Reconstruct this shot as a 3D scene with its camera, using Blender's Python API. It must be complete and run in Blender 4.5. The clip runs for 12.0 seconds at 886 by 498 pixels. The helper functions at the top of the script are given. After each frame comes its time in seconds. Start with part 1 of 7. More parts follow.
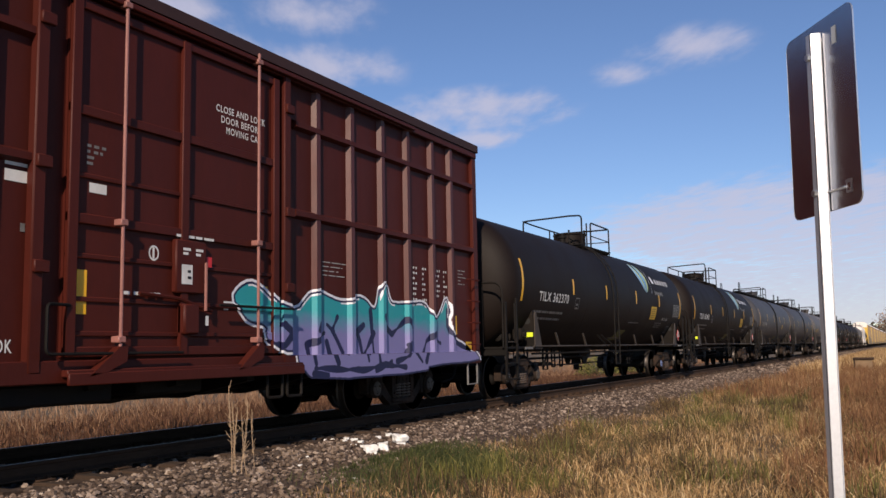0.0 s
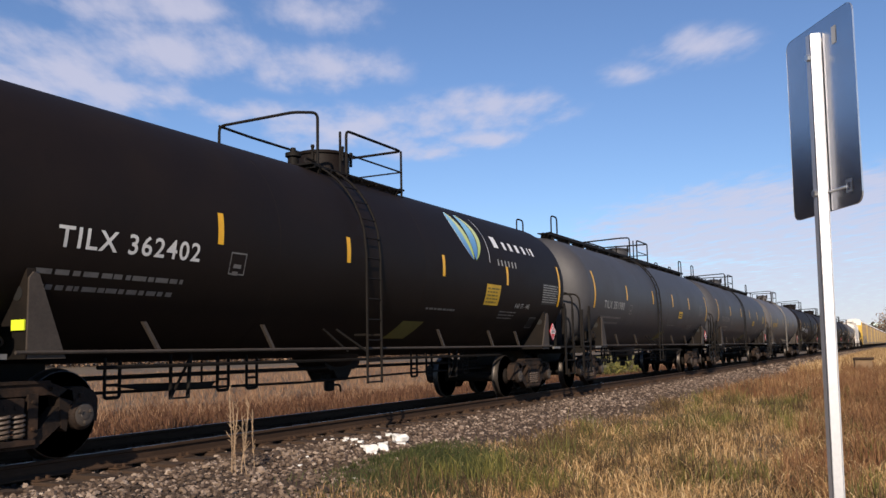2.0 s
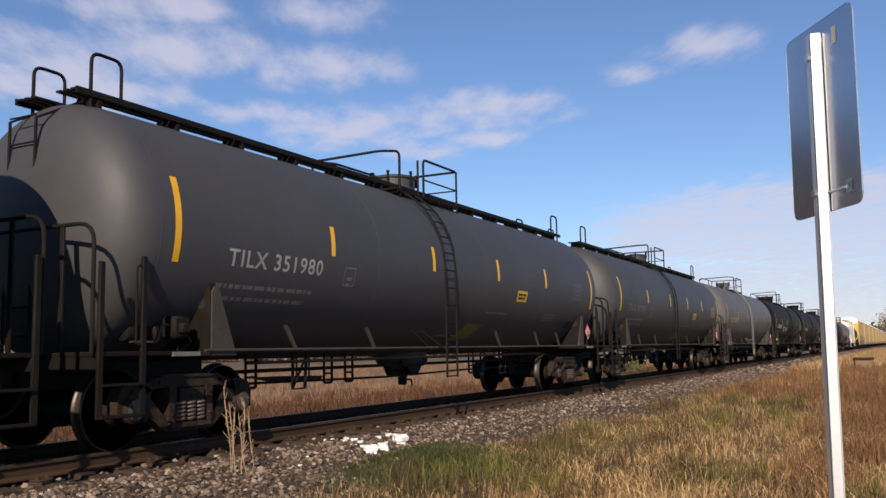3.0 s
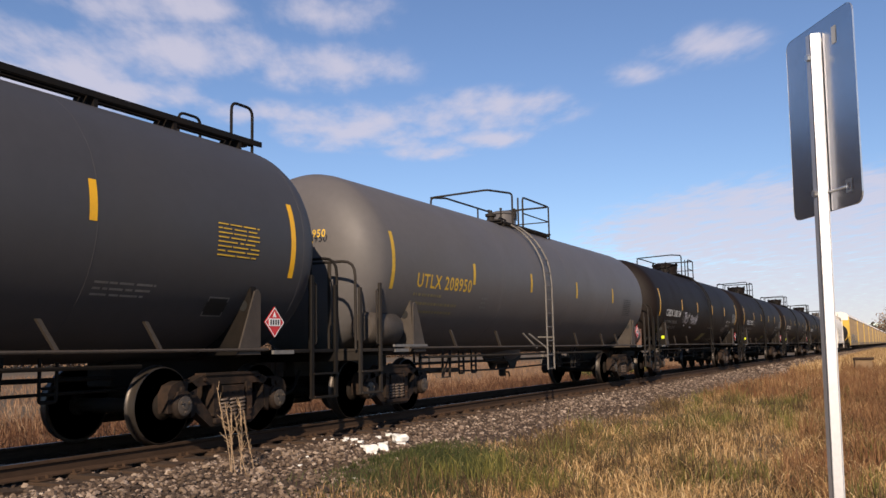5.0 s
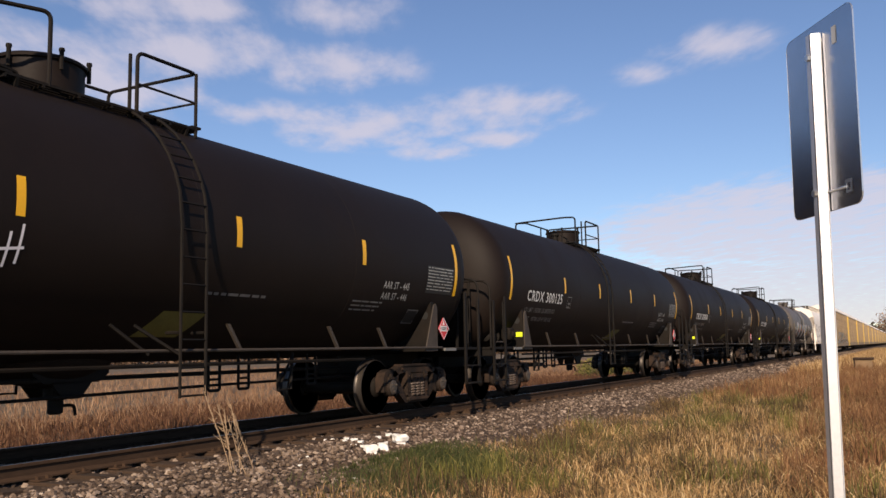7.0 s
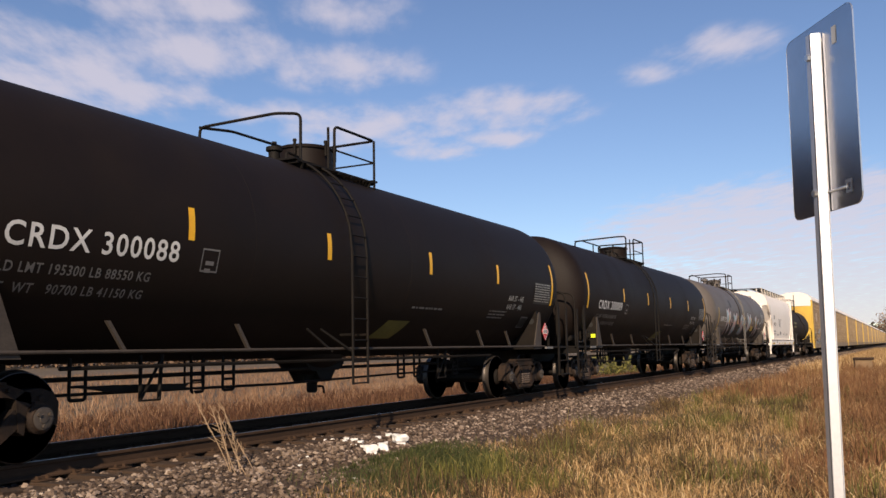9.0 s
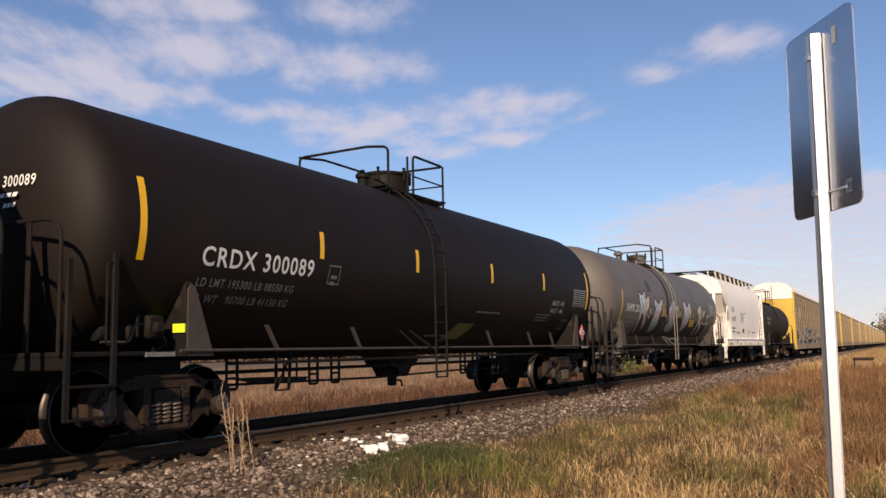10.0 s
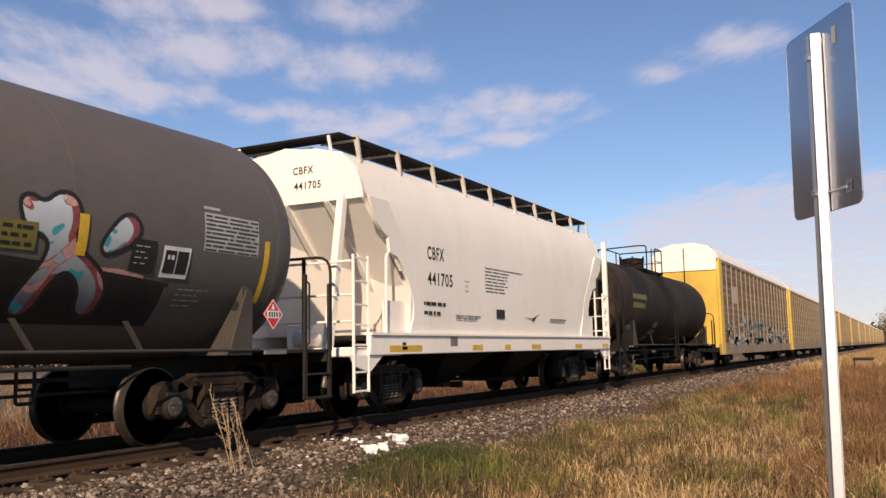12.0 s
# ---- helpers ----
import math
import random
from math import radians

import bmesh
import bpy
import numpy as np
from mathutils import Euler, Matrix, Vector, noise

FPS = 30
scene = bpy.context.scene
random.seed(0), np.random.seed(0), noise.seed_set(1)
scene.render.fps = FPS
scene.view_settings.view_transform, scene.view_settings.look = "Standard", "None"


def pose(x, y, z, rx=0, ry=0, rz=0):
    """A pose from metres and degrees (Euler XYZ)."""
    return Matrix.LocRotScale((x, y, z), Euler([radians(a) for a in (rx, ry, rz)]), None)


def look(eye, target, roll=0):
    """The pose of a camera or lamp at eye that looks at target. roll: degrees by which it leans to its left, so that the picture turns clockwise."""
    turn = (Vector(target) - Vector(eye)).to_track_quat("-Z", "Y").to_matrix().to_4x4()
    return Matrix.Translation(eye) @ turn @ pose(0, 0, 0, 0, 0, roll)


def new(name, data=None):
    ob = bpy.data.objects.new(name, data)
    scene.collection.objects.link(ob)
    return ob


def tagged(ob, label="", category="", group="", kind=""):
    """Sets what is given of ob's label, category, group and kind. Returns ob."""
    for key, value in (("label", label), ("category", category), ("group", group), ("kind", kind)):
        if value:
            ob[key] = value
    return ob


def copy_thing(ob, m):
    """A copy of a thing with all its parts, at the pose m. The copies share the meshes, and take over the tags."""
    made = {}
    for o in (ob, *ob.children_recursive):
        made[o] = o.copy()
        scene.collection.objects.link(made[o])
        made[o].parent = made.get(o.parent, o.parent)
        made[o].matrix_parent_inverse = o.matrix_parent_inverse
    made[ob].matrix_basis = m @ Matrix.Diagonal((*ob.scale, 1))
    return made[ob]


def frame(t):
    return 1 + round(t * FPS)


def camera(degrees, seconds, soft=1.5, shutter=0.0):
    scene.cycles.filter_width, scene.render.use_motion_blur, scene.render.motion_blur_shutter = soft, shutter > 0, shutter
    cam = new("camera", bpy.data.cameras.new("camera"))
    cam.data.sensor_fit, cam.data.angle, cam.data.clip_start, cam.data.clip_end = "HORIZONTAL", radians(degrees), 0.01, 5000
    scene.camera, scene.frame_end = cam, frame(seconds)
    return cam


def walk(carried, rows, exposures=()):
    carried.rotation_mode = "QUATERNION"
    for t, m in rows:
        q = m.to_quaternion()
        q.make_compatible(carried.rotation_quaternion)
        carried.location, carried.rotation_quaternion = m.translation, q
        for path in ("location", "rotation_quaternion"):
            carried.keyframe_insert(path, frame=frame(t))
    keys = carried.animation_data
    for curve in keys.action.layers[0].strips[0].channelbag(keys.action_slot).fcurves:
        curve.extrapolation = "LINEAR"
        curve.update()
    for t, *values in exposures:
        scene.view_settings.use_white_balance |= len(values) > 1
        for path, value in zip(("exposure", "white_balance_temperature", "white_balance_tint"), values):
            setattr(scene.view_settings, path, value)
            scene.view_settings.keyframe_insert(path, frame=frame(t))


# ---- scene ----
cam = camera(53.42, 12.0, soft=1.5)
EYE = Vector((0.0, -8.715, 1.043))
AIM = EYE + Vector((0.88201, 0.45705, 0.11471)) * 10
walk(cam, [(0.0, look(EYE, AIM, -1.124)), (12.0, look(EYE, AIM, -1.124))], exposures=[(0.0, -0.20, 6750, 16), (1.4, -0.05, 6700, 14), (3.0, -0.03, 6800, 13), (6.0, 0.0, 7300, 16), (12.0, 0.0, 7450, 16)])

# ---- light ----
SUN_TO = Vector((-0.81, -0.33, 0.475)).normalized()
world = bpy.data.worlds.new("world")
scene.world = world
world.use_nodes = True
wn = world.node_tree
sky = wn.nodes.new("ShaderNodeTexSky")
sky.sky_type, sky.sun_disc = "NISHITA", False
sky.sun_elevation = math.asin(SUN_TO.z)
sky.sun_rotation = math.atan2(SUN_TO.x, SUN_TO.y)
sky.air_density, sky.dust_density, sky.ozone_density = 1.0, 0.0, 3.2
bg = wn.nodes["Background"]
bg.inputs["Strength"].default_value = 0.105
tint = wn.nodes.new("ShaderNodeMix")
tint.data_type, tint.blend_type = "RGBA", "MULTIPLY"
tint.inputs["Factor"].default_value, tint.inputs["B"].default_value = 1.0, (0.90, 1.01, 1.19, 1)
wn.links.new(sky.outputs["Color"], tint.inputs["A"])
wn.links.new(tint.outputs["Result"], bg.inputs["Color"])
sun_data = bpy.data.lights.new("sun", "SUN")
sun_data.energy, sun_data.angle, sun_data.color = 5.6, radians(0.6), (1.0, 0.87, 0.70)
sun = new("sun", sun_data)
sun.matrix_world = look((0, 0, 50), Vector((0, 0, 50)) - SUN_TO)


# ---- materials ----
def mat(name, color, rough=0.6, metal=0.0, vary=0.15, scale=3.0, fine=40.0, bump=0.15, dirt=None, dirt_amount=0.4,
        stretch=(1, 1, 1), random=0.0, island=False, spec=0.5, ramp=None, translucent=0.0):
    """Principled surface: base colour varied at a broad and a fine scale, soft bump, optional dirt patches."""
    m = bpy.data.materials.new(name)
    m.use_nodes = True
    nt = m.node_tree
    n, l = nt.nodes, nt.links
    b = n["Principled BSDF"]
    b.inputs["Roughness"].default_value, b.inputs["Metallic"].default_value = rough, metal
    b.inputs["Specular IOR Level"].default_value = spec
    tc = n.new("ShaderNodeTexCoord")
    mp = n.new("ShaderNodeMapping")
    mp.inputs["Scale"].default_value = stretch
    l.new(tc.outputs["Object"], mp.inputs["Vector"])

    def tex(s, detail=5.0):
        t = n.new("ShaderNodeTexNoise")
        t.inputs["Scale"].default_value, t.inputs["Detail"].default_value = s, detail
        t.inputs["Roughness"].default_value = 0.62
        l.new(mp.outputs["Vector"], t.inputs["Vector"])
        return t.outputs["Fac"]

    def math_node(op, a, c):
        t = n.new("ShaderNodeMath")
        t.operation = op
        for k, v in ((0, a), (1, c)):
            if isinstance(v, (int, float)):
                t.inputs[k].default_value = v
            else:
                l.new(v, t.inputs[k])
        return t.outputs[0]
    broad, small = tex(scale), tex(fine, 3.0)
    f = math_node("ADD", math_node("MULTIPLY", broad, 0.65), math_node("MULTIPLY", small, 0.35))
    f = math_node("ADD", math_node("MULTIPLY", math_node("SUBTRACT", f, 0.5), 2.6), 0.5)
    if random or island:
        if island:
            g = n.new("ShaderNodeNewGeometry").outputs["Random Per Island"]
        else:
            g = n.new("ShaderNodeObjectInfo").outputs["Random"]
        k = random or 0.5
        f = math_node("ADD", math_node("MULTIPLY", f, 1 - k), math_node("MULTIPLY", g, k))
    cr = n.new("ShaderNodeValToRGB")
    stops = ramp or [(0.0, [c * (1 - vary) for c in color]), (1.0, [min(1, c * (1 + vary)) for c in color])]
    while len(cr.color_ramp.elements) < len(stops):
        cr.color_ramp.elements.new(0.5)
    for e, (p, c) in zip(cr.color_ramp.elements, stops):
        e.position, e.color = p, (*c, 1)
    l.new(f, cr.inputs["Fac"])
    out = cr.outputs["Color"]
    if dirt:
        mx = n.new("ShaderNodeMix")
        mx.data_type = "RGBA"
        rm = n.new("ShaderNodeMapRange")
        rm.inputs["From Min"].default_value, rm.inputs["From Max"].default_value = 0.48, 0.72
        rm.inputs["To Max"].default_value = dirt_amount
        l.new(tex(scale * 0.6, 8.0), rm.inputs["Value"])
        l.new(rm.outputs["Result"], mx.inputs["Factor"])
        l.new(out, mx.inputs["A"])
        mx.inputs["B"].default_value = (*dirt, 1)
        out = mx.outputs["Result"]
        rr = n.new("ShaderNodeMapRange")
        rr.inputs["To Min"].default_value, rr.inputs["To Max"].default_value = rough, min(1, rough + 0.25)
        l.new(rm.outputs["Result"], rr.inputs["Value"])
        l.new(rr.outputs["Result"], b.inputs["Roughness"])
    l.new(out, b.inputs["Base Color"])
    if bump:
        bp = n.new("ShaderNodeBump")
        bp.inputs["Strength"].default_value, bp.inputs["Distance"].default_value = bump, 0.01
        l.new(small, bp.inputs["Height"])
        l.new(bp.outputs["Normal"], b.inputs["Normal"])
    if translucent:
        tr = n.new("ShaderNodeBsdfTranslucent")
        l.new(out, tr.inputs["Color"])
        ms = n.new("ShaderNodeMixShader")
        ms.inputs["Fac"].default_value = translucent
        l.new(b.outputs["BSDF"], ms.inputs[1])
        l.new(tr.outputs["BSDF"], ms.inputs[2])
        l.new(ms.outputs["Shader"], n["Material Output"].inputs["Surface"])
    return m


BLACK = mat("black_tank_paint", (0.0094, 0.0056, 0.0042), 0.62, vary=0.2, scale=0.7, fine=9, bump=0.05, dirt=(0.019, 0.0115, 0.0078), dirt_amount=0.4, spec=0.2)
BLACK_TRIM = mat("black_steel", (0.0072, 0.0058, 0.0048), 0.7, vary=0.3, scale=3, bump=0.2, dirt=(0.024, 0.016, 0.011), spec=0.2)
GREY = mat("grey_tank_paint", (0.049, 0.0485, 0.054), 0.55, spec=0.4, vary=0.12, scale=0.6, fine=7, bump=0.05, dirt=(0.06, 0.055, 0.05), dirt_amount=0.4)
LIGHT_GREY = mat("faded_grey_tank_paint", (0.100, 0.093, 0.094), 0.52, spec=0.35, vary=0.12, scale=0.6, fine=8, bump=0.05, dirt=(0.10, 0.095, 0.085), dirt_amount=0.45)
BROWN_GREY = mat("brown_grey_tank_paint", (0.108, 0.094, 0.085), 0.52, spec=0.35, vary=0.14, scale=0.5, fine=8, bump=0.05, dirt=(0.10, 0.08, 0.062), dirt_amount=0.5)
SOOT = mat("sooty_tank_paint", (0.019, 0.014, 0.011), 0.7, vary=0.4, scale=0.9, fine=12, bump=0.1, dirt=(0.10, 0.068, 0.045), dirt_amount=0.75, spec=0.15, stretch=(2, 1, 0.6))
RED = mat("oxide_red_paint", (0.060, 0.0092, 0.0052), 0.55, spec=0.22, vary=0.18, scale=0.8, fine=14, bump=0.08, dirt=(0.042, 0.0085, 0.0055), dirt_amount=0.5, stretch=(1.6, 1, 0.5))
ROOF = mat("dark_red_roof_paint", (0.030, 0.0085, 0.006), 0.7, vary=0.3, scale=1.5, bump=0.2)
# Lighter red for the boxcar ribs: their sunlit brightness is put into the colour.
RIB_RED = mat("sunlit_rib_red", (0.074, 0.0125, 0.0078), 0.5, vary=0.3, scale=2, fine=25, bump=0.1, dirt=(0.07, 0.013, 0.010), dirt_amount=0.7, stretch=(1, 1, 0.3))
RUST_PRIMER = mat("rusty_primer", (0.16, 0.085, 0.062), 0.75, vary=0.35, scale=5, bump=0.3, dirt=(0.05, 0.028, 0.02), dirt_amount=0.7)
DULL_TRIM = mat("dull_dark_steel", (0.022, 0.018, 0.015), 0.7, vary=0.3, scale=4, bump=0.2, dirt=(0.045, 0.035, 0.026), spec=0.25)
WORN_TRIM = mat("worn_grey_steel", (0.062, 0.052, 0.045), 0.7, vary=0.3, scale=4, bump=0.2, dirt=(0.03, 0.022, 0.016), spec=0.3)
PALE_STEEL = mat("pale_ladder_steel", (0.14, 0.128, 0.116), 0.55, vary=0.25, scale=6, bump=0.15, dirt=(0.09, 0.07, 0.055))
RED_ROD = mat("pink_worn_rod", (0.27, 0.115, 0.095), 0.5, vary=0.25, scale=5)
WHITE = mat("white_hopper_paint", (0.82, 0.76, 0.69), 0.5, vary=0.05, scale=0.8, fine=10, bump=0.05, dirt=(0.60, 0.54, 0.47), dirt_amount=0.3, stretch=(1.2, 1, 0.5))
WORN_WHITE = mat("weathered_white_steel", (0.42, 0.39, 0.35), 0.6, vary=0.25, scale=4, bump=0.15, dirt=(0.2, 0.17, 0.14))
YELLOW_CAR = mat("autorack_yellow", (0.70, 0.45, 0.06), 0.5, vary=0.12, scale=0.7, dirt=(0.3, 0.17, 0.05), dirt_amount=0.5)
RACK_POST = mat("faded_yellow_rack_steel", (0.25, 0.18, 0.108), 0.6, vary=0.35, scale=1.5, dirt=(0.20, 0.145, 0.10), dirt_amount=0.8)
PANEL = mat("weathered_rack_panel", (0.155, 0.098, 0.052), 0.65, metal=0.0, vary=0.45, scale=0.6, fine=20, dirt=(0.12, 0.08, 0.055), dirt_amount=0.8)
GALV = mat("galvanised_steel", (0.70, 0.70, 0.71), 0.40, metal=0.6, vary=0.1, scale=6, fine=60, bump=0.05)
DARK_ZINC = mat("dark_zinc", (0.035, 0.035, 0.036), 0.7, metal=0.2, vary=0.4, scale=30, fine=120, bump=0.2)
ALU = mat("bare_aluminium", (0.58, 0.58, 0.60), 0.23, metal=1.0, vary=0.1, scale=4, fine=50, bump=0.03)
ALU_EDGE = mat("cut_aluminium_edge", (0.7, 0.7, 0.7), 0.3, metal=0.9)
WHITE_PAINT = mat("white_lettering", (0.66, 0.66, 0.64), 0.6, vary=0.12, scale=6, bump=0, dirt=(0.35, 0.34, 0.32), dirt_amount=0.4)
FAINT_PAINT = mat("faded_lettering", (0.15, 0.145, 0.14), 0.6, vary=0.3, scale=8, bump=0)
YELLOW_PAINT = mat("yellow_stencil", (0.62, 0.38, 0.03), 0.55, vary=0.2, scale=5, bump=0, dirt=(0.25, 0.17, 0.04), dirt_amount=0.4)
REFLECTIVE = mat("yellow_reflective_tape", (0.80, 0.42, 0.015), 0.4, vary=0.1, scale=4, bump=0)
LIME = mat("lime_reflector", (0.75, 0.9, 0.05), 0.35, vary=0.05, bump=0)
WORN_YELLOW = mat("worn_yellow_print", (0.19, 0.155, 0.07), 0.6, vary=0.3, scale=9, bump=0)
PALE_PANEL = mat("bleached_panel", (0.45, 0.36, 0.29), 0.6, vary=0.15, scale=4, bump=0)
DULL_YELLOW = mat("faded_yellow_panel", (0.15, 0.13, 0.028), 0.6, vary=0.2, scale=5, bump=0)
DECAL_WHITE = mat("white_decal", (0.7, 0.7, 0.7), 0.5, vary=0.05, bump=0)
DECAL_BLACK = mat("black_decal", (0.012, 0.012, 0.012), 0.6, vary=0.1, bump=0)
DECAL_RED = mat("red_placard", (0.55, 0.025, 0.03), 0.5, vary=0.15, bump=0)
WHEEL = mat("wheel_steel", (0.008, 0.0058, 0.0045), 0.85, metal=0.0, vary=0.35, scale=4, bump=0.2, dirt=(0.026, 0.015, 0.009), spec=0.3)
TREAD = mat("polished_tread", (0.06, 0.05, 0.043), 0.42, metal=0.6, vary=0.1, scale=8, bump=0.05)
CAST = mat("rusty_cast_steel", (0.016, 0.0098, 0.0066), 0.8, vary=0.6, scale=4, fine=30, bump=0.5, dirt=(0.075, 0.04, 0.024), dirt_amount=0.7, spec=0.3)
STRUT = mat("greyed_strut_steel", (0.045, 0.035, 0.028), 0.75, vary=0.3, scale=5, bump=0.2)
SPRING = mat("scuffed_spring_steel", (0.085, 0.062, 0.048), 0.6, vary=0.4, scale=12, bump=0.2)
PALE_CAP = mat("worn_bearing_cap", (0.06, 0.048, 0.039), 0.6, vary=0.35, scale=14, bump=0.2)
BLUE_CAP = mat("blue_bearing_cap", (0.14, 0.19, 0.36), 0.5, vary=0.25, scale=12)
RAIL_SIDE = mat("rusty_rail", (0.052, 0.031, 0.020), 0.9, spec=0.15, vary=0.35, scale=4, fine=40, bump=0.3, stretch=(0.2, 1, 1))
RAIL_TOP = mat("worn_railhead", (0.075, 0.06, 0.05), 0.5, metal=0.6, vary=0.1, scale=5, bump=0.03)
TIE = mat("creosoted_timber", (0.040, 0.0215, 0.0115), 0.9, vary=0.45, scale=2.2, fine=30, bump=0.6, stretch=(6, 1, 6), random=0.4, dirt=(0.075, 0.054, 0.037))
BALLAST = mat("ballast_stone", (0.2, 0.18, 0.165), 0.9, scale=3, fine=60, bump=0.4, island=True, random=0.75,
              ramp=[(0, (0.015, 0.009, 0.006)), (0.4, (0.066, 0.043, 0.030)), (0.7, (0.185, 0.132, 0.098)), (0.9, (0.37, 0.29, 0.23)), (1, (0.70, 0.62, 0.53))])
LOOSE = mat("loose_ballast_stone", (0.2, 0.18, 0.165), 0.9, scale=9, fine=60, bump=0.4, random=0.75,
            ramp=[(0, (0.03, 0.018, 0.011)), (0.5, (0.115, 0.078, 0.054)), (0.85, (0.24, 0.175, 0.125)), (1, (0.55, 0.47, 0.39))])
BED = mat("ballast_fines", (0.050, 0.028, 0.0155), 0.95, vary=0.5, scale=1.2, fine=35, bump=0.8)
CHALK = mat("white_limestone", (0.78, 0.77, 0.74), 0.8, vary=0.1, scale=8, bump=0.4)
SOIL = mat("grassy_soil", (0.14, 0.11, 0.05), 0.95, scale=0.35, fine=6, bump=0.8,
           ramp=[(0, (0.035, 0.023, 0.012)), (0.45, (0.085, 0.056, 0.026)), (0.75, (0.16, 0.108, 0.052)), (1, (0.075, 0.064, 0.024))])
DRY = mat("dry_grass", (0.4, 0.3, 0.13), 0.8, scale=0.9, fine=4, bump=0, island=True, random=0.6, translucent=0.2,
          ramp=[(0, (0.06, 0.032, 0.014)), (0.22, (0.20, 0.125, 0.042)), (0.45, (0.40, 0.235, 0.098)), (0.65, (0.60, 0.395, 0.185)), (0.85, (0.80, 0.60, 0.34)), (1, (0.40, 0.32, 0.09))])
THATCH = mat("matted_dead_grass", (0.2, 0.14, 0.07), 0.9, scale=1.4, fine=6, bump=0, island=True, random=0.5, translucent=0.1,
             ramp=[(0, (0.04, 0.022, 0.011)), (0.35, (0.17, 0.098, 0.044)), (0.7, (0.42, 0.265, 0.13)), (1, (0.62, 0.44, 0.24))])
DARK_WEED = mat("dark_dead_weeds", (0.08, 0.05, 0.03), 0.9, scale=1.0, fine=5, bump=0, island=True, random=0.6, translucent=0.15,
                ramp=[(0, (0.022, 0.013, 0.008)), (0.4, (0.075, 0.042, 0.022)), (0.75, (0.14, 0.10, 0.035)), (1, (0.26, 0.16, 0.085))])
RUST_GRASS = mat("rust_coloured_weeds", (0.25, 0.1, 0.05), 0.85, scale=0.5, fine=3, bump=0, island=True, random=0.6, translucent=0.25,
                 ramp=[(0, (0.075, 0.03, 0.016)), (0.4, (0.20, 0.09, 0.04)), (0.8, (0.33, 0.18, 0.08)), (1, (0.42, 0.28, 0.13))])
GREEN_GRASS = mat("green_grass", (0.07, 0.11, 0.03), 0.8, scale=0.8, fine=4, bump=0, island=True, random=0.6, translucent=0.3,
                  ramp=[(0, (0.018, 0.024, 0.008)), (0.4, (0.048, 0.062, 0.017)), (0.7, (0.11, 0.125, 0.036)), (0.85, (0.17, 0.13, 0.055)), (1, (0.36, 0.27, 0.13))])
FIELD_GRASS = mat("brown_field_grass", (0.3, 0.19, 0.1), 0.85, scale=0.15, fine=1.2, bump=0, island=True, random=0.5, translucent=0.25,
                  ramp=[(0, (0.09, 0.038, 0.02)), (0.35, (0.23, 0.12, 0.064)), (0.7, (0.38, 0.235, 0.137)), (1, (0.56, 0.40, 0.26))])
DITCH_GRASS = mat("rusty_field_weeds", (0.2, 0.11, 0.06), 0.85, scale=0.6, fine=3, bump=0, island=True, random=0.55, translucent=0.2,
                  ramp=[(0, (0.022, 0.008, 0.004)), (0.4, (0.085, 0.034, 0.0155)), (0.75, (0.18, 0.086, 0.042)), (1, (0.42, 0.26, 0.145))])
STALK = mat("bleached_stalk", (0.32, 0.22, 0.135), 0.8, vary=0.25, scale=10, bump=0.2)
BARK = mat("grey_bark", (0.13, 0.11, 0.09), 0.9, vary=0.3, scale=3, bump=0.5)
LEAF_GOLD = mat("golden_leaves", (0.3, 0.17, 0.05), 0.7, scale=0.5, bump=0, island=True, random=0.7, translucent=0.3,
                ramp=[(0, (0.12, 0.06, 0.02)), (0.6, (0.3, 0.17, 0.06)), (1, (0.42, 0.28, 0.1))])
LEAF_GREEN = mat("fading_green_leaves", (0.08, 0.1, 0.03), 0.7, scale=0.5, bump=0, island=True, random=0.7, translucent=0.3,
                 ramp=[(0, (0.05, 0.058, 0.016)), (0.6, (0.16, 0.15, 0.036)), (1, (0.36, 0.30, 0.075))])
FAR_WOOD = mat("far_woods", (0.05, 0.048, 0.04), 0.9, scale=0.2, bump=0, island=True, random=0.7,
               ramp=[(0, (0.03, 0.03, 0.024)), (0.6, (0.052, 0.047, 0.034)), (1, (0.08, 0.062, 0.042))])
PALE_TAG = mat("faded_pale_spray", (0.34, 0.34, 0.32), 0.6, vary=0.3, scale=2, bump=0)
BRUSH = mat("autumn_brush", (0.14, 0.09, 0.055), 0.9, scale=0.2, bump=0, island=True, random=0.7,
            ramp=[(0, (0.11, 0.066, 0.042)), (0.5, (0.17, 0.105, 0.066)), (1, (0.25, 0.165, 0.105))])
CONCRETE = mat("weathered_concrete", (0.23, 0.15, 0.085), 0.9, vary=0.25, scale=2, fine=30, bump=0.4)


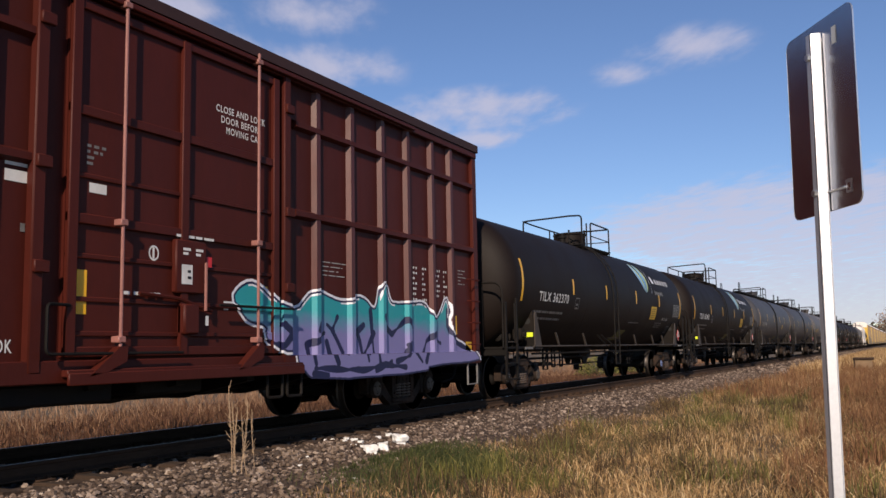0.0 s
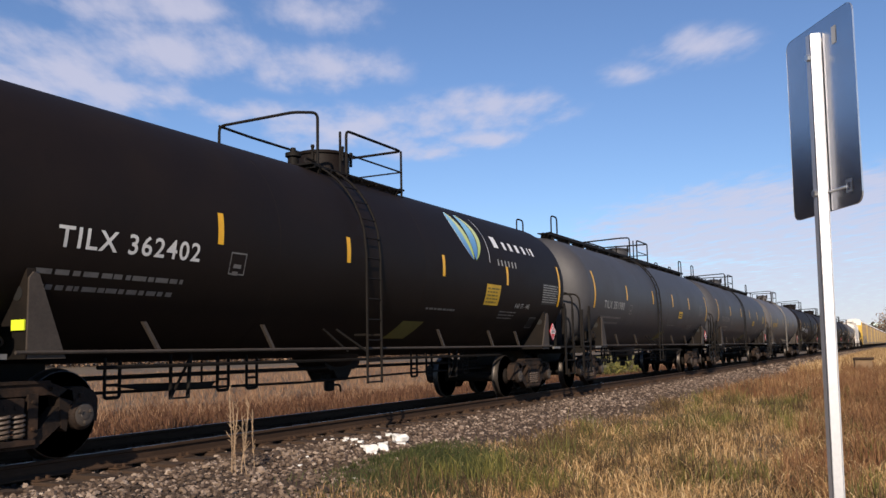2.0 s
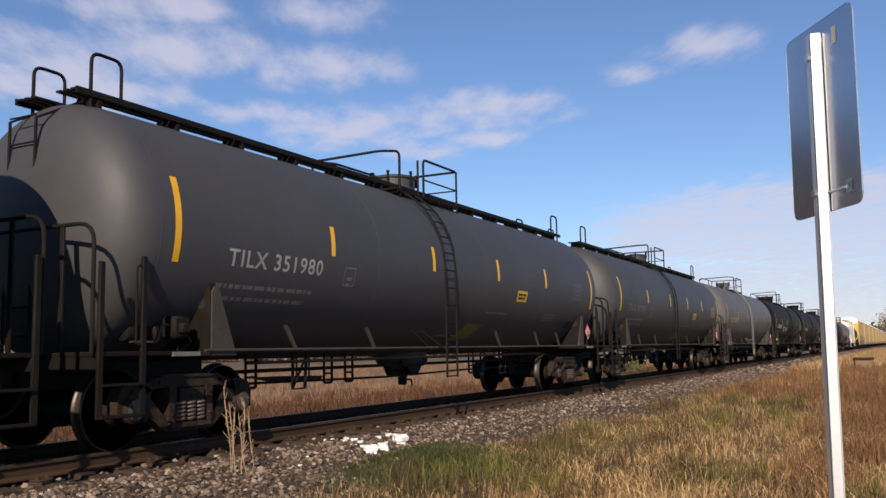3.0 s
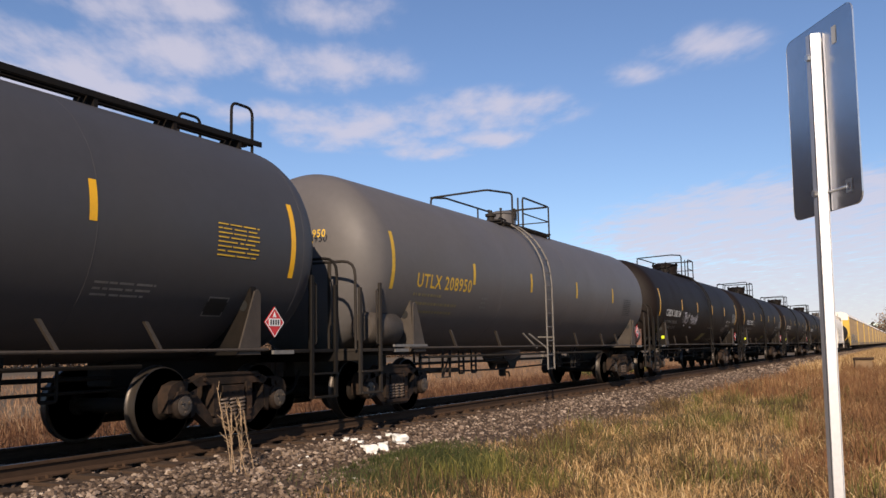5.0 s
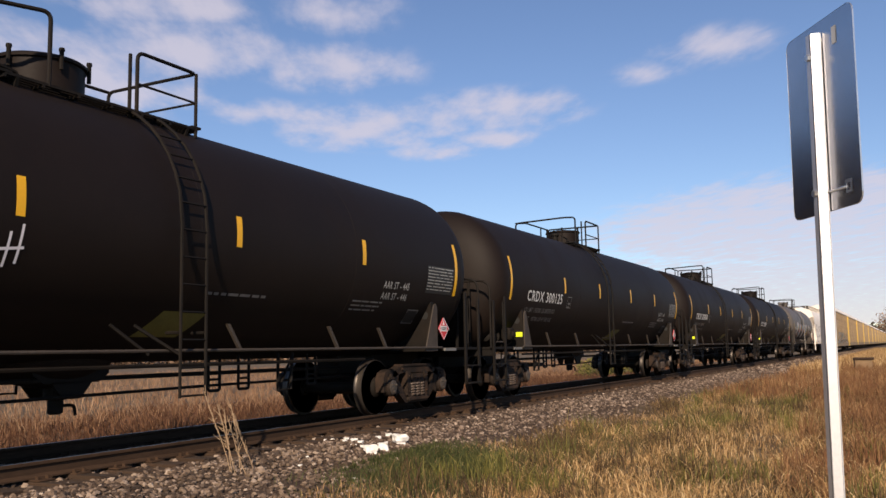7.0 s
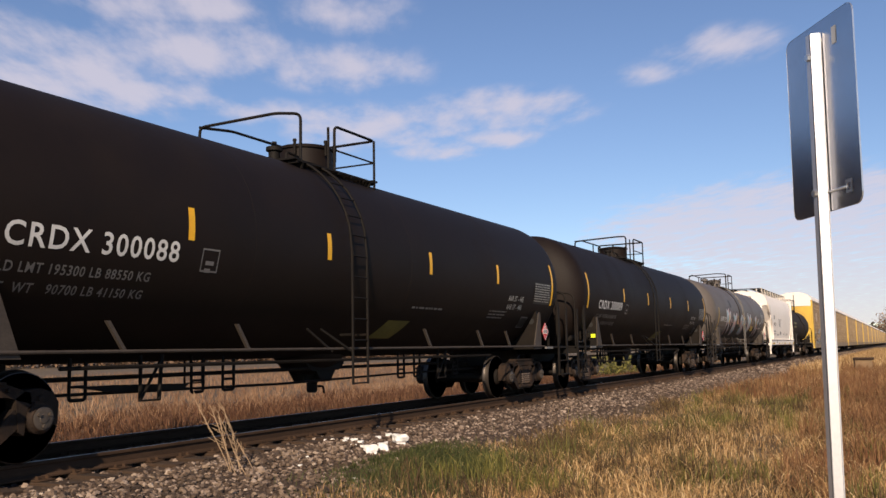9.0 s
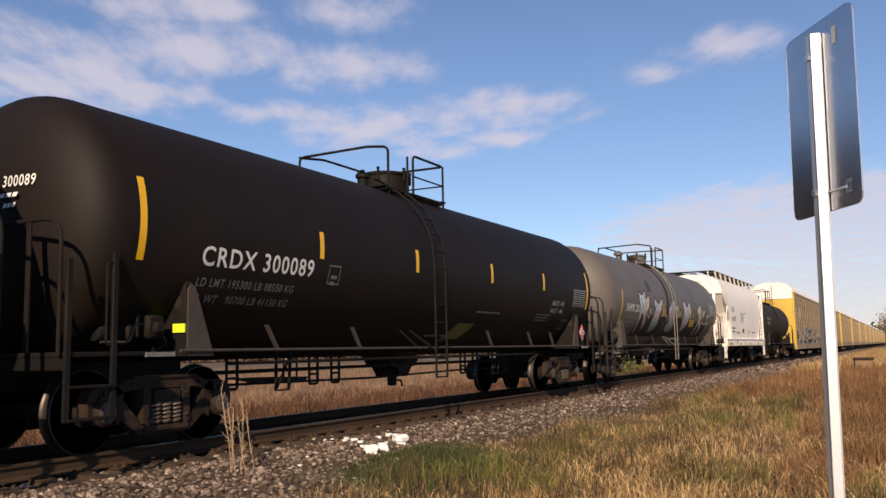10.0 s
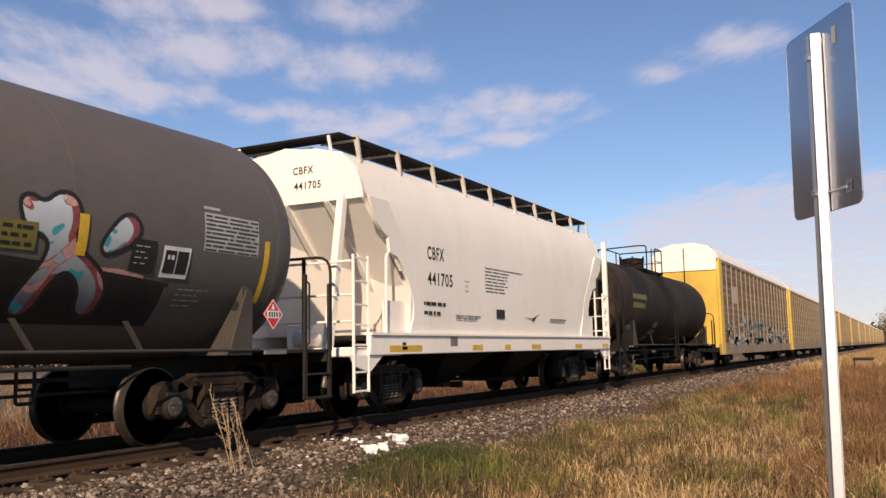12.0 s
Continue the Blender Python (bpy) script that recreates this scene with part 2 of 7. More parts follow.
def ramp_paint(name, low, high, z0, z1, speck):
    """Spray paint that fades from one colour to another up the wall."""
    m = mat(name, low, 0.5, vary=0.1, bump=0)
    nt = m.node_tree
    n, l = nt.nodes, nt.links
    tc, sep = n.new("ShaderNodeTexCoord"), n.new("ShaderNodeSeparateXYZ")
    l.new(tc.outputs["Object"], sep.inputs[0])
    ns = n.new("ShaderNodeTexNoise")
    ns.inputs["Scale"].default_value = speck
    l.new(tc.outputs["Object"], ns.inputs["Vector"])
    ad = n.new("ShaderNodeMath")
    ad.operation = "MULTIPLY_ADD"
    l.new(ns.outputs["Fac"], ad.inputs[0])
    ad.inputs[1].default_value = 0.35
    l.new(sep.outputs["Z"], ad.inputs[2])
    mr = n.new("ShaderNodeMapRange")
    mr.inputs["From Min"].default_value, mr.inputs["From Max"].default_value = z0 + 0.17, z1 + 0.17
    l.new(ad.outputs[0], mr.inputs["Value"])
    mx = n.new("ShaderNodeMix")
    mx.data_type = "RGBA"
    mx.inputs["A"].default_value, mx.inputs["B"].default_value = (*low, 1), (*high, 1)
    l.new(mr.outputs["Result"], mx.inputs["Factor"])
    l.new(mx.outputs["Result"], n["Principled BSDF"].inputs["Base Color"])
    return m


SPRAY_TEAL = ramp_paint("teal_to_lilac_spray", (0.19, 0.175, 0.37), (0.010, 0.28, 0.31), 1.32, 1.62, 3)
SPRAY_NAVY = mat("navy_spray", (0.007, 0.008, 0.05), 0.5, vary=0.2, bump=0)
SPRAY_WHITE = mat("white_spray", (0.7, 0.7, 0.75), 0.5, vary=0.1, bump=0)
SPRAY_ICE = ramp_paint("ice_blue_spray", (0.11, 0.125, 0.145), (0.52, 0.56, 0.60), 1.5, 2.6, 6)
SPRAY_MAROON = mat("maroon_spray", (0.22, 0.05, 0.05), 0.5, vary=0.5, scale=9, bump=0)
SPRAY_PINK = mat("pale_pink_spray", (0.50, 0.27, 0.25), 0.5, vary=0.3, scale=8, bump=0)
PATCH_GREY = mat("darker_patch_paint", (0.045, 0.04, 0.037), 0.6, vary=0.15, scale=3, bump=0)
FADED_BLUE = mat("faded_blue_spray", (0.16, 0.24, 0.27), 0.6, vary=0.3, scale=3, bump=0)
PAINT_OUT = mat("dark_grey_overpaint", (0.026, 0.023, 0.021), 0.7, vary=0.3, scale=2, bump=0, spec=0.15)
SPRAY_AQUA = mat("aqua_spray", (0.03, 0.28, 0.33), 0.5, vary=0.3, bump=0)
LOGO_BLUE = ramp_paint("blue_emblem_paint", (0.03, 0.14, 0.45), (0.2, 0.45, 0.65), 2.7, 3.4, 2)
LOGO_LIME = ramp_paint("lime_emblem_paint", (0.38, 0.5, 0.06), (0.55, 0.6, 0.3), 2.7, 3.4, 2)


# ---- mesh tools ----
class Geo:
    """Collects vertices and faces for one mesh."""

    def __init__(self):
        self.v, self.f, self.mi = [], [], []

    def add(self, vs, fs, k=0):
        o = len(self.v)
        self.v += [tuple(p) for p in vs]
        self.f += [tuple(i + o for i in f) for f in fs]
        self.mi += [k] * len(fs)
        return self

    def box(self, x0, x1, y0, y1, z0, z1, c=0.0):
        if c <= 0:
            vs = [(x, y, z) for x in (x0, x1) for y in (y0, y1) for z in (z0, z1)]
            return self.add(vs, [(0, 1, 3, 2), (4, 6, 7, 5), (0, 4, 5, 1), (2, 3, 7, 6), (0, 2, 6, 4), (1, 5, 7, 3)])
        bm = bmesh.new()
        bmesh.ops.create_cube(bm, size=1.0)
        bmesh.ops.scale(bm, vec=(x1 - x0, y1 - y0, z1 - z0), verts=bm.verts)
        bmesh.ops.bevel(bm, geom=bm.edges[:], offset=c, segments=1, affect="EDGES", profile=0.5)
        bmesh.ops.translate(bm, vec=((x0 + x1) / 2, (y0 + y1) / 2, (z0 + z1) / 2), verts=bm.verts)
        bm.verts.index_update()
        self.add([p.co for p in bm.verts], [[q.index for q in f.verts] for f in bm.faces])
        bm.free()
        return self

    def prism(self, poly, y0, y1, axis="y"):
        """Extrudes a polygon drawn in x, z (axis y), y, z (axis x) or x, y (axis z)."""
        n = len(poly)
        put = {"y": lambda a, b, c: (a, c, b), "x": lambda a, b, c: (c, a, b), "z": lambda a, b, c: (a, b, c)}[axis]
        vs = [put(a, b, y0) for a, b in poly] + [put(a, b, y1) for a, b in poly]
        fs = [tuple(range(n)), tuple(range(2 * n - 1, n - 1, -1))] + [(i, i + n, (i + 1) % n + n, (i + 1) % n) for i in range(n)]
        return self.add(vs, fs)

    def tube(self, pts, r, seg=8, closed=False):
        """A round bar along a line of points."""
        P = [Vector(p) for p in pts]
        n = len(P)
        vs, up = [], None
        for i, p in enumerate(P):
            a = P[(i - 1) % n] if (i or closed) else p
            b = P[(i + 1) % n] if (i < n - 1 or closed) else p
            d = (b - a).normalized()
            if up is None:
                up = d.orthogonal().normalized()
            up = (up - d * up.dot(d)).normalized()
            s = d.cross(up)
            rr = r[i] if isinstance(r, (list, tuple)) else r
            vs += [p + (up * math.cos(t) + s * math.sin(t)) * rr for t in (2 * math.pi * k / seg for k in range(seg))]
        fs = [(i * seg + k, i * seg + (k + 1) % seg, (i + 1) % n * seg + (k + 1) % seg, (i + 1) % n * seg + k)
              for i in range(n if closed else n - 1) for k in range(seg)]
        if not closed:
            fs += [tuple(range(seg - 1, -1, -1)), tuple((n - 1) * seg + k for k in range(seg))]
        return self.add(vs, fs)

    def lathe(self, prof, axis, seg=24, at=(0, 0, 0)):
        """Turns (along, radius) pairs round an axis."""
        vs, fs = [], []
        for a, r in prof:
            for k in range(seg):
                t = 2 * math.pi * k / seg
                c, s = r * math.cos(t), r * math.sin(t)
                p = {"x": (a, c, s), "y": (s, a, c), "z": (c, s, a)}[axis]
                vs.append((p[0] + at[0], p[1] + at[1], p[2] + at[2]))
        for i in range(len(prof) - 1):
            for k in range(seg):
                fs.append((i * seg + k, i * seg + (k + 1) % seg, (i + 1) * seg + (k + 1) % seg, (i + 1) * seg + k))
        fs += [tuple(range(seg - 1, -1, -1)), tuple((len(prof) - 1) * seg + k for k in range(seg))]
        return self.add(vs, fs)

    def mesh(self, name, mats, smooth=True):
        me = bpy.data.meshes.new(name)
        me.from_pydata(self.v, [], self.f)
        for m in (mats if isinstance(mats, (list, tuple)) else [mats]):
            me.materials.append(m)
        if any(self.mi):
            me.polygons.foreach_set("material_index", self.mi)
        bm = bmesh.new()
        bm.from_mesh(me)
        bmesh.ops.recalc_face_normals(bm, faces=bm.faces)
        bm.to_mesh(me)
        bm.free()
        if smooth:
            me.shade_smooth()
            me.set_sharp_from_angle(angle=radians(38))
        return me


def round_path(pts, r, n=4):
    """Rounds the corners of a line of points."""
    P = [Vector(p) for p in pts]
    out = [P[0]]
    for a, b, c in zip(P, P[1:], P[2:]):
        k = min(r, (a - b).length * 0.45, (c - b).length * 0.45)
        s, e = b + (a - b).normalized() * k, b + (c - b).normalized() * k
        for i in range(n + 1):
            t = i / n
            out.append(s * (1 - t) ** 2 + b * 2 * t * (1 - t) + e * t * t)
    return out + [P[-1]]


def part(name, geo, material, parent, label="", at=(0, 0, 0), smooth=True, bevel=0.0):
    """Links a Geo, or a ready mesh, as one mesh object under a thing or a part."""
    me = geo if isinstance(geo, bpy.types.Mesh) else geo.mesh(name, material, smooth)
    ob = new(name, me)
    ob.parent = parent
    ob.location = at
    if label:
        tagged(ob, label)
    if bevel:
        b = ob.modifiers.new("bevel", "BEVEL")
        b.width, b.segments, b.limit_method, b.angle_limit = bevel, 2, "ANGLE", radians(40)
    return ob


def thing(name, label, category, at=(0, 0, 0), group="", kind=""):
    return tagged(new(name), label, category, group, kind) if at == (0, 0, 0) else _placed(tagged(new(name), label, category, group, kind), at)


def _placed(ob, at):
    ob.location = at
    return ob


# ---- rolling stock: shared pieces ----
SPEED = 15.22
RUN = []      # (thing, start x) for every vehicle
WHEELSETS = []
KEPT = {}


def kept(key, build, *mats):
    if key not in KEPT:
        g = Geo()
        build(g)
        KEPT[key] = g.mesh(key, list(mats))
    return KEPT[key]


def build_wheelset(g):
    g.lathe([(-1.0, 0.075), (-0.62, 0.085), (0.62, 0.085), (1.0, 0.075)], "y", 16)
    for s in (-1, 1):
        g.lathe([(s * 0.86, 0.10), (s * 0.85, 0.135), (s * 0.83, 0.15), (s * 0.80, 0.17), (s * 0.765, 0.25), (s * 0.765, 0.375),
                 (s * 0.79, 0.395), (s * 0.80, 0.41), (s * 0.80, 0.445)], "y", 40)
        n0 = len(g.f)
        g.lathe([(s * 0.80, 0.445), (s * 0.795, 0.455), (s * 0.72, 0.459), (s * 0.695, 0.468), (s * 0.68, 0.484), (s * 0.665, 0.478), (s * 0.66, 0.44)], "y", 40)
        for i in range(n0, len(g.f)):
            g.mi[i] = 1
        g.lathe([(s * 0.66, 0.44), (s * 0.665, 0.39), (s * 0.70, 0.37), (s * 0.70, 0.20), (s * 0.66, 0.14), (s * 0.62, 0.12)], "y", 40)


def build_side_frame(g):
    y0, y1 = -1.09, -0.93
    # top compression member, wings over the boxes and the tension member below
    g.prism([(-0.80, 0.60), (-0.78, 0.71), (-0.52, 0.80), (0.52, 0.80), (0.78, 0.71), (0.80, 0.60), (0.52, 0.68), (-0.52, 0.68)], y0, y1)
    g.prism([(-0.74, 0.60), (-0.72, 0.42), (-0.38, 0.17), (0.38, 0.17), (0.72, 0.42), (0.74, 0.60), (0.60, 0.55), (0.33, 0.27), (-0.33, 0.27), (-0.60, 0.55)], y0 + 0.01, y1 - 0.01)
    g.prism([(-0.50, 0.795), (-0.50, 0.825), (0.50, 0.825), (0.50, 0.795)], y0 - 0.02, y1)
    g.box(-0.34, 0.34, y0 - 0.035, y1, 0.20, 0.27, 0.012)
    for s in (-1, 1):
        g.prism([(s * 0.25, 0.24), (s * 0.36, 0.30), (s * 0.36, 0.70), (s * 0.25, 0.70)], y0 - 0.025, y1 + 0.01)
        g.prism([(s * 0.66, 0.34), (s * 0.72, 0.30), (s * 0.755, 0.56), (s * 0.83, 0.61), (s * 0.95, 0.61), (s * 1.02, 0.56), (s * 1.04, 0.38), (s * 1.10, 0.38),
                 (s * 1.11, 0.60), (s * 1.05, 0.70), (s * 0.90, 0.75), (s * 0.74, 0.74), (s * 0.62, 0.66)], y0, y1)
        # bearing housing with its stepped front ring
        g.lathe([(-1.0, 0.095), (-1.0, 0.150), (-1.11, 0.155), (-1.125, 0.135), (-1.145, 0.125), (-1.145, 0.09)], "y", 24, (s * 0.89, 0, 0.457))
        g.prism([(s * 0.79, 0.56), (s * 0.99, 0.56), (s * 0.97, 0.625), (s * 0.81, 0.625)], -1.12, -0.94)
        g.box(s * 0.89 - 0.03, s * 0.89 + 0.03, -1.12, -1.08, 0.62, 0.68, 0.008)
        for x, z in ((0.52, 0.745), (0.30, 0.62), (0.30, 0.36)):
            g.lathe([(-1.135, 0.018), (-1.10, 0.022)], "y", 6, (s * x, 0, z))


def build_cap(g):
    g.lathe([(-1.14, 0.115), (-1.152, 0.115), (-1.158, 0.10), (-1.158, 0.05), (-1.165, 0.045), (-1.165, 0.01)], "y", 20)
    for k in range(3):
        t = 2.09 * k + 0.5
        g.lathe([(-1.155, 0.02), (-1.18, 0.02)], "y", 6, (0.075 * math.cos(t), 0, 0.075 * math.sin(t)))


def build_spring(g):
    pts = [(0.066 * math.cos(t), 0.066 * math.sin(t), 0.275 + 0.23 * t / (2 * math.pi * 5)) for t in np.linspace(0, 2 * math.pi * 5, 60)]
    g.tube(pts, 0.017, 5)


def build_bolster(g):
    g.prism([(-1.12, 0.50), (-0.85, 0.48), (-0.5, 0.42), (0.5, 0.42), (0.85, 0.48), (1.12, 0.50), (1.12, 0.66), (0.4, 0.74), (-0.4, 0.74), (-1.12, 0.66)], -0.20, 0.20, "x")
    g.lathe([(0.72, 0.2), (0.86, 0.2)], "z", 20)
    for s in (-1, 1):
        g.box(s * 0.62 - 0.06, s * 0.62 + 0.06, -0.8, 0.8, 0.33, 0.43, 0.02)
        g.box(s * 0.40 - 0.03, s * 0.40 + 0.03, -0.65, 0.65, 0.48, 0.56)
        for w in (-1, 1):
            g.box(s * 0.42 - 0.04, s * 0.42 + 0.04, w * 0.74 - 0.05, w * 0.74 + 0.05, 0.34, 0.62, 0.015)
        for k in (-0.12, 0.0, 0.12):
            g.lathe([(s * 1.118, 0.03), (s * 1.128, 0.03)], "y", 8, (k, 0, 0.58))


def truck(car, x, cap=None):
    b = part("truck_bolster", kept("truck_bolster", build_bolster, CAST), None, car, at=(x, 0, 0))
    for s in (1, -1):
        f = part("side_frame", kept("side_frame", build_side_frame, CAST), None, b)
        if s < 0:
            f.rotation_euler = (0, 0, math.pi)
        for x in (-0.16, 0.0, 0.16):
            part("spring", kept("spring", build_spring, SPRING), None, b, at=(x, -s * 1.07, 0))
    for s in (-1, 1):
        w = part("wheelset", kept("wheelset", build_wheelset, WHEEL, TREAD), None, b, at=(s * 0.89, 0, 0.457))
        WHEELSETS.append(w)
        part("bearing_cap", kept("blue_bearing_cap" if cap and s < 0 else "bearing_cap", build_cap, BLUE_CAP if cap and s < 0 else PALE_CAP), None, b, at=(s * 0.89, 0, 0.457))
    return b


def build_coupler(g):
    g.box(-0.55, 0.10, -0.07, 0.07, 0.77, 0.93, 0.02)
    g.prism([(0.05, -0.10), (0.22, -0.17), (0.36, -0.13), (0.38, 0.0), (0.28, 0.02), (0.24, 0.10), (0.10, 0.14)], 0.70, 0.98, "z")


def coupler(car, x, s):
    c = part("coupler", kept("coupler", build_coupler, CAST), None, car, at=(x, 0, 0))
    if s < 0:
        c.rotation_euler = (0, 0, math.pi)
    g = Geo()
    g.tube(round_path([(x - s * 0.1, -0.3, 0.78), (x + s * 0.12, -0.32, 0.45), (x + s * 0.4, -0.2, 0.40)], 0.2), 0.022, 6)
    part("air_hose", g, BLACK_TRIM, car)


# ---- lettering and painted marks ----
def letters(body, size, squeeze=1.0):
    """Outline of built-in-font lettering as (points, faces) in its own plane, from its lower left corner."""
    cu = bpy.data.curves.new("lettering", "FONT")
    cu.body, cu.size, cu.offset, cu.space_character = body, 1.0, 0.014, 1.14
    cu.resolution_u = 3
    ob = new("lettering", cu)
    dg = bpy.context.evaluated_depsgraph_get()
    dg.update()
    me = bpy.data.meshes.new_from_object(ob.evaluated_get(dg))
    bpy.data.objects.remove(ob)
    bm = bmesh.new()
    bm.from_mesh(me)
    bpy.data.meshes.remove(me)
    k = size / 0.70
    for v in bm.verts:
        v.co = Vector((v.co.x * k * squeeze, v.co.y * k, 0))
    for i in range(1, 4):
        bmesh.ops.bisect_plane(bm, geom=bm.verts[:] + bm.edges[:] + bm.faces[:], plane_co=(0, size * i / 4, 0), plane_no=(0, 1, 0))
    bm.verts.index_update()
    out = [tuple(v.co[:2]) for v in bm.verts], [[v.index for v in f.verts] for f in bm.faces]
    bm.free()
    return out


def fit_letters(body, width, size):
    pts, fs = letters(body, size)
    w = max(p[0] for p in pts) - min(p[0] for p in pts)
    m = min(p[0] for p in pts)
    return [((p[0] - m) * width / w, p[1]) for p in pts], fs


def patch(u0, u1, v0, v1, nu=1, nv=4):
    pts = [(u0 + (u1 - u0) * i / nu, v0 + (v1 - v0) * j / nv) for j in range(nv + 1) for i in range(nu + 1)]
    fs = [(j * (nu + 1) + i, j * (nu + 1) + i + 1, (j + 1) * (nu + 1) + i + 1, (j + 1) * (nu + 1) + i) for j in range(nv) for i in range(nu)]
    return pts, fs


class Shell:
    """Places marks on a tank's near side: u is x along the car, v the height of the point on the shell."""

    def __init__(self, r, zc):
        self.r, self.zc = r, zc

    def put(self, x, z0, pts, fs, g, off=0.004, k=0):
        a0 = math.asin((z0 - self.zc) / self.r)
        vs = []
        for u, v in pts:
            a = a0 + v / self.r
            vs.append((x + u, -(self.r + off) * math.cos(a), self.zc + (self.r + off) * math.sin(a)))
        g.add(vs, fs, k)

    def mark(self, car, name, x, z0, shape, material, label="", off=0.004):
        g = Geo()
        self.put(x, z0, *shape, g, off)
        ob = part(name, g, material, car, label, smooth=False)
        if "data" in name or "print" in name:
            tagged(ob, kind="stuff")
        return ob


def slanted(w, h, lean):
    pts, fs = patch(0, w, 0, h, 1, 6)
    return [(u + lean * v, v) for u, v in pts], fs


def bars(rows, seed, h=0.03, gap=0.025, wmin=0.08, wmax=0.3):
    """Unreadable small print: rows of short bars. rows: their widths, from the top down."""
    rnd = random.Random(seed)
    pts, fs = [], []
    for j, width in enumerate(rows):
        u, v = 0.0, -j * (h + gap)
        while u < width - 0.02:
            w = min(rnd.uniform(wmin, wmax), width - u)
            o = len(pts)
            pts += [(u, v), (u + w, v), (u + w, v + h), (u, v + h)]
            fs.append((o, o + 1, o + 2, o + 3))
            u += w + rnd.uniform(0.015, 0.05)
    return pts, fs


def softened(poly, times=2):
    """Rounds a closed outline by cutting its corners."""
    for _ in range(times):
        poly = [(a[0] * k + b[0] * (1 - k), a[1] * k + b[1] * (1 - k)) for a, b in zip(poly, poly[1:] + poly[:1]) for k in (0.75, 0.25)]
    return poly


def inside(poly, x, y):
    """Which of the grid points x, y lie in the outline."""
    c = np.zeros(x.shape, bool)
    for (x0, y0), (x1, y1) in zip(poly, poly[1:] + poly[:1]):
        if y0 != y1:
            c ^= ((y0 > y) != (y1 > y)) & (x < (x1 - x0) * (y - y0) / (y1 - y0) + x0)
    return c


def gap_to(line, x, y):
    """Distance from the grid points x, y to a line of points."""
    best = np.full(x.shape, 9.0)
    for (x0, y0), (x1, y1) in zip(line, line[1:]):
        dx, dy = x1 - x0, y1 - y0
        t = np.clip(((x - x0) * dx + (y - y0) * dy) / (dx * dx + dy * dy + 1e-9), 0, 1)
        best = np.minimum(best, np.hypot(x - x0 - t * dx, y - y0 - t * dy))
    return best


def sprayed(u0, u1, v0, v1, step, tone, place):
    """Spray paint as small cells that follow the surface. tone(u, v): paint numbers, -1 for none; place(u, v): points."""
    nu, nv = int((u1 - u0) / step), int((v1 - v0) / step)
    I, J = np.meshgrid(np.arange(nu + 1), np.arange(nv + 1), indexing="ij")
    k = tone(u0 + (I[:-1, :-1] + 0.5) * step, v0 + (J[:-1, :-1] + 0.5) * step)
    i, j = np.nonzero(k >= 0)
    n = nv + 1
    quads = np.stack([i * n + j, (i + 1) * n + j, (i + 1) * n + j + 1, i * n + j + 1], 1)
    used, back = np.unique(quads, return_inverse=True)
    g = Geo()
    g.v = np.stack(place(u0 + I.ravel()[used] * step, v0 + J.ravel()[used] * step), 1).tolist()
    g.f = back.reshape(-1, 4).tolist()
    g.mi = k[i, j].tolist()
    return g


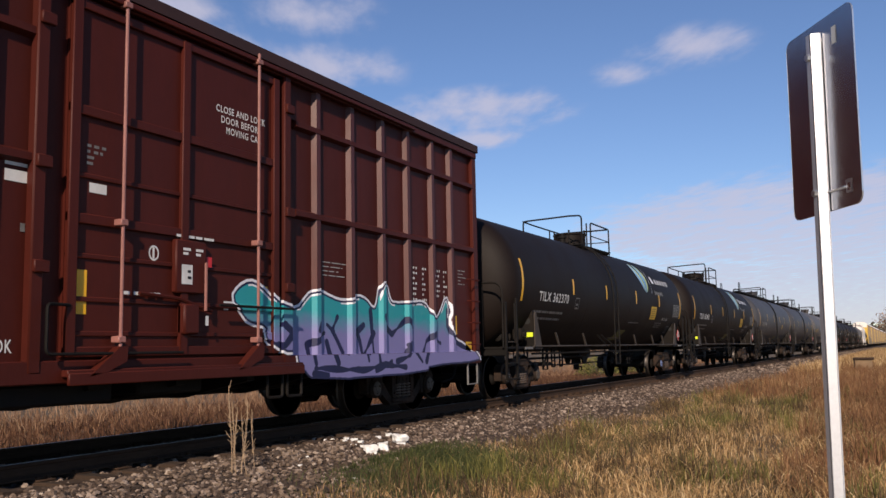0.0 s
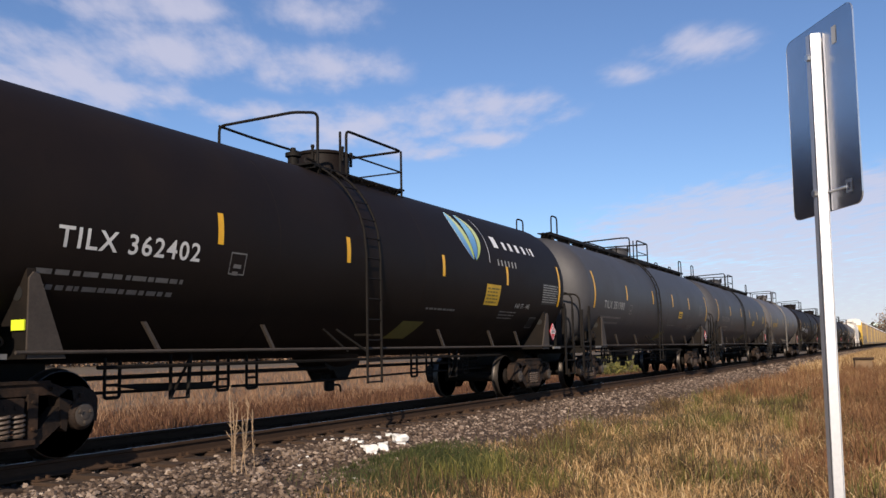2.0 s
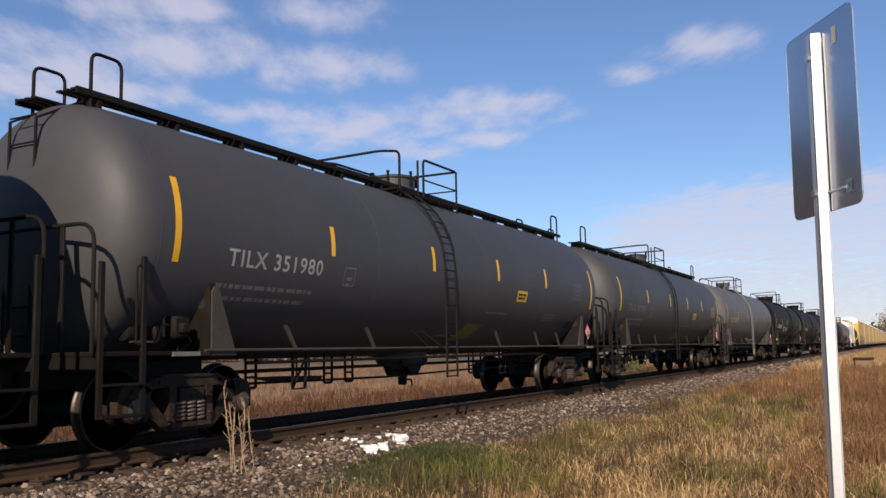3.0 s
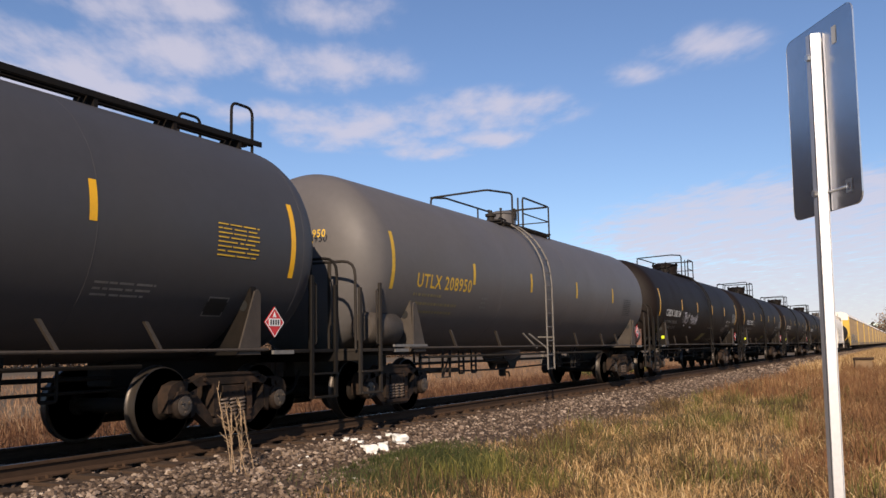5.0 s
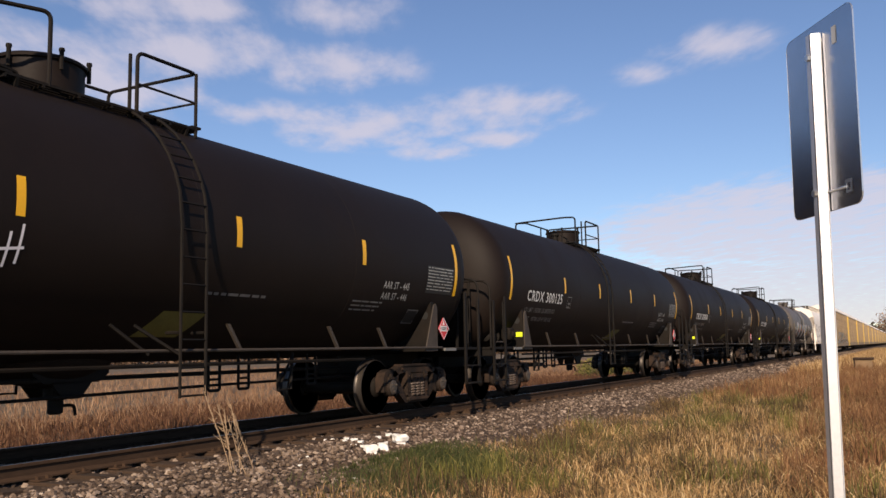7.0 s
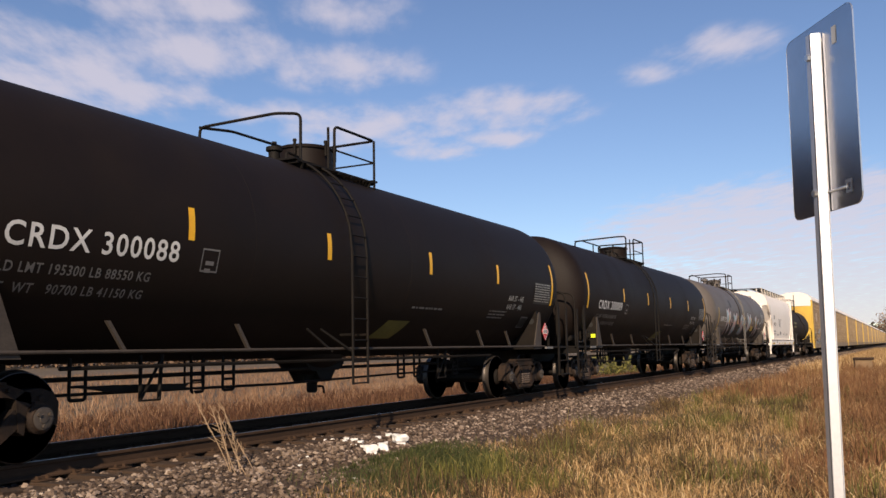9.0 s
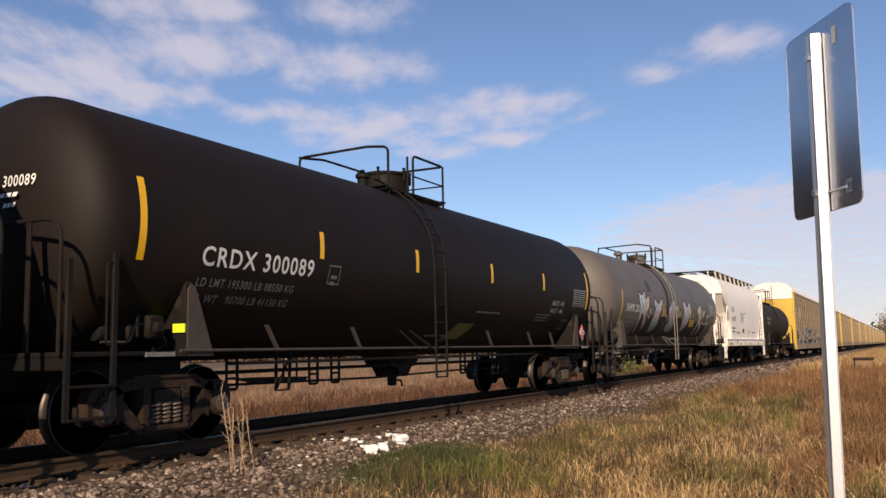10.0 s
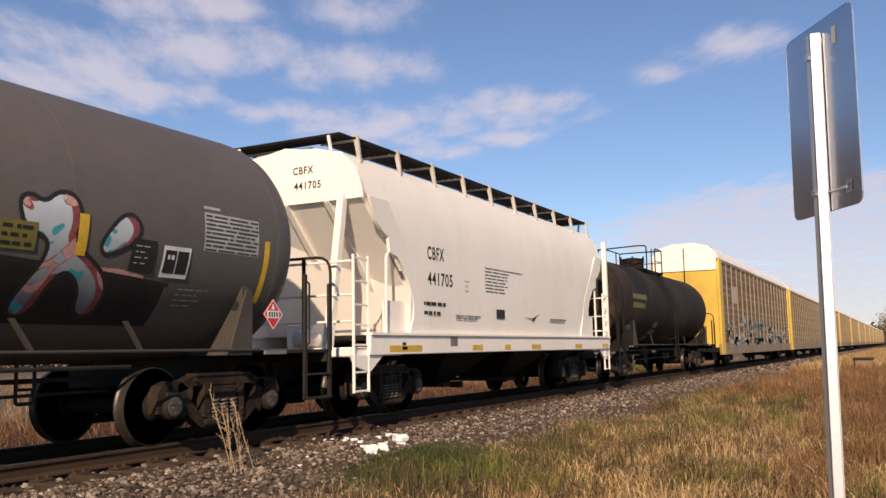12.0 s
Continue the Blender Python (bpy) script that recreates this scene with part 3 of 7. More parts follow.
# ---- tank cars ----
def tank_car(label, x0, paint, trim=BLACK_TRIM, r=1.535, zc=2.51, seam=7.70, end=8.38, trucks=6.75, cap=8.82, plat=(-1.3, -1.2, -0.3, 0.9), ladder_x=-0.85,
             walkway=False, stripes=(), stripe_paint=REFLECTIVE, saddle=None, reservoir=True, manway=(0.0, 0.47), blue_cap=False, height=0.72, ladder=None, hoop_lift=0.0):
    car = thing("tank_car", label, "tank car", group="freight cars of the train")
    RUN.append((car, x0))
    saddle, ladder = saddle or trim, ladder or trim
    top = zc + r
    # shell with ellipsoidal heads
    prof = []
    for i in range(13):
        t = math.pi / 2 * i / 12
        prof.append((-seam - (end - seam) * math.cos(t) ** 0.86, max(r * math.sin(t) ** 0.80, 0.02)))
    prof += [(-seam * 0.5, r), (0, r), (seam * 0.5, r)] + [(-a, q) for a, q in prof[::-1]]
    g = Geo().lathe(prof, "x", 72, (0, 0, zc))
    shell_ob = part("tank_shell", g, paint, car)
    for x in (-seam + 0.02, -3.1, 0.9, 4.2, seam - 0.02):
        s = Geo().lathe([(x - 0.012, r - 0.01), (x - 0.008, r + 0.0015), (x + 0.008, r + 0.0015), (x + 0.012, r - 0.01)], "x", 72, (0, 0, zc))
        part("weld_seam", s, paint, shell_ob)
    # belly sump and outlet valve
    g = Geo().lathe([(0.1 - 0.85 * math.cos(t), max(0.02, 0.42 * math.sin(t))) for t in np.linspace(0, math.pi, 13)], "x", 32, (0, 0, zc - r + 0.14))
    part("belly_sump", g, paint, car)
    g = Geo().prism([(-0.35, 0.86), (-0.2, 0.76), (0.55, 0.76), (0.7, 0.86), (0.7, 0.9), (-0.35, 0.9)], -0.28, 0.28)
    for y in (-0.26, 0.26):
        g.prism([(-0.1, 0.77), (0.06, 0.58), (0.30, 0.58), (0.46, 0.77)], y - 0.02, y + 0.02)
    part("skid_plate", g, trim, car)
    g = Geo().lathe([(0.40, 0.06), (0.42, 0.09), (0.56, 0.09), (0.58, 0.14), (0.74, 0.14)], "z", 14, (0.18, 0, 0))
    g.tube(round_path([(0.15, 0, 0.5), (0.36, -0.1, 0.5), (0.38, -0.1, 0.38)], 0.05), 0.02, 6)
    part("outlet_valve", g, trim, car)
    for s in (-1, 1):
        g = Geo().box(min(s * 5.6, s * (cap - 0.42)), max(s * 5.6, s * (cap - 0.42)), -0.22, 0.22, 0.68, 1.06, 0.02)
        part("stub_sill", g, trim, car)
        # saddle web and its outer plates
        g = Geo().prism([(-1.47, 1.04), (1.47, 1.04), (1.42, 1.9), (1.1, 1.42), (0.5, 1.03), (-0.5, 1.03), (-1.1, 1.42), (-1.42, 1.9)], s * trucks - 0.05, s * trucks + 0.05, "x")
        part("body_bolster", g, saddle, car)
        for w in (-1, 1):
            yo = w * 1.475
            g = Geo().prism([(s * (trucks - 0.36), 1.04), (s * (trucks + 0.07), 1.04), (s * (trucks + 0.07), 1.80), (s * (trucks + 0.02), 1.86), (s * (trucks - 0.04), 1.84)], yo - 0.012, yo + 0.012)
            part("saddle_plate", g, STRUT if saddle is BLACK_TRIM else saddle, car)
            # Hole is a black disc on the solid web, its shade put into colour.
            part("lifting_hole", Geo().lathe([(s * trucks - 0.056, 0.07), (s * trucks - 0.050, 0.07)], "x", 14, (0, w * 1.30, 1.66)), DECAL_BLACK, car)
        # end platform
        g = Geo().box(min(s * (trucks + 0.7), s * (cap - 0.32)), max(s * (trucks + 0.7), s * (cap - 0.32)), -1.5, 1.5, 1.05, 1.10, 0.008)
        g.box(s * (cap - 0.36) - 0.03, s * (cap - 0.36) + 0.03, -1.5, 1.5, 0.92, 1.10, 0.01)
        part("end_platform", g, trim, car)
        xa, xb = s * (trucks + 1.15), s * (trucks + 1.72)
        for w in (-1, 1):
            y = w * 1.5
            g = Geo().tube([(xa, y, 1.05), (xa, y, 0.43), (xb, y, 0.43), (xb, y, 1.05)], 0.022, 6)
            for z in (0.44, 0.76):
                g.box(min(xa, xb), max(xa, xb), y - 0.05, y + 0.05, z - 0.012, z + 0.012)
            part("sill_step", g, trim, car)
            for x, z in ((xa, 2.12), (xb, 2.02)):
                part("side_post", Geo().box(x - 0.035, x + 0.035, y - 0.02, y + 0.02, 0.42, z, 0.008), trim, car)
            part("grab_iron", Geo().tube(round_path([(xa + s * 0.04, y, 1.16), (xa + s * 0.10, y, 1.18), (xa + s * 0.10, y, 2.0), (xa + s * 0.04, y, 2.02)], 0.04), 0.014, 6), trim, car)
            g = Geo().box(min(s * (trucks + 0.72), s * (trucks + 0.3)), max(s * (trucks + 0.72), s * (trucks + 0.3)), y - 0.02, y + 0.02, 1.04, 1.09)
            part("worn_step_edge", g, FAINT_PAINT, car)
        g = Geo().tube(round_path([(xb + s * 0.08, -1.47, 1.08), (xb + s * 0.08, -1.47, 2.42), (xb + s * 0.08, 1.47, 2.42), (xb + s * 0.08, 1.47, 1.08)], 0.24), 0.022, 8)
        part("end_handrail", g, trim, car)
        for y in (-1.0, 1.0):
            g = Geo().box(xb + s * 0.08 - 0.015, xb + s * 0.08 + 0.015, y - 0.03, y + 0.03, 1.1, 2.42, 0.006)
            part("end_post", g, trim, car)
        coupler(car, s * (cap - 0.36), s)
    if reservoir:
        g = Geo().lathe([(-7.7, 0.02), (-7.68, 0.10), (-7.64, 0.12), (-7.36, 0.12), (-7.33, 0.16), (-7.28, 0.16), (-7.26, 0.03), (-7.0, 0.03)], "x", 14, (0, -0.95, 1.32))
        part("brake_cylinder", g, trim, car)
        part("control_valve", Geo().box(-7.28, -7.02, -1.34, -1.12, 1.24, 1.50, 0.03).box(-7.22, -7.08, -1.40, -1.30, 1.30, 1.42, 0.02), trim, car)
        g = Geo().tube(round_path([(-7.9, -1.3, 1.2), (-7.5, -1.3, 1.2), (-7.45, -1.32, 1.4), (-7.25, -1.25, 1.4)], 0.06), 0.015, 5)
        g.tube(round_path([(-7.0, -1.2, 1.34), (-6.85, -1.2, 1.2), (-6.85, -1.0, 1.1)], 0.05), 0.013, 5)
        part("air_pipe", g, STRUT, car)
    # side running pipes and their struts
    for w in (-1, 1):
        g = Geo().tube([(-trucks - 0.2, w * 1.5, 1.10), (trucks + 0.2, w * 1.5, 1.10)], 0.019, 8)
        part("side_pipe", g, STRUT, car)
        for x in (-5.1, -3.1, 1.72, 3.85, 5.2):
            g = Geo().prism([(x - 0.27, 1.42), (x - 0.22, 1.42), (x + 0.03, 1.08), (x - 0.02, 1.08)], w * 1.42 - 0.02, w * 1.42 + 0.02)
            part("pipe_strut", g, STRUT, car)
    # brake rigging
    g = Geo().tube([(-5.6, -0.45, 0.64), (-1.2, -0.45, 0.60), (2.0, -0.45, 0.64), (5.6, -0.45, 0.66)], 0.020, 6)
    g.tube([(-5.6, -0.25, 0.80), (5.6, -0.25, 0.80)], 0.03, 6)
    part("brake_rod", g, trim, car)
    for x in (-5.0, -3.1, -2.5, 2.2, 2.8, 4.4):
        g = Geo().tube(round_path([(x, -0.46, 1.04), (x, -0.46, 0.57), (x + 0.22, -0.46, 0.57), (x + 0.22, -0.46, 1.0)], 0.04), 0.022, 6)
        g.tube([(x, -0.46, 0.72), (x + 0.22, -0.46, 0.72)], 0.018, 5)
        part("rod_hanger", g, trim, car)
    for x in (-4.1, 3.5):
        g = Geo().tube([(x, -0.6, 1.06), (x, -0.6, 0.52), (x + 0.3, -0.6, 0.52), (x + 0.34, -0.6, 1.06)], 0.026, 6).tube([(x, -0.6, 0.52), (x + 0.34, -0.6, 1.02)], 0.02, 6)
        part("rod_bracket", g, trim, car)
    g = Geo().prism([(-5.0, 0.72), (-4.4, 0.63), (-3.3, 0.62), (-3.2, 0.69), (-4.4, 0.72)], -0.52, -0.46)
    part("brake_lever", g, trim, car)
    g = Geo().tube([(-trucks + 1.3, -0.85, 0.93), (-0.9, -0.85, 0.93), (1.1, -0.85, 0.93), (trucks - 1.3, -0.85, 0.93)], 0.024, 6)
    part("train_line_pipe", g, trim, car)
    # side ladder, bent over the shell
    for w in (-1, 1):
        for lx in (ladder_x - 0.2, ladder_x + 0.2):
            pts = [(lx, w * 1.62, 0.58), (lx, w * 1.62, zc)]
            for i in range(1, 9):
                a = math.radians(5 + 8.5 * i)
                pts.append((lx, w * (r + 0.09) * math.cos(a), zc + (r + 0.09) * math.sin(a)))
            part("ladder_rail", Geo().tube(pts, 0.020, 6), ladder, car)
        for k in range(11):
            z = 0.60 + 0.31 * k
            if z < zc:
                y = 1.62
            else:
                a = (z - zc) / (r + 0.09)
                y, z = (r + 0.09) * math.cos(a), zc + (r + 0.09) * math.sin(a)
            part("ladder_rung", Geo().tube([(ladder_x - 0.2, w * y, z), (ladder_x + 0.2, w * y, z)], 0.013, 5), ladder, car)
        for p, q in (((-0.62, 1.35, 1.38), (-0.2, 1.6, 1.06)), ((-0.95, 1.35, 1.38), (-0.55, 1.5, 1.06)), ((-0.2, 1.6, 1.30), (-0.2, 1.40, 1.30)), ((0.2, 1.6, 1.30), (0.2, 1.40, 1.30))):
            part("ladder_brace", Geo().tube([(ladder_x + p[0], w * p[1], p[2]), (ladder_x + q[0], w * q[1], q[2])], 0.02, 6), ladder, car)
    # top platform, manway and railing
    xl, ga, gb, xr = plat
    pz = top - 0.12
    for w in (-1, 1):
        g = Geo()
        n = 5
        for k in range(n):
            y = w * (0.52 + 0.28 * k / (n - 1))
            g.box(xl, xr, y - 0.018, y + 0.018, pz, pz + 0.03)
        for x in np.linspace(xl, xr, 7):
            g.box(x - 0.015, x + 0.015, min(w * 0.5, w * 0.82), max(w * 0.5, w * 0.82), pz - 0.03, pz)
        part("platform_grating", g, trim, car)
        for x in (xl + 0.15, xr - 0.15):
            part("platform_bracket", Geo().prism([(w * 0.82, pz), (w * 0.45, pz), (w * 0.62, pz - 0.2), (w * 0.72, pz - 0.28)], x - 0.02, x + 0.02, "x"), trim, car)
    for x in (xl, xr):
        part("platform_crosswalk", Geo().box(x - 0.08, x + 0.08, -0.82, 0.82, pz + 0.02, pz + 0.05), trim, car)
    zt, zm = pz + height + 0.03, pz + height * 0.5
    y = 0.8
    hoops = [[(gb, -y, pz), (gb, -y, zt), (xr, -y, zt), (xr, y, zt), (xr, y, pz)],
             [(ga, -y, pz), (ga, -y, zt + hoop_lift), (xl - 0.2, -y * 0.7, zt + hoop_lift - 0.03), (xl - 0.35, y, zt + hoop_lift - 0.1), (xl - 0.35, y, pz - 0.15)],
             [(xl - 0.35, y, zt + hoop_lift - 0.1), (xl + 0.4, y, zt), (xr, y, zt)]]
    for h in hoops:
        part("platform_railing", Geo().tube(round_path(h, 0.10), 0.024, 8), trim, car)
    part("platform_railing", Geo().tube([(gb, -y, zm), (xr, -y, zm), (xr, y, zm), (xl, y, zm)], 0.016, 6), trim, car)
    for x, yy in ((xr, -y), ((gb + xr) / 2, y), (gb, -y + 0.12)):
        part("railing_post", Geo().tube([(x, yy, pz - 0.1), (x, yy, zt)], 0.022, 8), trim, car)
    mx, mr = manway
    g = Geo().lathe([(top - 0.1, mr), (top + 0.34, mr), (top + 0.345, mr + 0.03), (top + 0.375, mr + 0.035), (top + 0.40, mr), (top + 0.44, mr * 0.5), (top + 0.445, 0.02)], "z", 36, (mx, 0, 0))
    part("manway", g, paint, car)
    for k in range(6):
        t = math.pi / 3 * k + 0.3
        px, py = mx + (mr + 0.04) * math.cos(t), (mr + 0.04) * math.sin(t)
        part("manway_bolt", Geo().lathe([(top + 0.22, 0.025), (top + 0.42, 0.025), (top + 0.44, 0.035), (top + 0.47, 0.03)], "z", 8, (px, py, 0)), trim, car)
    g = Geo().lathe([(top - 0.05, 0.09), (top + 0.16, 0.09), (top + 0.18, 0.13), (top + 0.24, 0.13), (top + 0.26, 0.05), (top + 0.33, 0.04)], "z", 12, (mx - 0.95, -0.1, 0))
    g.tube(round_path([(mx - 0.9, -0.3, top - 0.05), (mx - 0.9, -0.3, top + 0.16), (mx - 0.5, -0.3, top + 0.12), (mx - 0.5, -0.3, top - 0.05)], 0.06), 0.022, 6)
    part("relief_valve", g, trim, car)
    if walkway:
        for w in (-1, 1):
            g = Geo()
            for y in (0.22, 0.34, 0.46):
                g.box(-seam - 0.34, seam + 0.30, w * y - 0.04, w * y + 0.04, top + 0.06, top + 0.085)
            for x in np.arange(-seam, seam + 0.1, 1.27):
                g.box(x - 0.03, x + 0.03, min(w * 0.16, w * 0.52), max(w * 0.16, w * 0.52), top - 0.16, top + 0.06)
            g.box(-seam - 0.34, seam + 0.30, w * 0.52 - 0.015, w * 0.52 + 0.015, top + 0.02, top + 0.095)
            part("roof_walkway", g, trim, car)
        for s in (-1, 1):
            for y in (-0.5, 0.5):
                x = s * (seam + 0.12)
                g = Geo().tube(round_path([(x, y, top - 0.1), (x, y, top + 0.56), (x - s * 0.45, y, top + 0.56), (x - s * 0.45, y, top)], 0.12), 0.022, 8)
                part("walkway_hoop", g, trim, car)
            for y in (-0.22, 0.22):
                part("end_ladder_rail", Geo().tube([(s * (cap - 0.5), y, 1.1), (s * (cap - 0.5), y, top - 0.3), (s * (seam - 0.05), y, top + 0.06)], 0.02, 6), trim, car)
            for z in np.arange(1.3, top - 0.2, 0.31):
                part("end_ladder_rung", Geo().tube([(s * (cap - 0.5), -0.22, z), (s * (cap - 0.5), 0.22, z)], 0.012, 5), trim, car)
    sh = Shell(r, zc)
    for x, z0, z1 in stripes:
        a0, a1 = math.asin((z0 - zc) / r), math.asin((z1 - zc) / r)
        sh.mark(car, "reflective_stripe", x - 0.05, z0, patch(0, 0.10, 0, (a1 - a0) * r, 1, 8), stripe_paint)
    for s in (-1, 1):
        truck(car, s * trucks, blue_cap and s > 0)
    return car, sh


def placard(car, x, z, y=-1.52):
    h = 0.195
    g = Geo().prism([(x - h, z), (x, z - h), (x + h, z), (x, z + h)], y - 0.006, y + 0.006)
    p = part("hazard_placard", g, DECAL_RED, car, "red and white diamond hazard placard")
    g = Geo()
    for k in (1.0, 0.90):
        g.add([(x - h * k, y - 0.009, z), (x, y - 0.009, z - h * k), (x + h * k, y - 0.009, z), (x, y - 0.009, z + h * k)], [])
    g.f, g.mi = [(i, (i + 1) % 4, 4 + (i + 1) % 4, 4 + i) for i in range(4)], [0] * 4
    part("placard_border", g, DECAL_WHITE, p, smooth=False)
    part("placard_panel", Geo().box(x - 0.115, x + 0.115, y - 0.010, y - 0.004, z - 0.048, z + 0.048), DECAL_WHITE, p)
    for k in range(4):
        part("number_bar", Geo().box(x - 0.090 + 0.05 * k, x - 0.065 + 0.05 * k, y - 0.013, y - 0.008, z - 0.032, z + 0.032), DECAL_BLACK, p)
    part("placard_symbol", Geo().prism([(x - 0.035, z + 0.065), (x + 0.035, z + 0.065), (x + 0.015, z + 0.10), (x, z + 0.135), (x - 0.02, z + 0.095)], y - 0.010, y - 0.004), DECAL_WHITE, p)


def data_table(car, sh, x, z, w, h, paint, seed, back=None):
    if back:
        sh.mark(car, "data_panel", x, z - h, patch(0, w, 0, h), back)
    rows = int(h / 0.055)
    sh.mark(car, "data_table", x + 0.02, z - 0.05, bars([w - 0.04 - 0.05 * (k % 3 == 1) for k in range(rows)], seed, 0.017, 0.037, 0.06, 0.4), paint, off=0.007)


STD = ((-7.56, 2.08, 2.99), (-4.26, 2.36, 2.74), (-1.5, 2.36, 2.74), (1.55, 2.36, 2.74), (4.4, 2.36, 2.74), (7.5, 2.03, 2.97))


def small_print(car, sh, seed, paint=FAINT_PAINT, weights=()):
    sh.mark(car, "weight_data", -6.7, 1.86, bars([1.95, 1.85], seed, 0.055, 0.11, 0.05, 0.2), paint) if not weights else None
    for i, (w, s) in enumerate(weights):
        sh.mark(car, "weight_mark", -6.62 - 0.02 * i, 1.86 - 0.185 * i, fit_letters(s, w, 0.105), paint)
    sh.mark(car, "service_data", 1.17, 1.77, bars([1.1], seed + 1, 0.036, 0.03, 0.06, 0.2), paint)
    sh.mark(car, "service_data", 4.3, 1.81, bars([0.85, 0.8, 0.72], seed + 2, 0.026, 0.045, 0.06, 0.25), paint)
    sh.mark(car, "dark_panel", 6.05, 1.52, patch(0, 0.36, 0, 0.28), DECAL_BLACK)
    frame_pts, frame_fs = [], []
    for a, b, c, d in ((0, 0.36, 0, 0.02), (0, 0.36, 0.26, 0.28), (0, 0.02, 0.02, 0.26), (0.34, 0.36, 0.02, 0.26)):
        o = len(frame_pts)
        frame_pts += [(a, c), (b, c), (b, d), (a, d)]
        frame_fs.append((o, o + 1, o + 2, o + 3))
    sh.mark(car, "panel_border", 6.05, 1.52, (frame_pts, frame_fs), FAINT_PAINT, off=0.007)
    sh.mark(car, "stencil_frame", -4.05, 2.02, ([(u * 0.8, v * 1.0) for u, v in frame_pts], frame_fs), paint)
    sh.mark(car, "stencil_bars", -3.98, 2.10, bars([0.14, 0.10], seed + 3, 0.05, 0.04), paint)


# ---- the train, car by car ----
def boxcar():
    car = thing("boxcar", "oxide-red high-cube boxcar with ribbed sides, plug door and graffiti", "boxcar", group="freight cars of the train")
    RUN.append((car, 7.5))
    L, yw, zb, zt = 7.7, 1.50, 0.82, 4.90
    part("side_wall", Geo().box(-L, L, -yw, -yw + 0.06, zb, zt), RED, car)
    part("side_wall", Geo().box(-L, L, yw - 0.06, yw, zb, zt), RED, car)
    for s in (-1, 1):
        part("end_wall", Geo().box(min(s * L, s * (L - 0.06)), max(s * L, s * (L - 0.06)), -yw + 0.06, yw - 0.06, zb, zt), RED, car)
        for z in np.arange(1.2, 4.8, 0.42):
            part("end_corrugation", Geo().prism([(s * L, z), (s * (L + 0.07), z + 0.08), (s * (L + 0.07), z + 0.22), (s * L, z + 0.3)], -1.35, 1.35), RED, car)
        for w in (-1, 1):
            part("corner_post", Geo().box(min(s * (L - 0.16), s * (L + 0.02)), max(s * (L - 0.16), s * (L + 0.02)), min(w * 1.50, w * 1.575), max(w * 1.50, w * 1.575), zb, zt, 0.01), RED, car)
    g = Geo().prism([(-1.62, 4.84), (-1.62, 4.98), (-0.8, 5.12), (0, 5.16), (0.8, 5.12), (1.62, 4.98), (1.62, 4.84)], -L - 0.04, L + 0.04, "x")
    roof = part("roof", g, ROOF, car)
    for x in np.arange(-L + 0.4, L, 1.02):
        part("roof_rib", Geo().prism([(-1.6, 4.99), (-0.8, 5.17), (0, 5.21), (0.8, 5.17), (1.6, 4.99), (0, 5.1)], x - 0.05, x + 0.05, "x"), RED, roof)
    part("floor_frame", Geo().box(-L, L, -1.4, 1.4, zb - 0.05, zb + 0.1).box(-L - 0.25, L + 0.25, -0.25, 0.25, 0.68, zb), BLACK_TRIM, car)
    for w in (-1, 1):
        s0, s1 = sorted((w * 1.5, w * 1.60))
        part("side_sill", Geo().box(-L, L, s0, s1, 0.80, 1.02, 0.012), RED, car)
        part("top_chord", Geo().box(-L, L, s0, s1, 4.72, 4.84, 0.012), RED, car)
        a, b = sorted((w * 1.5, w * 1.575))
        for x in (-6.67, -5.95, -5.09, -4.28, -3.40, -2.53, 2.53, 3.40, 4.28, 5.09, 5.95, 6.67):
            g = Geo().prism([(x - 0.085, w * 1.5), (x - 0.045, w * 1.57), (x + 0.045, w * 1.57), (x + 0.085, w * 1.5)], 1.02, 4.72, "z")
            part("side_rib", g, RIB_RED, car)
        for z in (2.93, 4.16):
            for x0, x1 in ((-L, -2.0), (2.0, L)):
                part("side_belt", Geo().prism([(w * 1.5, z - 0.07), (w * 1.578, z - 0.035), (w * 1.578, z + 0.035), (w * 1.5, z + 0.07)], x0, x1, "x"), RED, car)
    # plug door on each side
    for w in (-1, 1):
        def yb(a, b):
            return sorted((w * a, w * b))
        d = part("plug_door", Geo().box(-1.66, 1.62, *yb(1.505, 1.54), 1.05, 4.66), RED, car)
        for x in (-1.60, -0.08, 1.56):
            part("door_post", Geo().box(x - 0.06, x + 0.06, *yb(1.54, 1.60), 1.05, 4.66, 0.01), RED, d)
        for z in (1.10, 1.28, 1.62, 2.05, 2.42, 2.86, 3.52, 4.62):
            big = z in (2.42, 3.52, 4.62, 1.10)
            part("door_rail", Geo().box(-1.66, 1.62, *yb(1.54, 1.585 if big else 1.565), z - (0.05 if big else 0.025), z + (0.05 if big else 0.025), 0.008), RED, d)
        for x in (-2.0, 1.78):
            part("door_jamb", Geo().box(x - 0.07, x + 0.07, *yb(1.5, 1.61), 0.9, 4.75, 0.015), RED, car)
            for z in (1.9, 2.9, 4.3):
                part("jamb_bracket", Geo().box(x - 0.06, x + 0.11, *yb(1.60, 1.65), z - 0.06, z + 0.06, 0.01), RED, car)
        for x in (-1.04, 1.12):
            r0 = part("lock_rod", Geo().tube([(x, w * 1.66, 1.05), (x, w * 1.66, 4.86)], 0.019, 8), RED_ROD, d, "worn pinkish steel lock rod")
            for z in (1.22, 2.42, 4.75):
                part("rod_bracket", Geo().box(x - 0.05, x + 0.05, *yb(1.57, 1.69), z - 0.035, z + 0.035, 0.01), RED_ROD, r0)
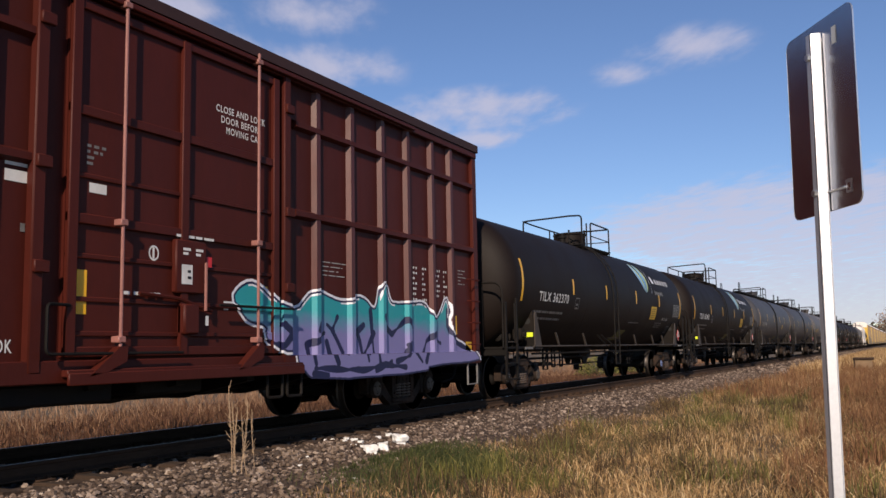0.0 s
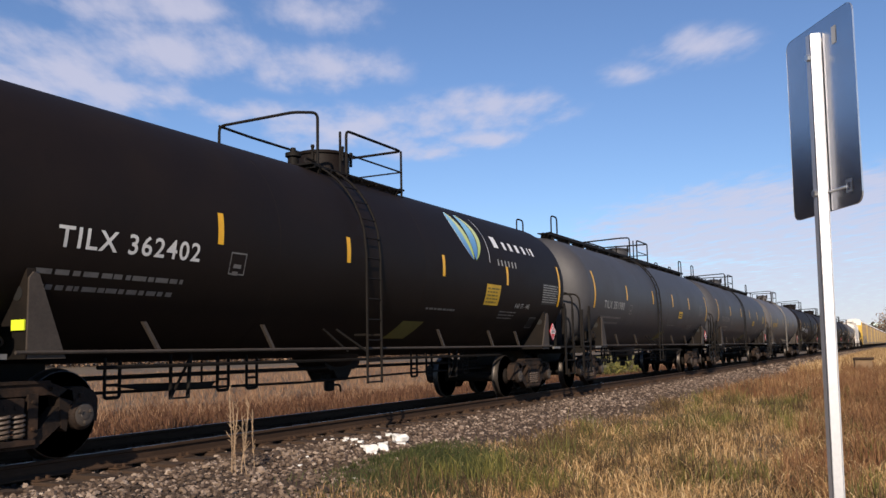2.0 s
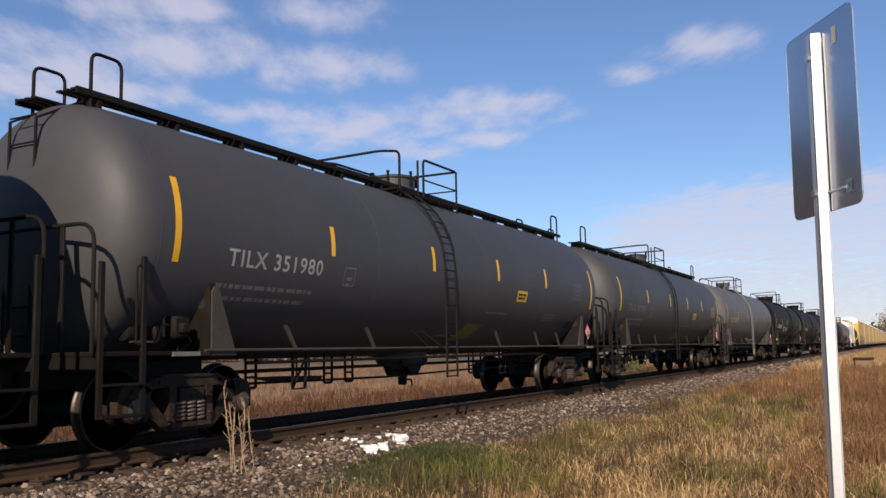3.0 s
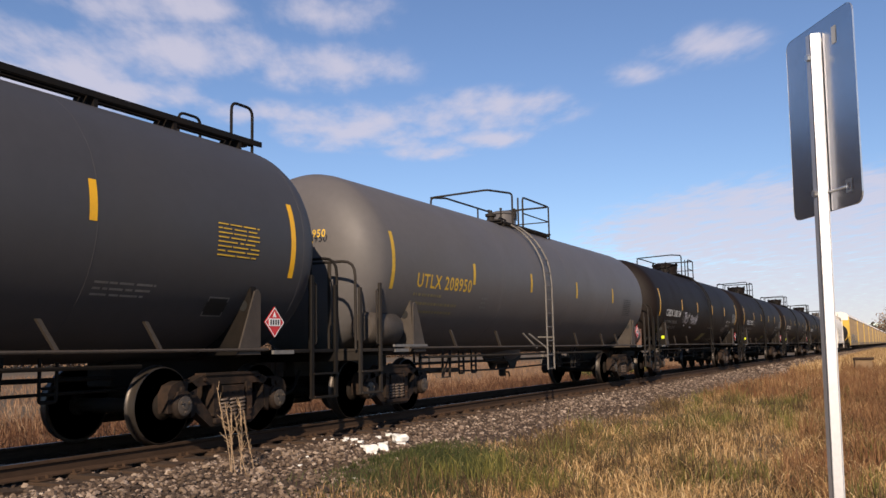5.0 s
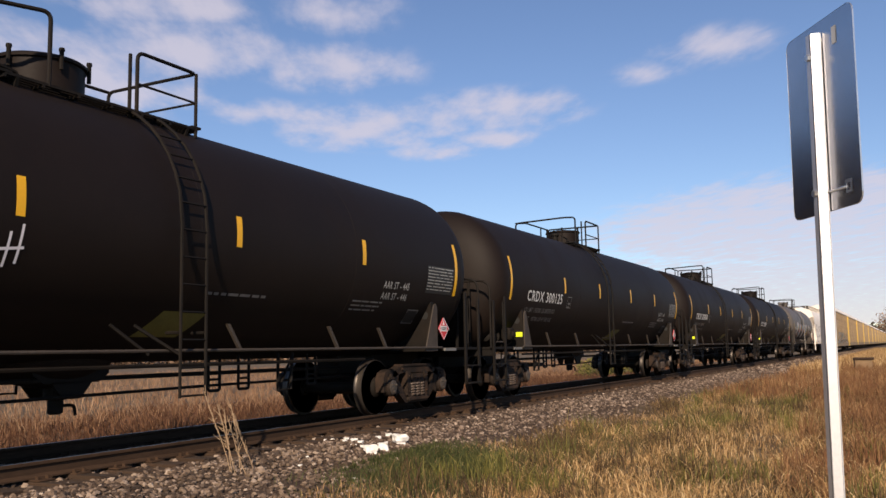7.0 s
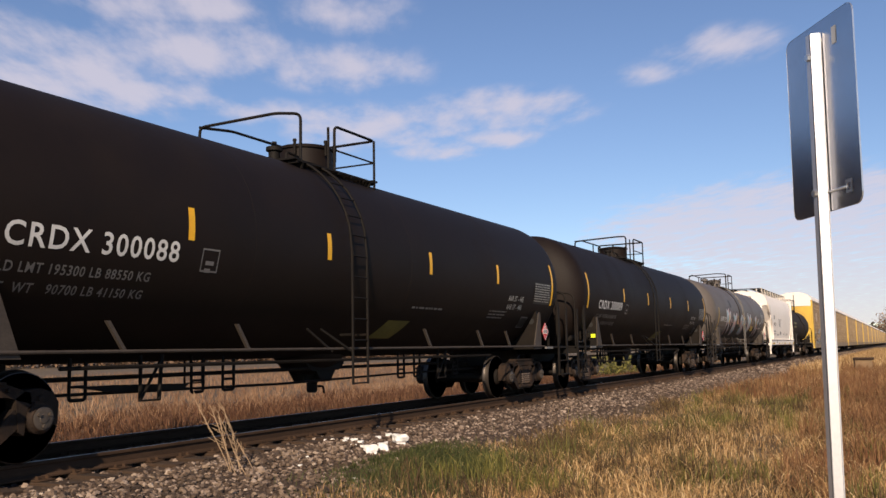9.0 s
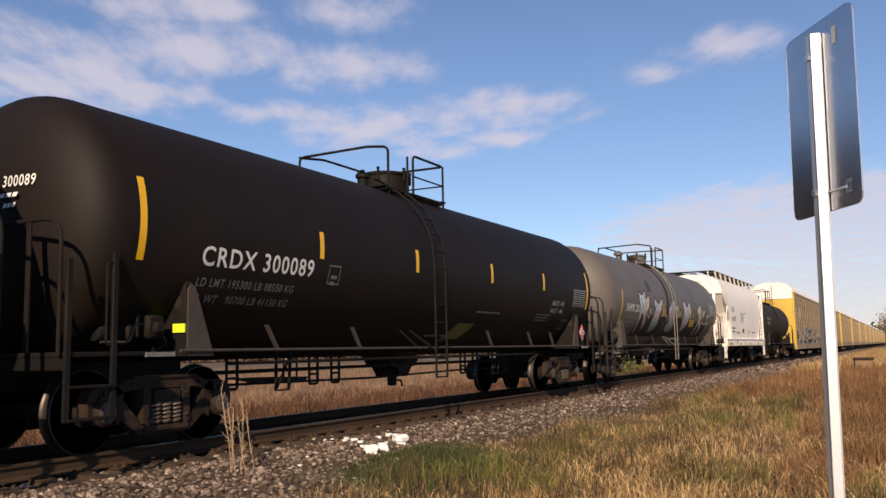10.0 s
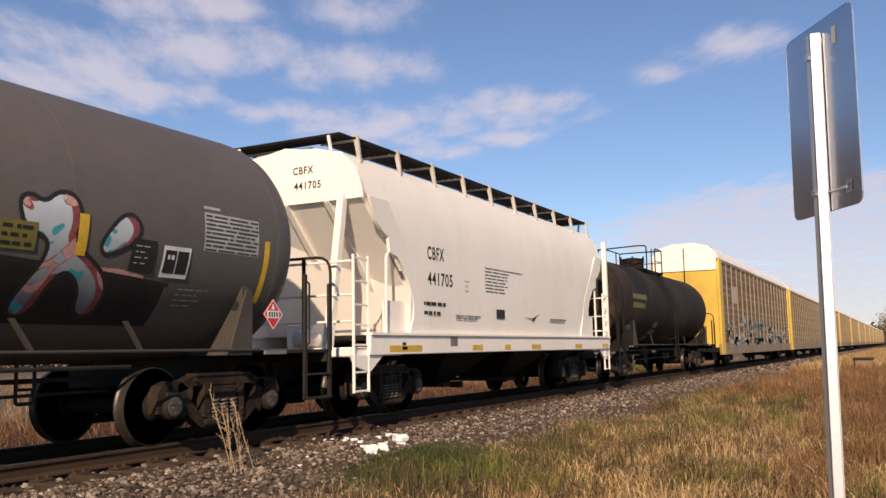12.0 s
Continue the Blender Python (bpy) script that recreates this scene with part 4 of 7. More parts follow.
            part("rod_foot", Geo().prism([(x - 0.42, 0.86), (x - 0.05, 1.15), (x + 0.05, 1.15), (x + 0.04, 1.0), (x - 0.2, 0.9)], *yb(1.62, 1.72)), RED, r0)
        part("door_track", Geo().box(-1.7, 2.0, *yb(1.60, 1.70), 0.86, 0.93, 0.01), RED, car)
        part("track_lip", Geo().box(-1.7, 2.0, *yb(1.68, 1.72), 0.78, 0.90, 0.01), RED, car)
        part("top_track", Geo().box(-2.0, 5.2, *yb(1.60, 1.66), 4.74, 4.80, 0.01), RED, car)
        k = part("lock_box", Geo().box(-0.24, 0.24, *yb(1.54, 1.62), 1.74, 2.34, 0.015), RED, d)
        part("gear_lever", Geo().tube([(0.2, w * 1.65, 1.55), (0.2, w * 1.65, 2.1)], 0.018, 6), RED_ROD, d)
        part("gear_arm", Geo().tube([(-0.75, w * 1.6, 1.71), (-0.2, w * 1.6, 1.68), (0.35, w * 1.6, 1.55)], 0.02, 6), RED, d)
        part("gear_box", Geo().box(-0.14, 0.10, *yb(1.54, 1.66), 1.28, 1.62, 0.02), RED, d)
        part("grab_loop", Geo().tube(round_path([(-1.62, w * 1.6, 1.55), (-1.95, w * 1.7, 1.55), (-1.95, w * 1.7, 1.08), (-0.2, w * 1.7, 1.08)], 0.06), 0.016, 6), BLACK_TRIM, d)
        part("grab_loop", Geo().tube([(0.4, w * 1.68, 1.62), (1.8, w * 1.68, 1.62)], 0.016, 6), BLACK_TRIM, d)
    y = -1.575
    def flat(name, x, z, shape, m, yy=-1.544, label=""):
        pts, fs = shape
        return part(name, Geo().add([(x + u, yy, z + v) for u, v in pts], fs), m, car, label, smooth=False)
    for i, (line, w) in enumerate((("CLOSE AND LOCK", 0.92), ("DOOR BEFORE", 0.74), ("MOVING CAR", 0.66))):
        flat("door_notice", 0.46 + 0.09 * i, 3.98 - 0.125 * i, fit_letters(line, w, 0.085), WHITE_PAINT)
    flat("white_plate", -2.30, 2.83, patch(0, 0.26, 0, 0.10), WHITE_PAINT, -1.506)
    flat("white_plate", -2.30, 2.68, patch(0, 0.26, 0, 0.11), WHITE_PAINT, -1.506)
    flat("white_plate", -1.38, 2.70, patch(0, 0.22, 0, 0.10), WHITE_PAINT)
    flat("small_print", -1.42, 3.16, bars([0.24, 0.2, 0.14, 0.1], 3, 0.03, 0.03, 0.04, 0.1), FAINT_PAINT)
    flat("yellow_stripe", -1.50, 1.47, patch(0, 0.12, 0, 0.44), REFLECTIVE)
    flat("yellow_stripe", 1.34, 1.55, patch(0, 0.10, 0, 0.35), REFLECTIVE)
    flat("yellow_stripe", 6.78, 1.33, patch(0, 0.12, 0, 0.34), REFLECTIVE, -1.506)
    flat("sill_panel", 7.25, 1.04, patch(0, 0.25, 0, 0.16), YELLOW_PAINT, -1.506)
    flat("chalk_tag", 6.98, 2.50, bars([0.30, 0.2, 0.34, 0.16, 0.28], 13, 0.012, 0.05, 0.08, 0.2), PALE_TAG, -1.506)
    flat("lock_label", -0.21, 2.37, bars([0.6], 4, 0.03, 0.02, 0.1, 0.2), WHITE_PAINT, -1.59)
    flat("instruction_card", -0.16, 1.84, patch(0, 0.17, 0, 0.22), WHITE_PAINT, -1.624)
    for z, w in ((1.97, 0.05), (1.90, 0.06)):
        flat("card_print", -0.07, z, patch(0, w, 0, 0.03, 1, 1), DECAL_BLACK, -1.627)
    for x in (-0.14, 0.06):
        flat("lock_mark", x, 2.22, bars([0.12, 0.08], 6, 0.03, 0.02), WHITE_PAINT, -1.624)
    flat("red_tag", 0.27, 2.06, patch(0, 0.09, 0, 0.12), DECAL_RED, -1.59)
    flat("lever_tag", 0.175, 1.38, patch(0, 0.05, 0, 0.11), WHITE_PAINT, -1.672)
    ring = [(0.075 * math.cos(t) * k, 0.085 * math.sin(t) * k) for k in (1, 0.75) for t in np.linspace(0, 2 * math.pi, 17)[:-1]]
    flat("round_mark", -0.5, 2.16, (ring, [(i, (i + 1) % 16, 16 + (i + 1) % 16, 16 + i) for i in range(16)]), WHITE_PAINT)
    flat("round_mark", -0.52, 2.10, patch(0, 0.03, 0, 0.12, 1, 1), WHITE_PAINT)
    flat("arm_notice", -0.97, 1.69, bars([0.55], 8, 0.035, 0.02, 0.1, 0.2), WHITE_PAINT, -1.57)
    flat("door_print", 0.62, 1.66, bars([0.16, 0.14, 0.12], 9, 0.022, 0.02), WHITE_PAINT)
    flat("small_mark", -2.12, 2.22, patch(0, 0.05, 0, 0.08), FAINT_PAINT, -1.506)
    flat("sill_mark", -2.42, 1.10, fit_letters("TOK", 0.26, 0.12), WHITE_PAINT, -1.506)
    for x, w, n in ((5.30, 0.17, 8), (5.62, 0.15, 8), (6.08, 0.22, 6), (6.40, 0.13, 6)):
        flat("consolidated_data", x, 2.42, bars([w - 0.04 * (k % 3) for k in range(n)], int(x * 10), 0.036, 0.052, 0.025, 0.06), WHITE_PAINT, -1.506)
    flat("faint_tag", 2.7, 2.32, bars([0.62, 0.5, 0.4, 0.56], 12, 0.012, 0.05, 0.1, 0.3), PALE_TAG, -1.506)
    # graffiti piece draped over panels and ribs
    outline = softened([(0.76, 1.73), (0.88, 1.87), (1.09, 1.96), (1.28, 1.92), (1.62, 1.71), (1.83, 1.66), (2.12, 1.64), (2.27, 1.77), (2.41, 1.88), (2.63, 1.91), (2.97, 1.82), (3.19, 1.79),
                        (3.43, 1.81), (3.61, 1.89), (3.85, 1.84), (4.02, 1.71), (4.13, 1.74), (4.22, 2.10), (4.44, 2.12), (4.54, 1.87), (4.66, 1.81), (5.29, 1.85), (5.59, 1.88), (5.79, 1.82), (6.02, 1.54),
                        (6.24, 1.69), (6.49, 2.03), (6.62, 1.8), (6.56, 1.55), (6.64, 1.35), (6.91, 1.22), (7.16, 1.17), (7.61, 0.96), (7.68, 0.82), (5.65, 0.79), (5.6, 0.68), (2.36, 0.65),
                        (2.01, 0.87), (1.96, 1.16), (1.86, 1.03), (1.49, 1.15), (1.35, 1.27), (1.43, 1.39), (1.07, 1.43), (0.94, 1.54)], 1)
    rim = outline + outline[:1]
    strokes = [[(3.06, 1.55), (2.94, 1.36), (3.05, 1.24), (3.21, 1.04)], [(2.8, 1.44), (2.97, 1.34)], [(2.73, 1.32), (2.53, 1.21), (2.32, 1.16), (2.41, 0.89)], [(2.62, 1.47), (2.54, 1.35)],
               [(2.8, 1.2), (2.87, 1.04), (2.95, 0.9)], [(3.76, 1.45), (3.57, 1.34), (3.65, 1.2), (3.75, 0.91)], [(3.96, 1.67), (4.0, 1.24), (4.08, 0.9)], [(4.05, 1.33), (3.79, 1.03)],
               [(4.32, 1.59), (4.42, 1.42), (4.59, 1.32), (5.04, 1.56), (5.24, 1.45)], [(4.58, 0.89), (4.98, 0.97), (5.14, 1.17)], [(5.06, 1.15), (5.41, 0.87)], [(6.04, 1.36), (5.72, 1.2), (5.55, 0.87)],
               [(6.01, 1.25), (6.24, 1.17)], [(6.53, 1.75), (6.51, 1.47), (6.75, 1.22), (7.37, 1.06)], [(2.4, 0.84), (3.6, 0.78), (4.24, 0.85), (4.85, 0.79)], [(3.96, 0.77), (4.41, 0.89)],
               [(2.36, 0.76), (2.7, 0.74)], [(1.72, 1.42), (1.9, 1.31), (1.72, 1.15), (1.43, 1.19)]]

    def tone(u, v):
        d, within = gap_to(rim, u, v), inside(outline, u, v)
        k = np.where(within, 0, -1)
        k[~within & (d < 0.034) & (v > 0.86)] = 2
        k[within & (d < 0.03)] = 1
        for i, line in enumerate(strokes):
            k[within & (gap_to(line, u, v) < 0.045 * (0.45 + 0.75 * np.abs(np.sin(4.5 * u + 3.7 * v + i))))] = 1
        k[within & (d > 0.03) & (d < 0.055) & (v > 1.62) & (np.sin(6 * u) > 0.1)] = 2
        return k

    def place(u, v):
        y0 = np.full(u.shape, 1.50)
        for x in (2.53, 3.40, 4.28, 5.09, 5.95, 6.67):
            y0 = np.where(v > 1.0, np.maximum(y0, 1.50 + 0.07 * np.clip((0.085 - np.abs(u - x)) / 0.04, 0, 1)), y0)
        y0 = np.where(v < 1.02, 1.60, y0)
        y0 = np.where(u < 1.62, np.maximum(y0, 1.54), y0)
        y0 = np.where((u > 1.50) & (u < 1.62), 1.60, y0)
        y0 = np.where(np.abs(u - 1.78) < 0.1, 1.61, y0)
        y0 = np.where(u > 7.54, np.maximum(y0, 1.585), y0)
        y0 = np.where((u < 1.62) & ((np.abs(v - 1.62) < 0.04) | (np.abs(v - 1.27) < 0.05)), np.maximum(y0, 1.567), y0)
        return u, -(y0 + 0.006), v
    part("graffiti", sprayed(0.6, 7.74, 0.64, 2.18, 0.0075, tone, place), [SPRAY_TEAL, SPRAY_NAVY, SPRAY_WHITE], car, "teal and lilac graffiti lettering with navy outline", smooth=False)
    for s in (-1, 1):
        truck(car, s * 5.6)
        coupler(car, s * (L + 0.3), s)
        for w in (-1, 1):
            x = s * (L - 0.3)
            g = Geo().tube([(x - 0.2, w * 1.56, 0.85), (x - 0.2, w * 1.56, 0.42), (x + 0.2, w * 1.56, 0.42), (x + 0.2, w * 1.56, 0.85)], 0.02, 6)
            part("sill_step", g, FAINT_PAINT if s > 0 else RED, car)
            for z in np.arange(1.15, 2.6, 0.4):
                part("grab_iron", Geo().tube(round_path([(x - 0.2, w * 1.58, z), (x - 0.2, w * 1.66, z), (x + 0.2, w * 1.66, z), (x + 0.2, w * 1.58, z)], 0.03), 0.012, 5), RED, car)
    g = Geo().box(-4.5, -3.2, -0.5, 0.2, 0.5, 0.75, 0.03).box(-2.6, -1.9, -0.7, 0.0, 0.45, 0.72, 0.03).tube([(-5, -0.5, 0.6), (5, -0.5, 0.6)], 0.022, 6)
    g.tube(round_path([(-1.6, -0.9, 0.7), (-0.8, -0.9, 0.55), (0.2, -0.9, 0.62), (0.8, -0.9, 0.75)], 0.2), 0.02, 6)
    part("brake_rigging", g, BLACK_TRIM, car)
    part("centre_sill", Geo().box(-4.4, 4.4, -0.35, 0.35, 0.52, 0.78, 0.02), BLACK_TRIM, car)
    for x in (-3.6, -2.4, -1.2, 0.0, 1.2, 2.4, 3.6):
        part("cross_bearer", Geo().prism([(-1.48, 0.80), (-1.48, 0.72), (-0.35, 0.50), (0.35, 0.50), (1.48, 0.72), (1.48, 0.80)], x - 0.07, x + 0.07, "x"), BLACK_TRIM, car)
    g = Geo().box(-3.4, -0.9, -1.42, -1.05, 0.58, 0.80, 0.03).box(-0.5, 0.5, -1.35, -0.9, 0.62, 0.80, 0.03)
    part("equipment_box", g, BLACK_TRIM, car)
    for x in (1.35, 1.75):
        part("track_stirrup", Geo().tube(round_path([(x, -1.62, 0.84), (x, -1.62, 0.50), (x + 0.3, -1.62, 0.50), (x + 0.3, -1.62, 0.84)], 0.05), 0.02, 6), BLACK_TRIM, car)


def ellipse_patch(fn, n=22, m=5):
    """A filled strip between two curves: fn(t) gives (u0, u1, v)."""
    pts, fs = [], []
    for j in range(n + 1):
        u0, u1, v = fn(j / n)
        pts += [(u0 + (u1 - u0) * i / m, v) for i in range(m + 1)]
    for j in range(n):
        for i in range(m):
            o = j * (m + 1) + i
            fs.append((o, o + 1, o + m + 2, o + m + 1))
    return pts, fs


def ethanol_car(number, x0, seed):
    car, sh = tank_car("black tank car with white lettering and a blue-green oval emblem", x0, BLACK, plat=(-1.35, -1.25, -0.45, 1.34), ladder_x=-0.95, stripes=STD, blue_cap=number == "362370", hoop_lift=0.12)
    sh.mark(car, "reporting_mark", -6.54, 2.13, fit_letters("TILX " + number, 1.96, 0.21), WHITE_PAINT, "white stencilled reporting mark and number")
    small_print(car, sh, seed)
    # emblem: two slanted leaves, lime and blue, with a thin white arc beside
    H = 1.12

    def leaf(a, mid, b, fat, p, q):
        """A slice p to q across a leaf whose spine bows from a over mid to b."""
        def fn(t):
            w = math.sin(math.pi * min(max(t, 0.004), 0.996)) ** 0.62
            c = a * (1 - t) * (1 - 2 * t) + 4 * mid * t * (1 - t) + b * t * (2 * t - 1)
            lo = c - fat * w
            return lo + 2 * fat * w * p, lo + 2 * fat * w * q, H * t
        return fn
    for nm, f, m, off in (("emblem_leaf", leaf(2.84, 2.63, 2.68, 0.225, 0, 1), DECAL_WHITE, 0.003), ("emblem_leaf", leaf(2.84, 2.63, 2.68, 0.225, 0.03, 0.60), LOGO_BLUE, 0.006),
                          ("emblem_leaf", leaf(2.84, 2.63, 2.68, 0.225, 0.60, 0.98), LOGO_LIME, 0.006), ("emblem_leaf", leaf(2.95, 3.165, 3.08, 0.25, 0, 0.60), LOGO_BLUE, 0.006),
                          ("emblem_leaf", leaf(2.95, 3.165, 3.08, 0.25, 0.66, 1), LOGO_LIME, 0.006)):
        sh.mark(car, nm, 0, 2.77, ellipse_patch(f), m, off=off)
    sh.mark(car, "emblem_arc", 0, 2.77, ellipse_patch(lambda t: (3.57 + 0.32 * t - 0.18 * t * t, 3.59 + 0.32 * t - 0.18 * t * t, 1.10 * t), 16, 1), DECAL_WHITE)
    # company name as plain blocks in its colours
    u = 4.03
    for k, w in enumerate((0.44, 0.26, 0.28, 0.30, 0.26, 0.10, 0.22)):
        sh.mark(car, "name_block", u, 3.12, patch(0, w * 0.52, 0, 0.27 if k == 0 else 0.19, 1, 4), DECAL_WHITE)
        u += w + 0.075
    u = 3.98
    for k in range(6):
        sh.mark(car, "subtitle_block", u, 2.74, patch(0, 0.055, 0, 0.13, 1, 3), PALE_TAG)
        u += 0.18
    sh.mark(car, "yellow_notice", 3.40, 1.93, patch(0, 0.68, 0, 0.42), YELLOW_PAINT)
    sh.mark(car, "notice_print", 3.46, 2.24, bars([0.55, 0.5, 0.5, 0.52, 0.48], seed + 5, 0.03, 0.038, 0.06, 0.2), DULL_YELLOW, off=0.008)
    sh.mark(car, "yellow_panel", 0.40, 1.27, slanted(0.72, 0.42, 0.55), DULL_YELLOW)
    data_table(car, sh, 6.42, 2.52, 0.98, 0.48, PALE_TAG, seed + 7, DECAL_BLACK)
    sh.mark(car, "test_mark", 4.98, 1.92, fit_letters("AAR ST - 445", 0.80, 0.10), PALE_TAG)
    part("reflector", Geo().box(-6.822, -6.804, -1.43, -1.25, 1.31, 1.41), LIME, car, "lime reflective square")
    placard(car, 6.98, 1.43)
    head_marks(car, ("TILX " + number,), 2.86)
    return car


def black_car(number, x0, seed, **kw):
    car, sh = tank_car("matt black tank car with white reporting mark and yellow stripes", x0, BLACK, stripes=STD, **kw)
    sh.mark(car, "reporting_mark", -6.62, 2.10, fit_letters("CRDX " + number, 2.2, 0.23), WHITE_PAINT, "white stencilled reporting mark and number")
    small_print(car, sh, seed, weights=((1.85, "LD LMT 195300 LB 88550 KG"), (1.85, "LT  WT   90700 LB 41150 KG")))
    data_table(car, sh, 6.42, 2.52, 0.98, 0.48, PALE_TAG, seed + 7, DECAL_BLACK)
    for z, s in ((2.05, "AAR ST - 445"), (1.88, "AAR ST - 446")):
        sh.mark(car, "test_mark", 5.05, z, fit_letters(s, 0.80, 0.115), PALE_TAG)
    sh.mark(car, "yellow_panel", 0.40, 1.27, slanted(0.72, 0.42, 0.55), DULL_YELLOW)
    part("reflector", Geo().box(-6.822, -6.804, -1.43, -1.25, 1.31, 1.41), LIME, car, "lime reflective square")
    placard(car, 6.98, 1.43)
    # end number
    head_marks(car, ("CRDX " + number,), 2.86)
    return car, sh


def head_marks(car, lines, z, paint=WHITE_PAINT, seam=7.70, deep=0.68):
    """Lettering on the leading tank head."""
    for i, s in enumerate(lines):
        pts, fs = fit_letters(s, 0.9, 0.12)
        vs2 = []
        for u, v in pts:
            y, zz = 0.13 - u, z + v - 0.2 * i
            q = min(0.995, math.hypot(y, zz - 2.51) / 1.535) ** 1.25
            vs2.append((-seam - deep * math.sqrt(1 - q * q) ** 0.86 - 0.02, y, zz))
        part("end_number", Geo().add(vs2, fs), paint, car, smooth=False)
    g = Geo()
    for k, (y0, w) in enumerate(((-0.3, 0.30), (-0.36, 0.2))):
        for j in range(3):
            a, b, z0 = y0 - j * w / 3, y0 - (j + 0.75) * w / 3, z - 0.12 - 0.11 * k
            xe = seam + deep + 0.02
            g.add([(-xe, a, z0), (-xe, b, z0), (0.02 - xe, b, z0 + 0.05), (0.02 - xe, a, z0 + 0.05)], [(0, 1, 2, 3)])
    tagged(part("end_print", g, paint, car, smooth=False), kind="stuff")
    part("end_placard", Geo().prism([(0.35, 1.45), (0.19, 1.61), (0.03, 1.45), (0.19, 1.29)], -seam - deep - 0.04, -seam - deep - 0.028, "x"), DECAL_RED, car, "red diamond hazard placard")


def grey_walkway_car(label, number, x0, seed, emblem):
    st = ((-7.44, 2.10, 3.08), (-4.38, 2.42, 2.85), (-1.3, 2.42, 2.85), (1.47, 2.42, 2.85), (4.13, 2.42, 2.85), (7.44, 2.05, 3.05))
    car, sh = tank_car(label, x0, GREY, stripes=st, walkway=True, plat=(-1.3, -1.2, -0.3, 1.1), ladder_x=-0.85, manway=(-0.06, 0.42))
    sh.mark(car, "reporting_mark", -6.57, 2.13, fit_letters("TILX " + number, 1.96, 0.21), PALE_TAG if number == "351980" else FAINT_PAINT)
    small_print(car, sh, seed)
    data_table(car, sh, 5.95, 2.66, 0.8, 0.48, YELLOW_PAINT if emblem else FAINT_PAINT, seed + 7)
    sh.mark(car, "yellow_badge", 2.5, 2.05, patch(0, 0.55, 0, 0.24), YELLOW_PAINT)
    sh.mark(car, "badge_print", 2.56, 2.18, bars([0.42, 0.36], seed + 8, 0.045, 0.03), DECAL_BLACK, off=0.008)
    sh.mark(car, "yellow_panel", 0.40, 1.27, slanted(0.72, 0.42, 0.55), DULL_YELLOW)
    placard(car, 7.05, 1.45)
    return car


def faded_grey_car():
    x0 = 95.7
    st = ((-7.52, 2.05, 2.98), (-4.50, 2.28, 2.68), (-1.58, 2.28, 2.68), (1.46, 2.28, 2.68), (4.53, 2.28, 2.68))
    car, sh = tank_car("faded grey tank car with yellow stencilled lettering", x0, LIGHT_GREY, stripes=st, stripe_paint=YELLOW_PAINT, plat=(-1.5, -0.81, -0.17, 1.58), ladder_x=-0.76,
                       manway=(0.45, 0.33), seam=7.6, end=8.28, reservoir=False, saddle=WORN_TRIM, trim=DULL_TRIM, ladder=PALE_STEEL)
    sh.mark(car, "reporting_mark", -6.70, 2.13, fit_letters("UTLX 208950", 2.1, 0.235), YELLOW_PAINT, "yellow stencilled reporting mark and number")
    sh.mark(car, "weight_data", -6.75, 1.98, bars([1.0, 1.7, 1.6], 71, 0.05, 0.105, 0.03, 0.1), WORN_YELLOW)
    sh.mark(car, "stencil_frame", -4.05, 2.02, bars([0.25, 0.2, 0.25], 72, 0.04, 0.05, 0.05, 0.1), FAINT_PAINT)
    data_table(car, sh, 5.6, 2.45, 0.8, 0.52, DECAL_BLACK, 73)
    for s in (-1, 1):
        g = Geo().lathe([(s * 6.9 - 0.5, 0.02), (s * 6.9 - 0.48, 0.2), (s * 6.9 - 0.4, 0.26), (s * 6.9 + 0.4, 0.26), (s * 6.9 + 0.48, 0.2), (s * 6.9 + 0.5, 0.02)], "x", 20, (0.4 if s > 0 else -0.6, -1.2, 1.42))
        part("air_reservoir", g, LIGHT_GREY if s > 0 else WORN_TRIM, car)
    part("worn_step_panel", Geo().box(-7.5, -6.4, -1.52, -1.49, 1.12, 1.16), FAINT_PAINT, car)
    part("reservoir_bracket", Geo().box(6.86, 6.92, -1.47, -1.1, 1.08, 1.72, 0.01).box(7.62, 7.68, -1.47, -1.1, 1.08, 1.6, 0.01), RUST_PRIMER, car, "rust-coloured primer bracket")
    placard(car, 6.98, 1.50)
    head_marks(car, ("UTLX 208950",), 2.86, YELLOW_PAINT)


